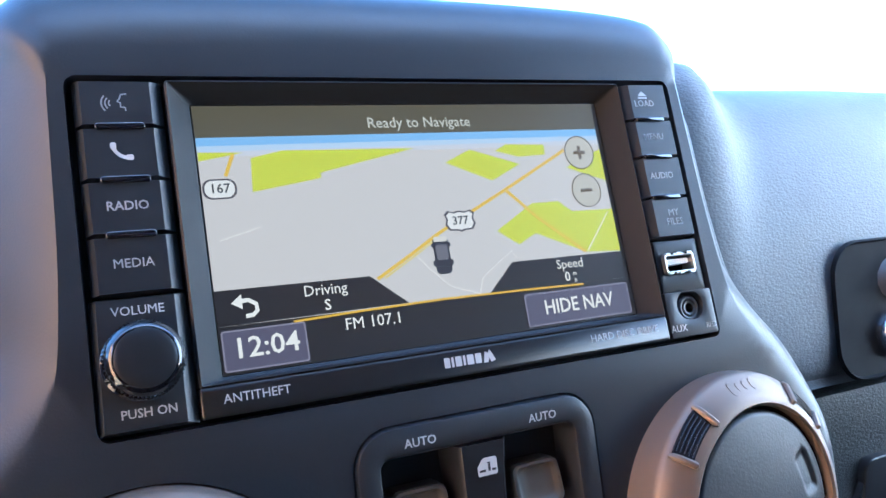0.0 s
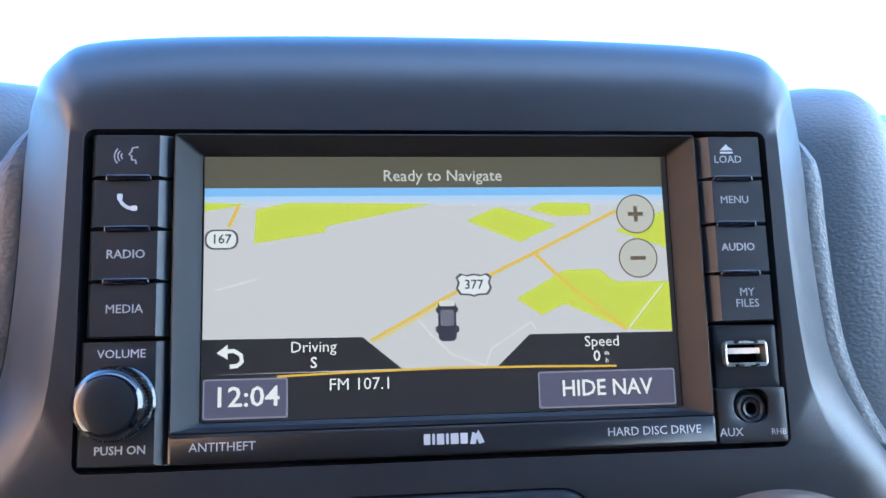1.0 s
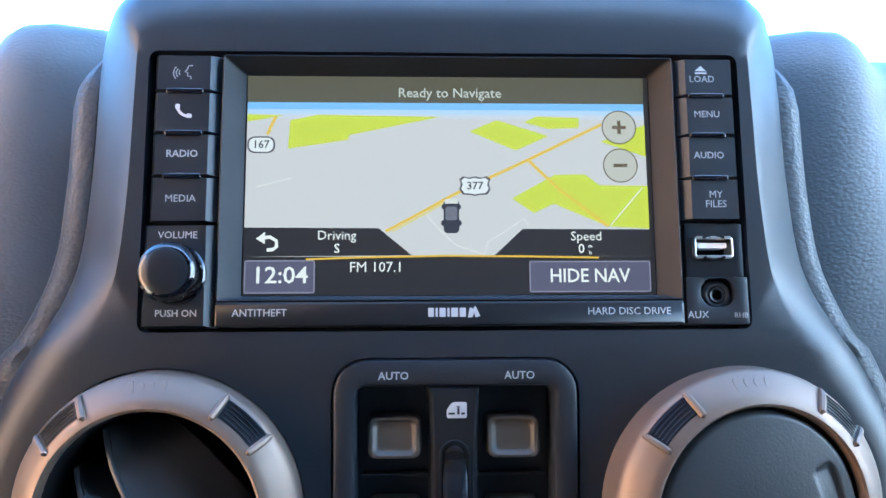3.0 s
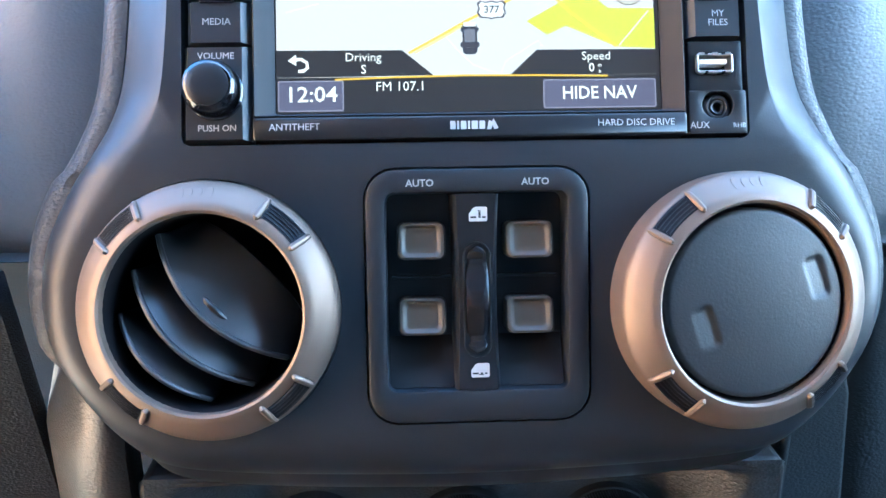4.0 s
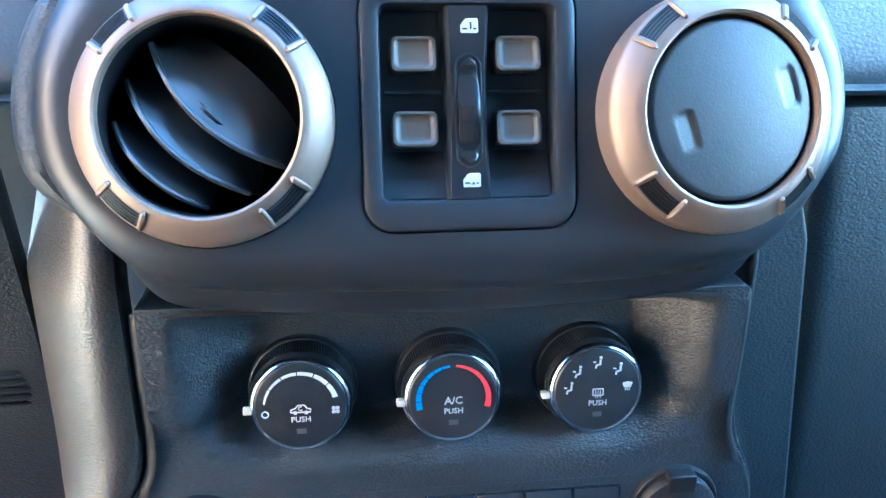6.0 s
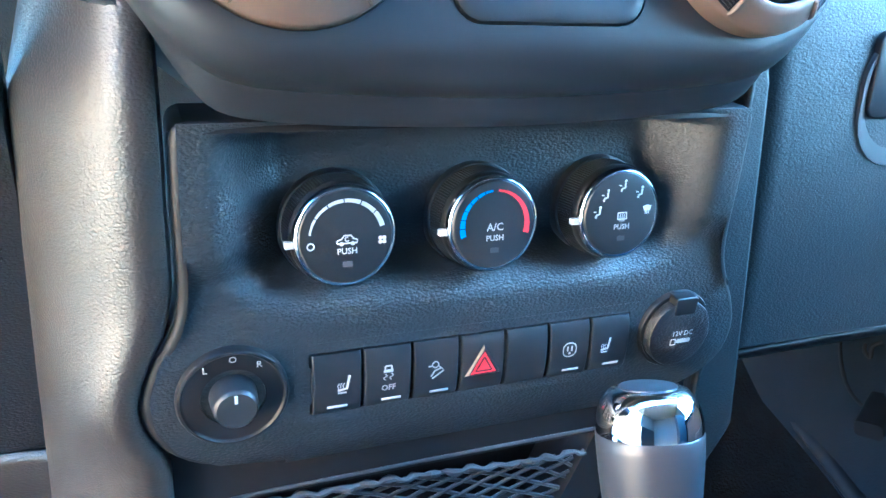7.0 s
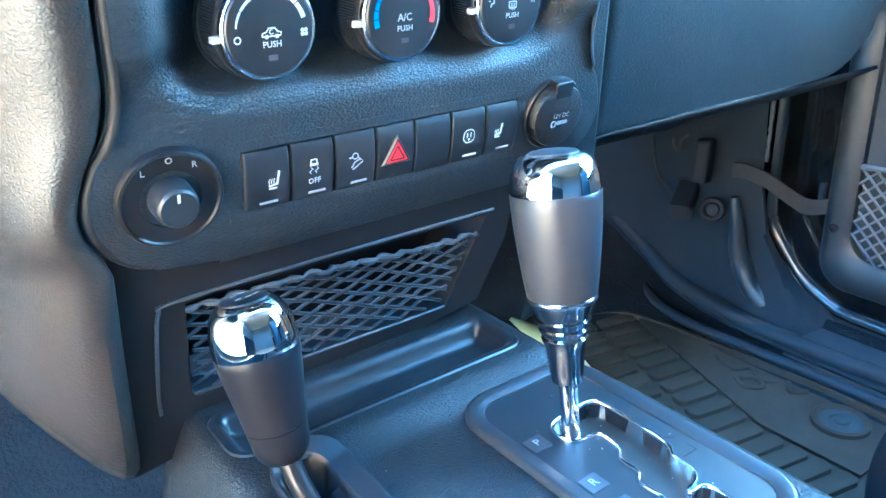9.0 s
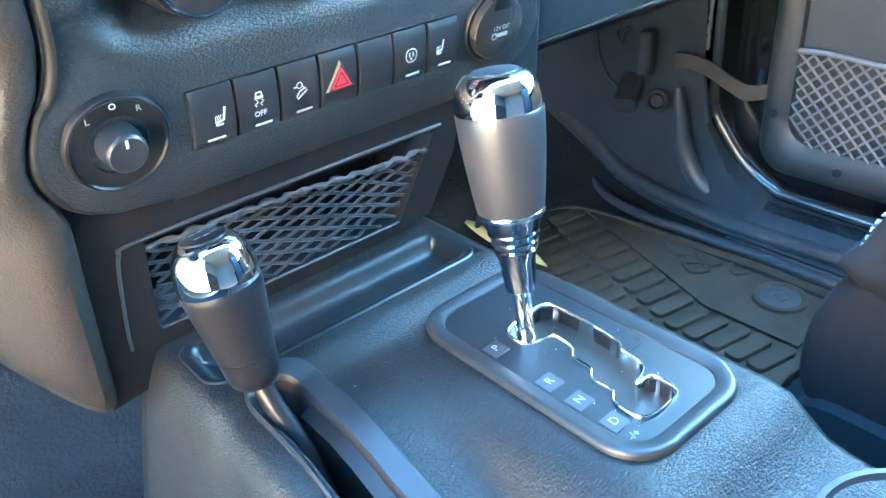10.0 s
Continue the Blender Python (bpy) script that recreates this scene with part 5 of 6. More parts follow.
def grab_handle():
    t = thing("grab_handle", "black passenger grab handle bolted into a dash recess", "grab handle")
    bm = bm_()
    for x0 in (0.30,):
        loft(bm, [[(x0 + a, 0.0685, 0.5855 + b) for a, b in rrect(0, 0, 0.082, 0.078, 0.020, 6)], [(x0 + a, 0.0665, 0.5855 + b) for a, b in rrect(0, 0, 0.080, 0.076, 0.020, 6)],
                  [(x0 + a, 0.073, 0.5855 + b) for a, b in rrect(0, 0, 0.072, 0.068, 0.016, 6)]], (True, True))
    part("recess_cup", bm, DARK, t)
    bm = bm_()
    m = pose(0.305, 0.070, 0.570, 90, 0, 0)
    o = circle(0, 0, 0.013, 32)
    loft(bm, [[tuple(m @ Vector((x * k, y * k, z))) for x, y in o] for k, z in ((1.0, -0.004), (1.0, 0.006), (0.92, 0.0075), (0.72, 0.0075), (0.66, 0.004), (0.66, -0.002), (0.05, -0.002))])
    part("bolt", bm, STEEL, t, "bright hex bolt collar")
    bm = bm_()
    sweep(bm, spline([(0.300, 0.085, 0.600), (0.33, 0.060, 0.602), (0.38, 0.044, 0.603), (0.48, 0.040, 0.603), (0.58, 0.044, 0.602), (0.63, 0.085, 0.600)], 5), 0.014, 14)
    part("bar", bm, PAD, t)
    return t


grab_handle()


# ---- storage net below the switches ----
def net_pocket():
    t = thing("storage_net_pocket", "black storage pocket with a slack cord net under the switches", "storage pocket", LOWER)
    # the outline runs left so its dark material paints the cheek's shaded inner face
    outer = mm([(-160, -322), (92, -279), (110, -230), (114, -166), (-164, -152), (-164, -262), (-164, -290), (-163, -310)])
    inner = mm([(-117, -275.5), (62, -275.5), (86, -214), (90, -205), (-121, -205), (-122.5, -262), (-121.5, -271), (-119.5, -274.5)])
    bm = bm_()
    loft(bm, [at_z(inner, -0.030), at_z(inner, -0.0125), at_z(outer, -0.0125), at_z(outer, -0.045)], (False, False))
    part("panel", bm, MATTE, t, "smooth black lower panel, its left margin painting the cheek's shaded face", sharp=20)
    # raised frame round the opening
    o = spline(mm([(-141, -279), (-141, -262), (-138, -220), (-135.5, -207), (-129, -202.5), (-60, -201.5), (20, -201.5), (94, -202)]), 5)
    # the bead's paler colour paints the highlight on the frame's edge
    bm = bm_()
    sweep(bm, [(x, y, -0.0118) for x, y in o], 0.0012, 8)
    part("frame_edge", bm, BEAD, t)
    # pocket back, coloured near-black for the shade behind the net
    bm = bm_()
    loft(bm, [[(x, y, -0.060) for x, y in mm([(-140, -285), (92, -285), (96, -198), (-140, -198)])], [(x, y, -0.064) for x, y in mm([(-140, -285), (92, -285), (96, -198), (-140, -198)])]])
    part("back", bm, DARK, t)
    for s, pts in ((0, [(90, -203), (62, -276)]), (1, [(-121, -203), (-122, -276)])):
        bm = bm_()
        a, b = mm(pts)
        loft(bm, [[(a[0], a[1], -0.0125), (b[0], b[1], -0.0125)], [(a[0] + 0.004, a[1], -0.062), (b[0] + 0.004, b[1], -0.062)]], (False, False), closed=False)
        part("pocket_side", bm, MATTE, t)
    # cords in two directions, sagging a little
    rng = random.Random(5)
    right = lambda y: 0.0885 + (y + 0.205) * 0.40 if y > -0.214 else 0.086 + (y + 0.214) * 0.385
    top = lambda x: -0.2105 - 0.010 * (x + 0.131) / 0.215 - 0.0012 * math.sin(34 * x)

    def cord(p, q, r=0.0009, sag=0.0015):
        bm = bm_()
        n = 10
        pts = []
        for i in range(n + 1):
            f = i / n
            x, y = p[0] + (q[0] - p[0]) * f, p[1] + (q[1] - p[1]) * f
            pts.append((x, y + 0.0005 * math.sin(3 * f * math.pi + p[0] * 300), -0.0165 - sag * math.sin(math.pi * f) * 2 + 0.0005 * math.sin(9 * math.pi * f)))
        sweep(bm, pts, r, 6)
        return bm

    slope = 0.42
    for d in (1, -1):
        for k in range(-12, 28):
            c = -0.131 + 0.0225 * k
            # the line x = c + (y + 0.2755) / slope * d within the opening
            pts = []
            for j in range(33):
                y = -0.2752 + 0.064 * j / 32
                x = c + d * (y + 0.2755) / slope
                if -0.1212 < x < right(y) and y < top(x):
                    pts.append((x, y))
            if len(pts) > 4:
                part("cord", cord(pts[0], pts[-1], 0.0013), CORD, t)
    bm = bm_()
    pts = [(-0.1212 + 0.2062 * i / 60, top(-0.1212 + 0.2062 * i / 60) + 0.0005 * math.sin(i * 0.9) + rng.uniform(-0.0006, 0.0006), -0.0150 + 0.0012 * math.sin(i * 1.3)) for i in range(61)]
    sweep(bm, pts, [0.0019 + 0.0006 * math.sin(i * 1.7) for i in range(61)], 7)
    part("hem", bm, CORD_GREY, t, "frayed grey elastic hem")
    bm = bm_()
    sweep(bm, mm([(-120, -274, -14), (-60, -275.2, -13), (20, -275.2, -13), (62, -275, -13)]), 0.0012, 7)
    part("lower_hem", bm, CORD, t)
    return t


net_pocket()

# ---- console ----
PLATE_Z = 0.170


def console():
    t = thing("center_console", "grained black centre console with shifter mound, tray and cup holder", "console")
    xs = [-0.200, -0.190, -0.178, -0.168, -0.158, -0.149, -0.141, -0.134, -0.128, -0.122, -0.1165, -0.108, -0.106, -0.071, -0.069, -0.062, -0.056, -0.050, -0.045, -0.041, -0.037, -0.033, -0.029, -0.025, -0.021, -0.017, -0.013, -0.008, -0.003, 0.002, 0.012, 0.03, 0.052, 0.072, 0.083, 0.0915, 0.096, 0.100, 0.104, 0.108, 0.112, 0.118, 0.123, 0.127, 0.130, 0.134, 0.140]
    ys = [0.125, 0.112, 0.102, 0.0955, 0.0505, 0.0465, 0.041, 0.035, 0.030, 0.026, 0.022, 0.017, 0.012, 0.006, 0.0, -0.015, -0.03, -0.05, -0.075, -0.10, -0.125, -0.145, -0.16, -0.172, -0.184, -0.196, -0.21, -0.23, -0.26, -0.30, -0.36, -0.45, -0.6]

    def s(a, b, q):
        k = min(1, max(0, (q - a) / (b - a)))
        return k * k * (3 - 2 * k)

    def top(x, y):
        low = 0.171 - 0.020 * s(-0.015, -0.095, y) - 0.016 * s(-0.07, -0.20, y)
        mound = 0.1690
        m = 0.25 * s(-0.026, 0.001, x) + 0.75 * s(-0.044, -0.018, x)
        z = low + (mound - low) * m
        z += (0.178 - z) * s(0.012, 0.04, y)
        z -= 0.022 * s(-0.165, -0.205, y) * m + 0.02 * s(-0.2, -0.4, y)
        z -= 0.30 * ((-0.126 - x) / 0.074) ** 1.25 if x < -0.126 else 0
        d = 0.016 * s(-0.020, 0.035, y)
        z -= 0.29 * s(0.108 - d, 0.142 - d, x) ** 1.6
        return z

    bm = bm_()
    g = [[bm.verts.new((x, y, top(x, y))) for x in xs] for y in ys]
    for j in range(len(ys) - 1):
        for i in range(len(xs) - 1):
            mx, my = (xs[i] + xs[i + 1]) / 2, (ys[j] + ys[j + 1]) / 2
            if -0.106 < mx < -0.071 and my < 0.030:
                continue
            if -0.1165 < mx < 0.083 and 0.0505 < my < 0.0955:
                continue
            if 0.012 < mx < 0.0915 and -0.145 < my < 0.0:
                continue
            bm.faces.new((g[j][i], g[j][i + 1], g[j + 1][i + 1], g[j + 1][i]))
    bmesh.ops.delete(bm, geom=[v for v in bm.verts if not v.link_faces], context="VERTS")
    thick(part("shell", bm, CONSOLE, t, "fine-grained black console shell", sharp=70), 0.003)
    # tray ahead of the levers
    bm = bm_()
    z = 0.1768
    ro = lambda d: rrect(-0.0170, 0.0730, 0.1985 - 2 * d, 0.0430 - 2 * d, max(0.003, 0.009 - d), 6)
    loft(bm, [at_z(ro(d), z + h) for d, h in ((-0.006, -0.006), (-0.006, 0.0008), (-0.0045, 0.0022), (-0.001, 0.0022), (0.002, 0.0), (0.004, -0.003), (0.006, -0.008), (0.010, -0.0112), (0.015, -0.0116))], (False, True))
    part("tray", bm, SMOOTH, t, "shallow smooth black tray")
    # lever slot
    def spread(pts):
        """Divides the long sides of an outline."""
        out = []
        for p, q in zip(pts, pts[1:] + pts[:1]):
            n = 24 if abs(p[1] - q[1]) > 0.1 else 1
            out += [(p[0] + (q[0] - p[0]) * k / n, p[1] + (q[1] - p[1]) * k / n) for k in range(n)]
        return out

    bm = bm_()
    oo = spread(rrect(-0.0885, -0.166, 0.0460, 0.4180, 0.0225, 10))
    oi = spread(rrect(-0.0935, -0.176, 0.0250, 0.4160, 0.0120, 10))
    zt = lambda x, y: top(x, y) + 0.001
    loft(bm, [[(x, y, zt(x, y) - 0.006) for x, y in oo], [(x, y, zt(x, y) + 0.0016) for x, y in oo], [(x, y, zt(x, y) + 0.0026) for x, y in inset(oo, 0.0016)], [(x, y, zt(x, y) + 0.0004) for x, y in inset(oi, -0.002)], [(x, y, zt(x, y) - 0.003) for x, y in oi], [(x, y, zt(x, y) - 0.05) for x, y in oi]], (False, False))
    part("slot_bezel", bm, BEZEL, t, "raised rim of the transfer lever slot")
    bm = bm_()
    sheet(bm, [[(x, y, 0.100 + 0.03 * s(-0.12, 0.02, y)) for x in (-0.112, -0.100, -0.084, -0.068)] for y in (0.04, -0.02, -0.1, -0.3)])
    part("slot_floor", bm, RUBBER, t)
    bm = bm_()
    loft(bm, [[(-0.0805, y, z1), (-0.0890, y, z1 - 0.004), (-0.0900, y, z1 - 0.05), (-0.0800, y, z1 - 0.05)] for y, z1 in [(q, top(-0.09, q) - 0.004) for q in (0.008, -0.02, -0.04, -0.06, -0.08, -0.1, -0.13, -0.2)]])
    part("slot_flap", bm, DIAL, t)
    bm = bm_()
    loft(bm, [[(-0.1065, y, z1), (-0.1030, y, z1 - 0.006), (-0.1020, y, z1 - 0.05), (-0.1070, y, z1 - 0.05)] for y, z1 in [(q, top(-0.11, q) - 0.006) for q in (0.008, -0.02, -0.04, -0.06, -0.08, -0.1, -0.13, -0.2)]])
    part("slot_flap", bm, SMOOTH, t)
    # cup holder rim and well
    bm = bm_()
    zc = 0.1440
    lathe(bm, [(0.054, zc - 0.02), (0.054, zc + 0.001), (0.0515, zc + 0.004), (0.048, zc + 0.0045), (0.0455, zc + 0.002), (0.0445, zc - 0.01), (0.041, zc - 0.06), (0.002, zc - 0.062)], 64, 0.075, -0.262)
    part("cup_holder", bm, BEZEL, t, "round cup holder well")
    return t


console()


# ---- shift plate and gear lever ----
def shift_plate():
    t = thing("shift_plate", "black automatic shift plate with a chrome-edged stepped gate", "shift plate", pose(0.002, 0.003, PLATE_Z))
    o = rrect(0.0520, -0.0690, 0.1020, 0.1810, 0.028, 10)
    bm = bm_()
    loft(bm, [at_z(o, -0.006), at_z(o, 0.0010), at_z(inset(o, 0.0008), 0.0026), at_z(inset(o, 0.0022), 0.0035), at_z(inset(o, 0.0040), 0.0036), at_z(inset(o, 0.0085), 0.0026), at_z(inset(o, 0.0112), 0.0016), at_z(inset(o, 0.0118), 0.0004), at_z(inset(o, 0.0120), -0.006)], (False, False))
    part("rim", bm, RIM, t, "raised rounded rim")
    gate = mm([(60, -28), (71, -28), (77, -33), (77, -60), (75, -84), (69.5, -92), (68, -106), (62, -112), (53, -114), (53, -118), (61, -118), (64, -122), (64, -131), (59, -136.5), (41, -137.5), (33, -134), (31.5, -126), (33, -117), (39.5, -111), (39.5, -97), (46, -90), (46.5, -77), (53, -70), (55, -55), (50, -51), (41, -50), (35.5, -44), (36, -35), (42, -30)])[::-1]
    plate = inset(o, 0.0117)
    bm = bm_()
    edges = []
    for lp in (plate, gate):
        v = [bm.verts.new((x, y, 0.0008)) for x, y in lp]
        low = [bm.verts.new((x, y, -0.010)) for x, y in lp]
        for i in range(len(v)):
            j = (i + 1) % len(v)
            edges.append(bm.edges.new((v[i], v[j])))
            bm.faces.new((v[i], v[j], low[j], low[i]))
    bmesh.ops.triangle_fill(bm, use_beauty=True, use_dissolve=False, edges=edges)
    part("plate", bm, KEY, t, "satin black plate", sharp=30)
    bm = bm_()
    gs = spline(gate, 3, True)
    loft(bm, [at_z(inset(gs, -0.0016), 0.0004), at_z(inset(gs, -0.0016), 0.0020), at_z(inset(gs, -0.0010), 0.0028), at_z(inset(gs, -0.0002), 0.0026), at_z(inset(gs, 0.0002), 0.0016), at_z(inset(gs, 0.0003), -0.0115)], (False, False))
    part("gate_trim", bm, CHROME, t, "polished chrome gate edge", sharp=60)
    bm = bm_()
    loft(bm, [at_z(rrect(0.055, -0.083, 0.060, 0.124, 0.004), -0.0118), at_z(rrect(0.055, -0.083, 0.060, 0.124, 0.004), -0.0085)])
    part("gate_floor", bm, GATE_FLOOR, t, "dark gate blind")
    for ch, y in (("P", -0.038), ("R", -0.0810), ("N", -0.1030), ("D", -0.1265)):
        bm = bm_()
        o4 = rrect(0.0205, y, 0.0120, 0.0120, 0.0006, 2)
        loft(bm, [at_z(o4, 0.0), [(a, c, 0.0016 + 0.06 * (a - 0.0205)) for a, c in o4]])
        k = part("gear_mark", bm, MARK, t, "silver square gear mark")
        words(ch, 0.0205, y, 0.0021, 0.0054, PRINT, k)
    words("-/+", 0.0200, -0.1395, 0.0014, 0.0046, PRINT_DIM, t)
    bm = bm_()
    stroke(bm, [(0.0790, -0.078), (0.0850, -0.082)], 0.0004, 0.0014)
    stroke(bm, [(0.0740, -0.096), (0.0850, -0.096), (0.0850, -0.090)], 0.0004, 0.0014)
    part("seam_mark", bm, DARK, t)
    return t


RIM = material("satin_rim_plastic", (0.016, 0.017, 0.019), 0.40, grain=0.0008, bump=0.15)
MARK = material("brushed_silver_mark", (0.095, 0.099, 0.106), 0.34, metal=0.6)
GATE_FLOOR = material("gate_blind", (0.030, 0.026, 0.020), 0.40, mottle=0.05)
shift_plate()


def gear_lever():
    base = Vector((0.0425, -0.0420, 0.1655))
    tip = Vector((0.0475, -0.0160, 0.3380))
    q = (tip - base).to_track_quat("Z", "Y").to_matrix().to_4x4()
    t = thing("gear_lever", "automatic gear lever with satin grey grip and chrome cap", "gear lever", Matrix.Translation(base) @ q)
    bm = bm_()
    lathe(bm, [(0.0068, -0.012), (0.0062, 0.0), (0.0052, 0.02), (0.0056, 0.045)], 28)
    part("shaft", bm, CHROME, t, "polished steel shaft")
    bm = bm_()
    lathe(bm, [(0.0072, 0.040), (0.0088, 0.0405), (0.0095, 0.046), (0.0108, 0.060), (0.0130, 0.0665), (0.0122, 0.0678), (0.0140, 0.0715), (0.0133, 0.0728), (0.0152, 0.0770), (0.0146, 0.0782), (0.0172, 0.0840), (0.0186, 0.0880)], 48)
    part("collar", bm, DARK_CHROME, t, "stepped smoked chrome collar")
    bm = bm_()
    lathe(bm, [(0.0186, 0.0872), (0.0196, 0.0885), (0.0196, 0.0900), (0.0190, 0.0908)], 56)
    part("ring", bm, CHROME, t)
    bm = bm_()
    lathe(bm, [(0.0180, 0.0890), (0.0192, 0.0910), (0.0206, 0.1010), (0.0222, 0.1150), (0.0236, 0.1300), (0.0243, 0.1420), (0.0244, 0.1470), (0.0238, 0.1480)], 64)
    part("grip", bm, GRIP, t, "satin grey tapered grip")
    bm = bm_()
    lathe(bm, [(0.0238, 0.1460), (0.0240, 0.1490), (0.0238, 0.1535), (0.0229, 0.1585), (0.0212, 0.1628), (0.0180, 0.1664), (0.0140, 0.1678), (0.0004, 0.1684)], 64)
    part("cap", bm, CHROME, t, "polished chrome cap")
    bm = bm_()
    lathe(bm, [(0.0134, 0.1673), (0.0130, 0.1684), (0.0100, 0.1690), (0.0004, 0.1692)], 48)
    part("cap_inlay", bm, GRIP, t)
    return t


DARK_CHROME = material("smoked_chrome", (0.34, 0.36, 0.40), 0.10, metal=1.0)
gear_lever()


def transfer_lever():
    base = Vector((-0.1050, 0.0180, 0.1960))
    tip = Vector((-0.1081, 0.0361, 0.2810))
    q = (tip - base).to_track_quat("Z", "Y").to_matrix().to_4x4()
    m = Matrix.Translation(base) @ q
    t = thing("transfer_case_lever", "short transfer case lever with black grip and chrome cap", "gear lever", m)
    inv = m.inverted()
    bm = bm_()
    sweep(bm, [tuple(inv @ Vector(p)) for p in spline([(-0.1045, 0.022, 0.204), (-0.1030, 0.010, 0.183), (-0.0995, 0.0, 0.166), (-0.0960, -0.012, 0.145), (-0.0950, -0.020, 0.125)], 5)], 0.0058, 16)
    part("shaft", bm, STEEL_DARK, t, "curved dark steel shaft")
    bm = bm_()
    lathe(bm, [(0.0100, -0.004), (0.0128, -0.001), (0.0146, 0.004), (0.0158, 0.0140), (0.0160, 0.0150)], 48)
    part("collar", bm, GRIP_BLACK, t)
    bm = bm_()
    lathe(bm, [(0.0154, 0.0150), (0.0160, 0.0154), (0.0178, 0.028), (0.0201, 0.043), (0.0213, 0.052), (0.0216, 0.0565), (0.0212, 0.0572)], 56)
    part("grip", bm, GRIP_BLACK, t, "satin black tapered grip")
    bm = bm_()
    lathe(bm, [(0.0213, 0.0560), (0.0218, 0.0580), (0.0217, 0.0640), (0.0209, 0.0700), (0.0194, 0.0752), (0.0170, 0.0792), (0.0142, 0.0816), (0.0124, 0.0824)], 56)
    cap = part("cap", bm, CHROME, t, "polished chrome cap")
    bm = bm_()
    lathe(bm, [(0.0128, 0.0818), (0.0122, 0.0830), (0.0095, 0.0838), (0.0050, 0.0843), (0.0004, 0.0845)], 48)
    inlay = part("cap_inlay", bm, DIAL, t, "black shift pattern inlay")
    for x, y in ((-0.005, 0.004), (0.0, 0.0052), (0.0052, 0.004), (-0.0015, -0.0045), (0.0030, -0.0045)):
        bm = bm_()
        patch(bm, rrect(x, y, 0.0034, 0.0013, 0.0002), 0.0846)
        part("pattern_bar", bm, PRINT_DIM, inlay)
    return t


STEEL_DARK = material("dark_satin_steel", (0.022, 0.022, 0.025), 0.30, metal=0.5)
transfer_lever()

# ---- footwell, door, seat ----
FLOOR_Z = -0.08


def structure(name, bm, mat, label, category, sharp=38):
    return tagged(part(name, bm, mat, None, sharp=sharp), label, category, kind="structure")


# black felt, its base colour lifted and blued to paint the footwell's haze
UNDERLAY = material("hazed_black_felt", (0.025, 0.030, 0.036), 0.95, grain=0.002, bump=0.6, spec=0.1)


def cabin():
    bm = bm_()
    rows = []
    for y in [-1.5, -0.8, -0.3, 0.0, 0.2, 0.32, 0.40, 0.46, 0.51, 0.55, 0.58, 0.60]:
        rise = max(0, (y - 0.30) / 0.30)
        rows.append([(x, y, FLOOR_Z + 0.20 * rise ** 2.0 + 0.02 * max(0, (abs(x) - 0.5) / 0.1) ** 2) for x in [-0.66, -0.6, -0.5, -0.35, -0.2, -0.1, 0.1, 0.2, 0.35, 0.5, 0.54, 0.57, 0.60, 0.63, 0.66]])
    sheet(bm, rows)
    thick(structure("floor", bm, CARPET, "dark charcoal carpet on the cabin floor", "carpet"), -0.01)
    bm = bm_()
    loft(bm, [[(x, 0.60, z) for x, z in ((-0.76, -0.2), (0.76, -0.2), (0.76, 0.72), (-0.76, 0.72))], [(x, 0.63, z) for x, z in ((-0.76, -0.2), (0.76, -0.2), (0.76, 0.72), (-0.76, 0.72))]])
    structure("wall_front", bm, UNDERLAY, "dark lined bulkhead ahead of the footwells", "bulkhead")
    # passenger sill and kick panel
    bm = bm_()
    prof = [(0.575, -0.082), (0.590, -0.070), (0.598, -0.052), (0.606, -0.044), (0.640, -0.038), (0.668, -0.032), (0.690, -0.034), (0.690, -0.16), (0.575, -0.16)]
    loops = []
    for y, dz in ((-1.4, 0.0), (-0.3, 0.0), (0.05, 0.0), (0.14, 0.0)):
        loops.append([(x, y, z + dz if z > -0.1 else z) for x, z in prof])
    loft(bm, loops)
    structure("sill_right", bm, SILL, "satin black plastic door sill trim", "door sill")
    # the carpet turns up from the sill into the kick panel
    ease = lambda a, c, q: (lambda k: k * k * (3 - 2 * k))(min(1, max(0, (q - a) / (c - a))))
    jamb = [(-0.03, 0.13, -0.030, -0.026), (0.13, 0.17, -0.026, -0.006), (0.17, 0.20, -0.006, 0.026), (0.20, 0.225, 0.026, 0.065), (0.225, 0.24, 0.065, 0.16)]
    foot = [(-0.02, 0.606, -0.050), (0.06, 0.606, -0.050), (0.15, 0.606, -0.050), (0.20, 0.607, -0.049), (0.26, 0.609, -0.044), (0.32, 0.614, -0.032), (0.39, 0.628, -0.005), (0.45, 0.634, 0.022), (0.61, 0.640, 0.10)]
    bm = bm_()
    rows = []
    for k in range(43):
        y = -0.02 + 0.63 * k / 42
        a, b = next((p, q) for p, q in zip(foot, foot[1:]) if y <= q[0] + 1e-6)
        f = (y - a[0]) / (b[0] - a[0])
        xr, zr = a[1] + (b[1] - a[1]) * f, a[2] + (b[2] - a[2]) * f
        xw = 0.656 - 0.024 * ease(0.24, 0.31, y) - 0.012 * ease(0.31, 0.6, y)
        w = ease(0.11, 0.255, y)
        row = []
        for j in range(25):
            q = j / 24
            flat = (xr - 0.012 + q * 0.078, zr - 0.008 * (1 - min(1, q * 6)))
            wall = (xr - 0.012 + max(0, xw - xr + 0.012) * (1 - (1 - min(1, q / 0.45)) ** 2), zr - 0.008 + 0.5 * q * q + 0.06 * q)
            top = min(c + (d - c) * (y - a0) / (b0 - a0) for a0, b0, c, d in jamb if a0 <= y <= b0) if y < 0.236 else 9
            row.append((flat[0] + (wall[0] - flat[0]) * w, y, min(top, flat[1] + (wall[1] - flat[1]) * w)))
        rows.append(row)
    sheet(bm, rows)
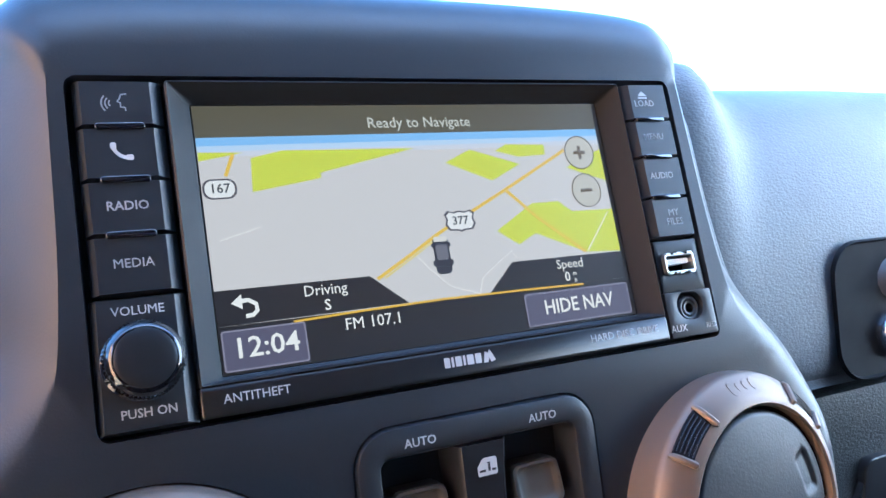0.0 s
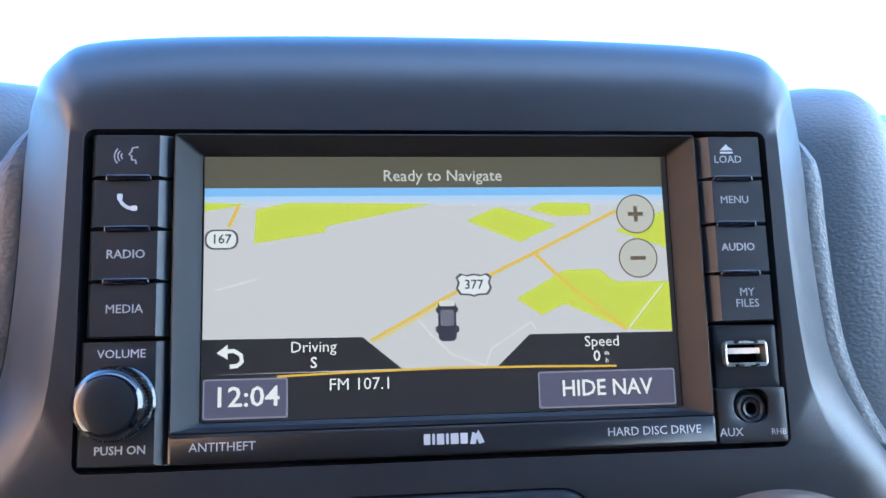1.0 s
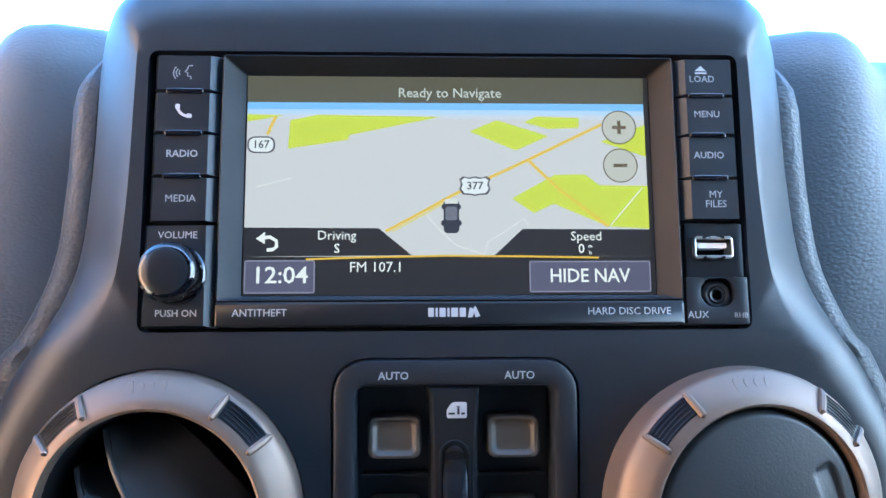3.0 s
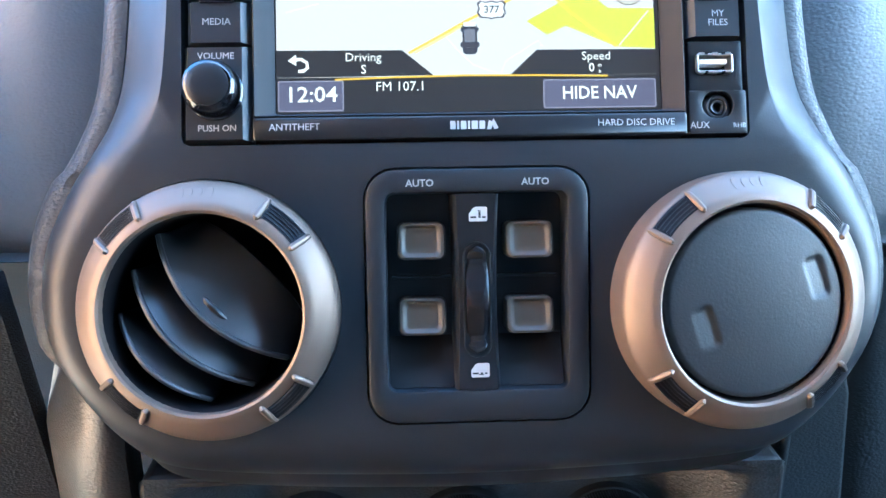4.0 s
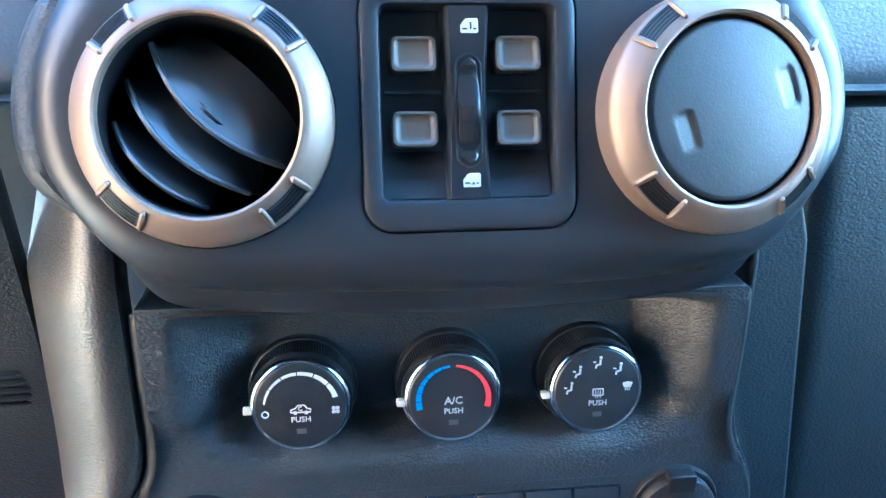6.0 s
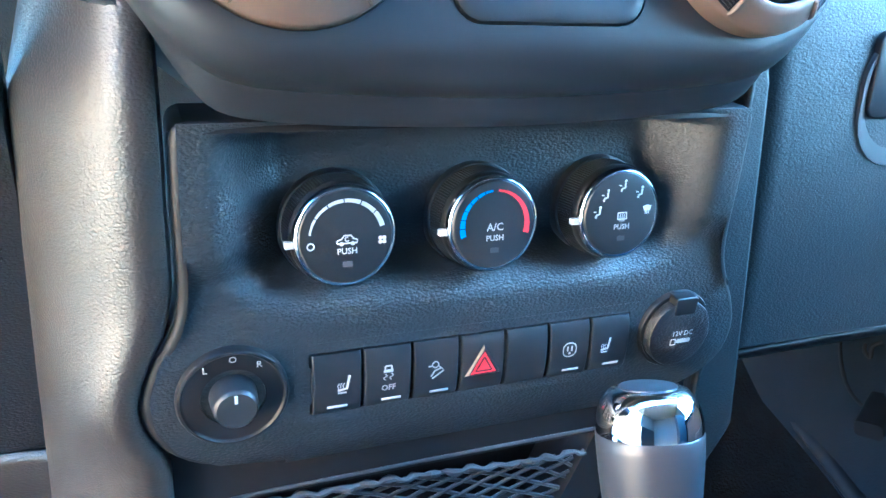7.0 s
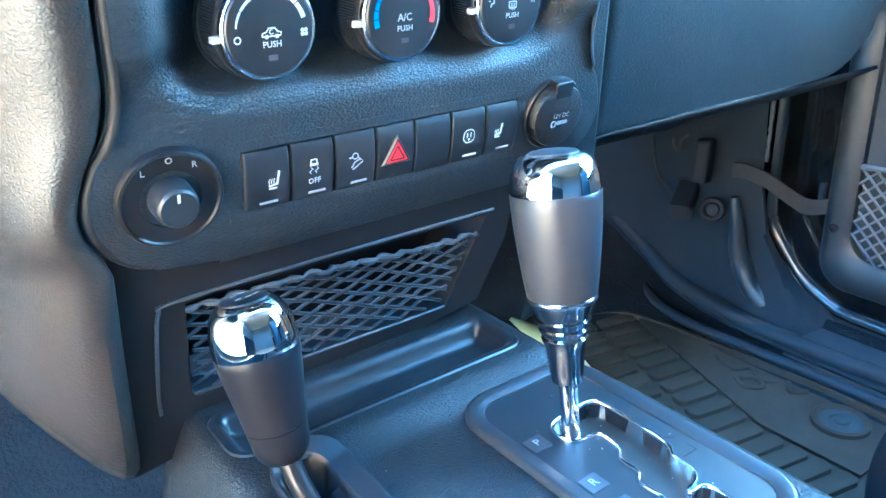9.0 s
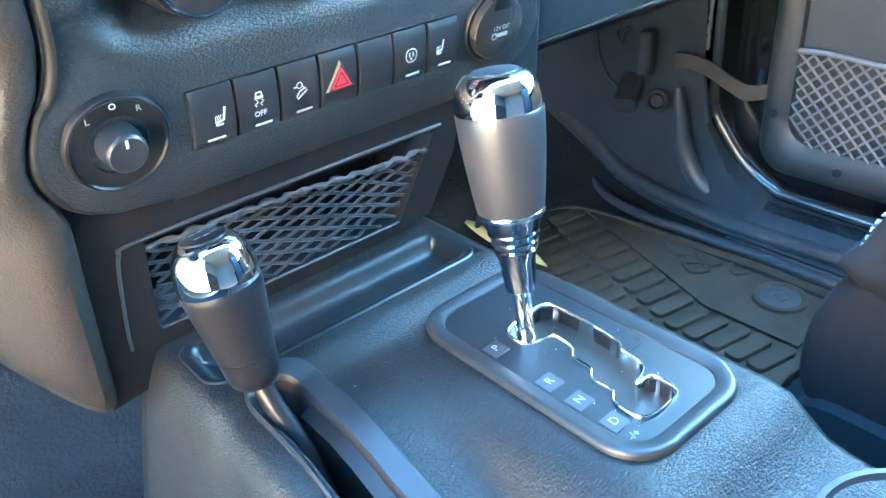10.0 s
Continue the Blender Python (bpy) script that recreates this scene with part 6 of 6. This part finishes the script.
    thick(structure("kick_carpet", bm, UNDERLAY, "dark carpet rising from the sill to the kick panel", "carpet"), 0.004)
    bm = bm_()
    loft(bm, [[(0.662, 0.236, z), (0.700, 0.236, z), (0.700, 0.62, z), (0.640, 0.62, z)] for z in (-0.15, 0.10, 0.45, 0.72)])
    structure("kick_panel_right", bm, BODY_PAINT, "black painted hinge pillar and kick panel", "kick panel")
    # sealer bead along the edge of the pillar
    rng = random.Random(8)
    bm = bm_()
    sweep(bm, [(0.661 + rng.uniform(-0.001, 0.001), 0.235, 0.150 + 0.006 * k) for k in range(40)], [0.0018 + rng.uniform(0, 0.0016) for k in range(40)], 7)
    structure("trim_sealer", bm, SEALER, "lumpy pale sealer bead on the pillar edge", "sealer")
    # rolled trims along sill and pillar
    bm = bm_()
    sweep(bm, spline([(0.634, 0.256, 0.104), (0.636, 0.250, 0.070), (0.638, 0.242, 0.024), (0.640, 0.218, -0.016), (0.640, 0.182, -0.038), (0.638, 0.140, -0.047), (0.634, 0.10, -0.053)], 6), [0.004 + 0.011 * math.sin(math.pi * min(1, (k + 2) / 24) / 2) * (1 if k < 24 else max(0.25, 1 - (k - 24) / 13)) for k in range(37)], 14)
    structure("trim_pillar", bm, SILL, "rolled grey plastic trim at the foot of the pillar", "trim")
    bm = bm_()
    sweep(bm, spline([(0.640, 0.50, 0.044), (0.630, 0.44, 0.024), (0.624, 0.387, 0.001), (0.613, 0.324, -0.027), (0.608, 0.259, -0.040), (0.606, 0.196, -0.046), (0.605, 0.14, -0.047), (0.606, 0.06, -0.047), (0.608, -0.02, -0.046), (0.608, -0.6, -0.046)], 6), 0.0115, 14)
    structure("trim_sill", bm, TRIM, "rolled grey edge of the door sill trim", "trim")
    bm = bm_()
    sweep(bm, spline([(0.640, 0.465, -0.020), (0.622, 0.400, -0.045), (0.586, 0.332, -0.057), (0.573, 0.262, -0.061), (0.577, 0.175, -0.063), (0.582, 0.10, -0.064), (0.583, 0.0, -0.064), (0.583, -0.5, -0.064)], 6), 0.0068, 10)
    structure("trim_carpet", bm, TRIM, "grey piping where carpet meets the sill", "trim")
    bm = bm_()
    sweep(bm, spline([(0.676, 0.230, 0.70), (0.676, 0.230, 0.30), (0.676, 0.2285, 0.14), (0.676, 0.226, 0.075), (0.676, 0.201, 0.036), (0.676, 0.170, 0.004), (0.676, 0.131, -0.017), (0.676, 0.09, -0.023), (0.676, -0.1, -0.024), (0.676, -0.9, -0.024)], 6), 0.0088, 12)
    structure("trim_weatherstrip", bm, SEAL, "glossy black rubber weatherstrip round the door opening", "weatherstrip")


TRIM = material("dull_rolled_trim", (0.030, 0.032, 0.036), 0.60, grain=0.0014, bump=0.3, spec=0.3)
SEAL = material("satin_black_rubber", (0.024, 0.026, 0.029), 0.24, coat=0.3)
SEALER = material("pale_sealer", (0.10, 0.105, 0.11), 0.6, grain=0.002, bump=0.5)
SILL = material("satin_sill_plastic", (0.034, 0.038, 0.044), 0.40, grain=0.0012, bump=0.15)
cabin()


def passenger_door():
    t = thing("door_1", "black painted door with a netted pocket, closed", "car door", kind="structure")
    bm = bm_()
    pts = rrect(-0.375, 0.215, 1.17, 0.52, 0.13, 8)
    loft(bm, [[(x, y, z) for y, z in pts] for x in (0.730, 0.690)] + [[(0.686, y, z) for y, z in inset(pts, 0.006)]])
    part("panel", bm, BODY_PAINT, t, "gloss black painted inner door skin")
    # moulded pocket frame
    o = rrect(-0.22, 0.205, 0.755, 0.400, 0.040, 8)
    i = rrect(-0.214, 0.206, 0.672, 0.308, 0.030, 8)
    bm = bm_()
    loft(bm, [[(0.688, y, z) for y, z in o], [(0.676, y, z) for y, z in inset(o, 0.001)], [(0.669, y, z) for y, z in inset(o, 0.006)], [(0.666, y, z) for y, z in inset(o, 0.016)], [(0.670, y, z) for y, z in inset(i, -0.006)], [(0.674, y, z) for y, z in i], [(0.688, y, z) for y, z in i]], (False, False))
    part("pocket_frame", bm, POCKET, t, "moulded dark grey pocket frame")
    bm = bm_()
    loft(bm, [[(0.686, y, z) for y, z in i], [(0.684, y, z) for y, z in i]])
    part("pocket_back", bm, DOOR_BACK, t)
    net = bm_()
    # door net: strands in two directions
    for d in (1, -1):
        for k in range(-18, 60):
            c = -0.56 + 0.0170 * k
            pts2 = [(c + d * (z - 0.050) / 0.95, z) for z in [0.050 + 0.114 * j / 24 for j in range(25)]]
            pts2 = [p for p in pts2 if -0.25 < p[0] < 0.122 and (p[0] < 0.098 or p[1] > 0.05 + (p[0] - 0.098))]
            if len(pts2) > 2:
                sweep(net, [(0.6745 - 0.001 * d, y, z) for y, z in pts2], 0.0017, 5)
    tagged(part("net", net, NET_CORD, t, "grey elastic pocket net"), kind="stuff")
    bm = bm_()
    sweep(bm, [(0.6735, 0.121 - 0.03 * k, 0.166 + 0.002 * math.sin(k * 1.4)) for k in range(13)], 0.0065, 8, 0.5)
    part("net_hem", bm, NET_CORD, t)
    for y, z in ((0.140, 0.086), (0.050, 0.030), (-0.08, 0.028)):
        bm = bm_()
        m = pose(0.6665, y, z, 0, -90, 0)
        loft(bm, [[tuple(m @ Vector((a * k, b * k, w))) for a, b in circle(0, 0, 0.006, 20)] for k, w in ((1, -0.002), (1, 0.001), (0.8, 0.002), (0.4, 0.002), (0.3, 0.0005), (0.05, 0.0005))])
        part("screw", bm, STEEL_DARK, t)
    return t


# bluish haze over the door is painted into this lining's colour
DOOR_BACK = material("hazed_pocket_lining", (0.026, 0.031, 0.037), 0.6)
NET_CORD = material("pale_grey_net_cord", (0.125, 0.132, 0.148), 0.7, grain=0.0008, bump=0.6)
# the pocket frame's colour takes the same painted haze
POCKET = material("hazed_pocket_plastic", (0.018, 0.021, 0.025), 0.45, grain=0.0012, bump=0.3)
passenger_door()


def door_strap():
    t = thing("door_check_strap", "grey webbing door check strap between pillar and door", "strap")
    path = spline([(0.618, 0.252, 0.144), (0.626, 0.236, 0.143), (0.636, 0.213, 0.134), (0.645, 0.190, 0.119), (0.655, 0.170, 0.108), (0.666, 0.150, 0.111)], 5)
    bm = bm_()
    loft(bm, [[(x - 0.002, y, z - 0.009), (x + 0.002, y, z - 0.009), (x + 0.002, y, z + 0.010), (x - 0.002, y, z + 0.010)] for x, y, z in path])
    part("webbing", bm, WEBBING, t)
    bm = bm_()
    loft(bm, [[tuple(Vector((0.666, 0.158, 0.130)) + Vector((0, a, b))) for a, b in rrect(0, 0, 0.006, 0.022, 0.0025)], [tuple(Vector((0.660, 0.158, 0.130)) + Vector((0, a, b))) for a, b in rrect(0, 0, 0.006, 0.022, 0.0025)]])
    part("buckle", bm, STEEL, t, "bright hook")
    return t


door_strap()


PLUG = material("dull_grey_connector", (0.022, 0.022, 0.023), 0.7, spec=0.3)


def wiring():
    t = thing("wiring_connector", "black wiring connector and cables on the kick panel", "connector", pose(0, 0, 0.042))
    for m, w, h, d in ((pose(0.612, 0.292, 0.108, 0, 6, 12), 0.020, 0.056, 0.024), (pose(0.606, 0.312, 0.052, 0, 70, 25), 0.030, 0.060, 0.022)):
        bm = bm_()
        slab(bm, rrect(0, 0, d, w, 0.006), -h / 2, h / 2, 0.005)
        bmesh.ops.transform(bm, matrix=m, verts=bm.verts)
        part("plug", bm, PLUG, t)
    bm = bm_()
    lathe(bm, [(0.010, -0.016), (0.015, -0.012), (0.0165, 0.0), (0.0145, 0.003), (0.0115, 0.002), (0.0095, -0.003), (0.0085, -0.003), (0.007, 0.0), (0.001, 0.0)], 32)
    bmesh.ops.transform(bm, matrix=pose(0.612, 0.272, 0.046, 0, -80, 20), verts=bm.verts)
    part("grommet", bm, PLUG, t)
    for pts in ([(0.612, 0.375, 0.125), (0.606, 0.365, 0.095), (0.602, 0.348, 0.070), (0.604, 0.330, 0.056)], [(0.618, 0.345, 0.125), (0.612, 0.340, 0.118), (0.616, 0.335, 0.112), (0.612, 0.330, 0.128), (0.618, 0.322, 0.134)]):
        bm = bm_()
        sweep(bm, spline(pts, 5), 0.0024, 8)
        part("cable", bm, WEBBING, t)
    return t


wiring()


def floor_mat():
    t = thing("floor_mat", "worn brown-black rubber floor mat with raised tread blocks", "floor mat")
    z0 = FLOOR_Z + 0.003
    o = spline([(0.24, -0.04), (0.33, -0.055), (0.40, -0.050), (0.50, -0.055), (0.565, -0.045), (0.575, 0.04), (0.574, 0.11), (0.568, 0.20), (0.560, 0.30), (0.535, 0.36), (0.44, 0.39), (0.30, 0.40), (0.20, 0.38), (0.18, 0.2)], 5, True)
    bm = bm_()
    loft(bm, [at_z(o, z0), at_z(o, z0 + 0.009), at_z(inset(o, 0.003), z0 + 0.011), at_z(inset(o, 0.008), z0 + 0.011), at_z(inset(o, 0.011), z0 + 0.0025)])
    part("base", bm, RUBBER, t)
    # one tread block, repeated in rows that bend outwards ahead
    block = slab(bm_(), rrect(0, 0, 0.0565, 0.0216, 0.0075, 4), -0.005, 0.0024, 0.0016, 2)
    data = None
    rng = random.Random(3)
    edge = lambda y: 0.456 + 0.36 * max(0, y - 0.08)
    for j in range(15):
        y = -0.020 + 0.0258 * j
        for i in range(5):
            x = edge(y) - 0.033 - 0.0605 * i
            yy = y + (0.0129 if i % 2 else 0.0)
            if x < 0.21 or yy > 0.355:
                continue
            if data is None:
                ob = part("tread_block", block, RUBBER, t)
                data = ob.data
            else:
                ob = new("tread_block", data)
                ob.parent = t
            ob.matrix_local = pose(x, yy, z0 + 0.006, 0, 0, -11 + rng.uniform(-1.5, 1.5))
    # plain raised band beside the blocks
    bm = bm_()
    ys2 = [-0.030, 0.0, 0.03, 0.08, 0.13, 0.18, 0.23, 0.28, 0.32]
    band = [(edge(y) + 0.001, y) for y in ys2] + [(0.552 - 0.10 * max(0, y - 0.28), y) for y in reversed(ys2)]
    slab(bm, band, z0 + 0.001, z0 + 0.0080, 0.0016, 2)
    part("raised_band", bm, RUBBER, t)
    # worn raised mark, as plain strokes
    for pts in ([(0.540, 0.195), (0.528, 0.165), (0.545, 0.150), (0.530, 0.128), (0.545, 0.115)], [(0.515, 0.150), (0.505, 0.132), (0.520, 0.118), (0.530, 0.135), (0.515, 0.150)], [(0.552, 0.105), (0.535, 0.092), (0.550, 0.080)]):
        bm = bm_()
        sweep(bm, [(x, y, z0 + 0.0088) for x, y in spline(pts, 5)], 0.0032, 8)
        part("raised_mark", bm, RUBBER, t)
    bm = bm_()
    lathe(bm, [(0.030, 0.004), (0.030, 0.009), (0.027, 0.0105), (0.024, 0.009), (0.0225, 0.007)], 48, cap=(False, False))
    e = part("eyelet_rim", bm, RUBBER, t)
    e.matrix_local = pose(0.522, 0.026, z0 + 0.004)
    bm = bm_()
    lathe(bm, [(0.0225, 0.004), (0.0225, 0.0070), (0.020, 0.0080), (0.012, 0.0080), (0.0105, 0.0065), (0.008, 0.0065), (0.007, 0.0085), (0.0005, 0.0087)], 48)
    f = part("fastener", bm, FASTENER, t, "grey plastic mat fastener")
    f.matrix_local = pose(0.522, 0.026, z0 + 0.004)
    return t


FASTENER = material("grey_fastener", (0.050, 0.046, 0.041), 0.6)
floor_mat()


def dry_leaf():
    bm = bm_()
    rows = []
    for i in range(9):
        f = i / 8
        w = 0.017 * math.sin(math.pi * min(1, f * 0.9 + 0.08))
        rows.append([(f * 0.145, -w, 0.004 * math.sin(3 * f)), (f * 0.145, 0.0, 0.002 + 0.004 * math.sin(3 * f)), (f * 0.145, w, 0.004 * math.sin(3 * f))])
    sheet(bm, rows)
    ob = part("dry_leaf", bm, LEAF_MAT)
    tagged(ob, "curled dry yellow leaf on the floor mat", "leaf")
    thick(ob, 0.0006)
    ob.matrix_world = pose(0.386, 0.408, FLOOR_Z + 0.030, 0, 6, -88)


dry_leaf()


def passenger_seat():
    t = thing("passenger_seat", "black cloth passenger seat with pale stitched seams", "car seat", pose(0, 0.014, 0.002))
    bm = bm_()
    loops = []
    prof = [(-0.112, -0.030), (-0.098, -0.005), (-0.096, 0.035), (-0.104, 0.075), (-0.122, 0.104), (-0.150, 0.118), (-0.20, 0.122), (-0.30, 0.125), (-0.55, 0.118), (-0.60, 0.09), (-0.60, -0.02), (-0.30, -0.05), (-0.15, -0.050)]
    sm = spline(prof, 4, True)
    for x, k in ((0.326, 0.060), (0.328, 0.036), (0.334, 0.016), (0.344, 0.005), (0.360, 0.0), (0.40, 0.0), (0.45, 0.0), (0.60, 0.0), (0.62, 0.02), (0.63, 0.05)):
        cy, cz = -0.33, 0.04
        loops.append([(x, cy + (y - cy) * (1 - k * 0.8), cz + (z - cz) * (1 - k * 2.2)) for y, z in sm])
    loft(bm, loops)
    part("cushion", bm, SEAT, t, "black cloth cushion")
    # raised side bolster with stitched seams
    bm = bm_()
    bol = spline([(-0.132, 0.108), (-0.138, 0.140), (-0.150, 0.168), (-0.18, 0.185), (-0.30, 0.19), (-0.55, 0.19), (-0.58, 0.10), (-0.30, 0.09)], 4, True)
    loft(bm, [[(x, -0.35 + (y + 0.35) * k, 0.13 + (z - 0.13) * k) for y, z in bol] for x, k in ((0.318, 0.93), (0.323, 0.98), (0.335, 1.04), (0.385, 1.04), (0.400, 0.97), (0.408, 0.90))])
    part("bolster", bm, SEAT, t, "black cloth side bolster")
    for dx in (0.337, 0.352):
        bm = bm_()
        path = [(-0.35 + (y + 0.35) * 1.045, 0.13 + (z - 0.13) * 1.045) for y, z in spline([(-0.133, 0.112), (-0.138, 0.140), (-0.150, 0.168), (-0.18, 0.185), (-0.30, 0.19)], 8)]
        for a, b in list(zip(path, path[1:]))[::2]:
            sweep(bm, [(dx, a[0] + 0.001, a[1] + 0.0006), (dx, b[0] + 0.001, b[1] + 0.0006)], 0.0010, 5)
        part("seam_stitch", bm, THREAD, t, "pale contrast stitching")
    bm = bm_()
    for i in range(30):
        sweep(bm, [(0.342 + 0.006 * i, -0.1275, 0.1085), (0.3455 + 0.006 * i, -0.1275, 0.1085)], 0.0010, 5)
    part("seam_stitch", bm, THREAD, t, "pale contrast stitching")
    bm = bm_()
    loft(bm, [[(x, y, z) for y, z in rrect(-0.36, -0.070, 0.53, 0.12, 0.045, 5)] for x in (0.312, 0.328)])
    part("side_shield", bm, SILL, t, "grey plastic side shield")
    bm = bm_()
    loft(bm, [[(x, y, z) for y, z in rrect(-0.68, 0.36, 0.14, 0.66, 0.06, 5)] for x in (0.34, 0.62)])
    part("backrest", bm, SEAT, t)
    return t


passenger_seat()


# ---- shell of the cabin and the outside ----
def shell():
    def box(name, x0, x1, y0, y1, z0, z1, mat, label, category):
        bm = bm_()
        loft(bm, [at_z([(x0, y0), (x1, y0), (x1, y1), (x0, y1)], z) for z in (z0, z1)])
        structure(name, bm, mat, label, category)

    box("ceiling", -0.84, 0.84, -1.70, -0.26, 1.20, 1.24, LINING, "grey lined hard top roof behind the open front roof", "roof")
    box("windscreen_header", -0.84, 0.84, 0.05, 0.14, 1.19, 1.24, LINING, "dark header rail over the windscreen", "header rail")
    box("wall_left", -0.80, -0.76, -1.70, -0.66, -0.20, 0.56, BODY_PAINT, "black rear body side behind the open driver's door", "body side")
    box("sill_left", -0.78, -0.72, -0.66, 0.60, -0.20, 0.08, SILL, "satin black lower body side under the open driver's door", "door sill")
    box("cowl", -0.80, 0.80, 0.355, 0.66, 0.700, 0.728, LINING, "dark cowl shelf below the windscreen", "cowl")
    # unseen rear wall and quarters are added without windows to block light
    box("wall_back", -0.84, 0.84, -1.74, -1.70, -0.20, 1.24, LINING, "dark unseen rear wall, closed to keep light out of the cabin", "rear wall")
    box("quarter_left", -0.84, -0.80, -1.70, -0.70, 0.56, 1.22, LINING, "dark unseen rear quarter, closed to keep light out of the cabin", "quarter panel")
    box("quarter_right", 0.80, 0.84, -1.70, -0.70, 0.47, 1.22, LINING, "dark unseen rear quarter, closed to keep light out of the cabin", "quarter panel")
    # an unseen wall, added askew in the sun to reflect warm light inside
    bm = bm_()
    ends = [(-2.80, 0.01), (-7.0, -7.0), (-7.21, -6.87), (-3.01, 0.14)]
    loft(bm, [at_z(ends, -0.76), at_z(ends, 2.9)])
    structure("wall_bounce_warm", bm, WALL, "plain unseen tan wall added to reflect warm light into the cabin", "wall")
    # another unseen wall, added as a white reflector for rings and right flanks
    bm = bm_()
    ends = [(2.3, 0.85), (2.46, 0.99), (5.96, -3.01), (5.8, -3.15)]
    loft(bm, [at_z(ends, -0.76), at_z(ends, 2.6)])
    structure("wall_bounce_white", bm, PALE_WALL, "plain unseen white wall added to reflect light from the passenger side", "wall")
    box("wall_right", 0.735, 0.76, -1.70, 0.60, -0.20, 0.47, BODY_PAINT, "black painted outer door skin", "door")
    for x0, x1 in ((-0.84, -0.77), (0.77, 0.84)):
        n = "left" if x0 < 0 else "right"
        bm = bm_()
        loft(bm, [[(x0, 0.30, 0.56), (x1, 0.30, 0.56), (x1, 0.37, 0.56), (x0, 0.37, 0.56)], [(x0, 0.06, 1.22), (x1, 0.06, 1.22), (x1, 0.13, 1.22), (x0, 0.13, 1.22)]])
        structure("pillar_front_" + n, bm, LINING, "dark windscreen pillar", "pillar")
        box("pillar_middle_" + n, x0, x1, -0.72, -0.62, 0.56, 1.20, LINING, "dark roll bar pillar", "pillar")
        box("pillar_rear_" + n, x0, x1, -1.72, -1.62, 0.56, 1.20, LINING, "dark rear pillar", "pillar")
    bm = bm_()
    loft(bm, [at_z([(-300, -300), (300, -300), (300, 300), (-300, 300)], z) for z in (-0.85, -0.75)])
    structure("ground", bm, SAND, "pale sunlit sandy ground round the vehicle", "ground")


shell()


# ---- dust ----
def dust():
    rng = random.Random(11)
    bm = bm_()
    for x0, x1, y0, y1, z, n in ((0.008, 0.095, -0.150, 0.010, PLATE_Z + 0.0010, 34), (-0.115, 0.055, 0.055, 0.085, 0.1640, 26), (-0.060, -0.048, -0.015, 0.0, 0.1712, 1)):
        for i in range(n):
            x, y, r = rng.uniform(x0, x1), rng.uniform(y0, y1), rng.uniform(0.00012, 0.00032)
            loft(bm, [at_z([(x + r * math.cos(k * 1.26 + i), y + r * rng.uniform(0.6, 1.4) * math.sin(k * 1.26 + i)) for k in range(5)], z + h) for h in (0.0, 0.00015)])
    ob = part("dust", bm, IVORY)
    tagged(ob, "pale dust specks on the console plate and tray", "dust", kind="stuff")


dust()
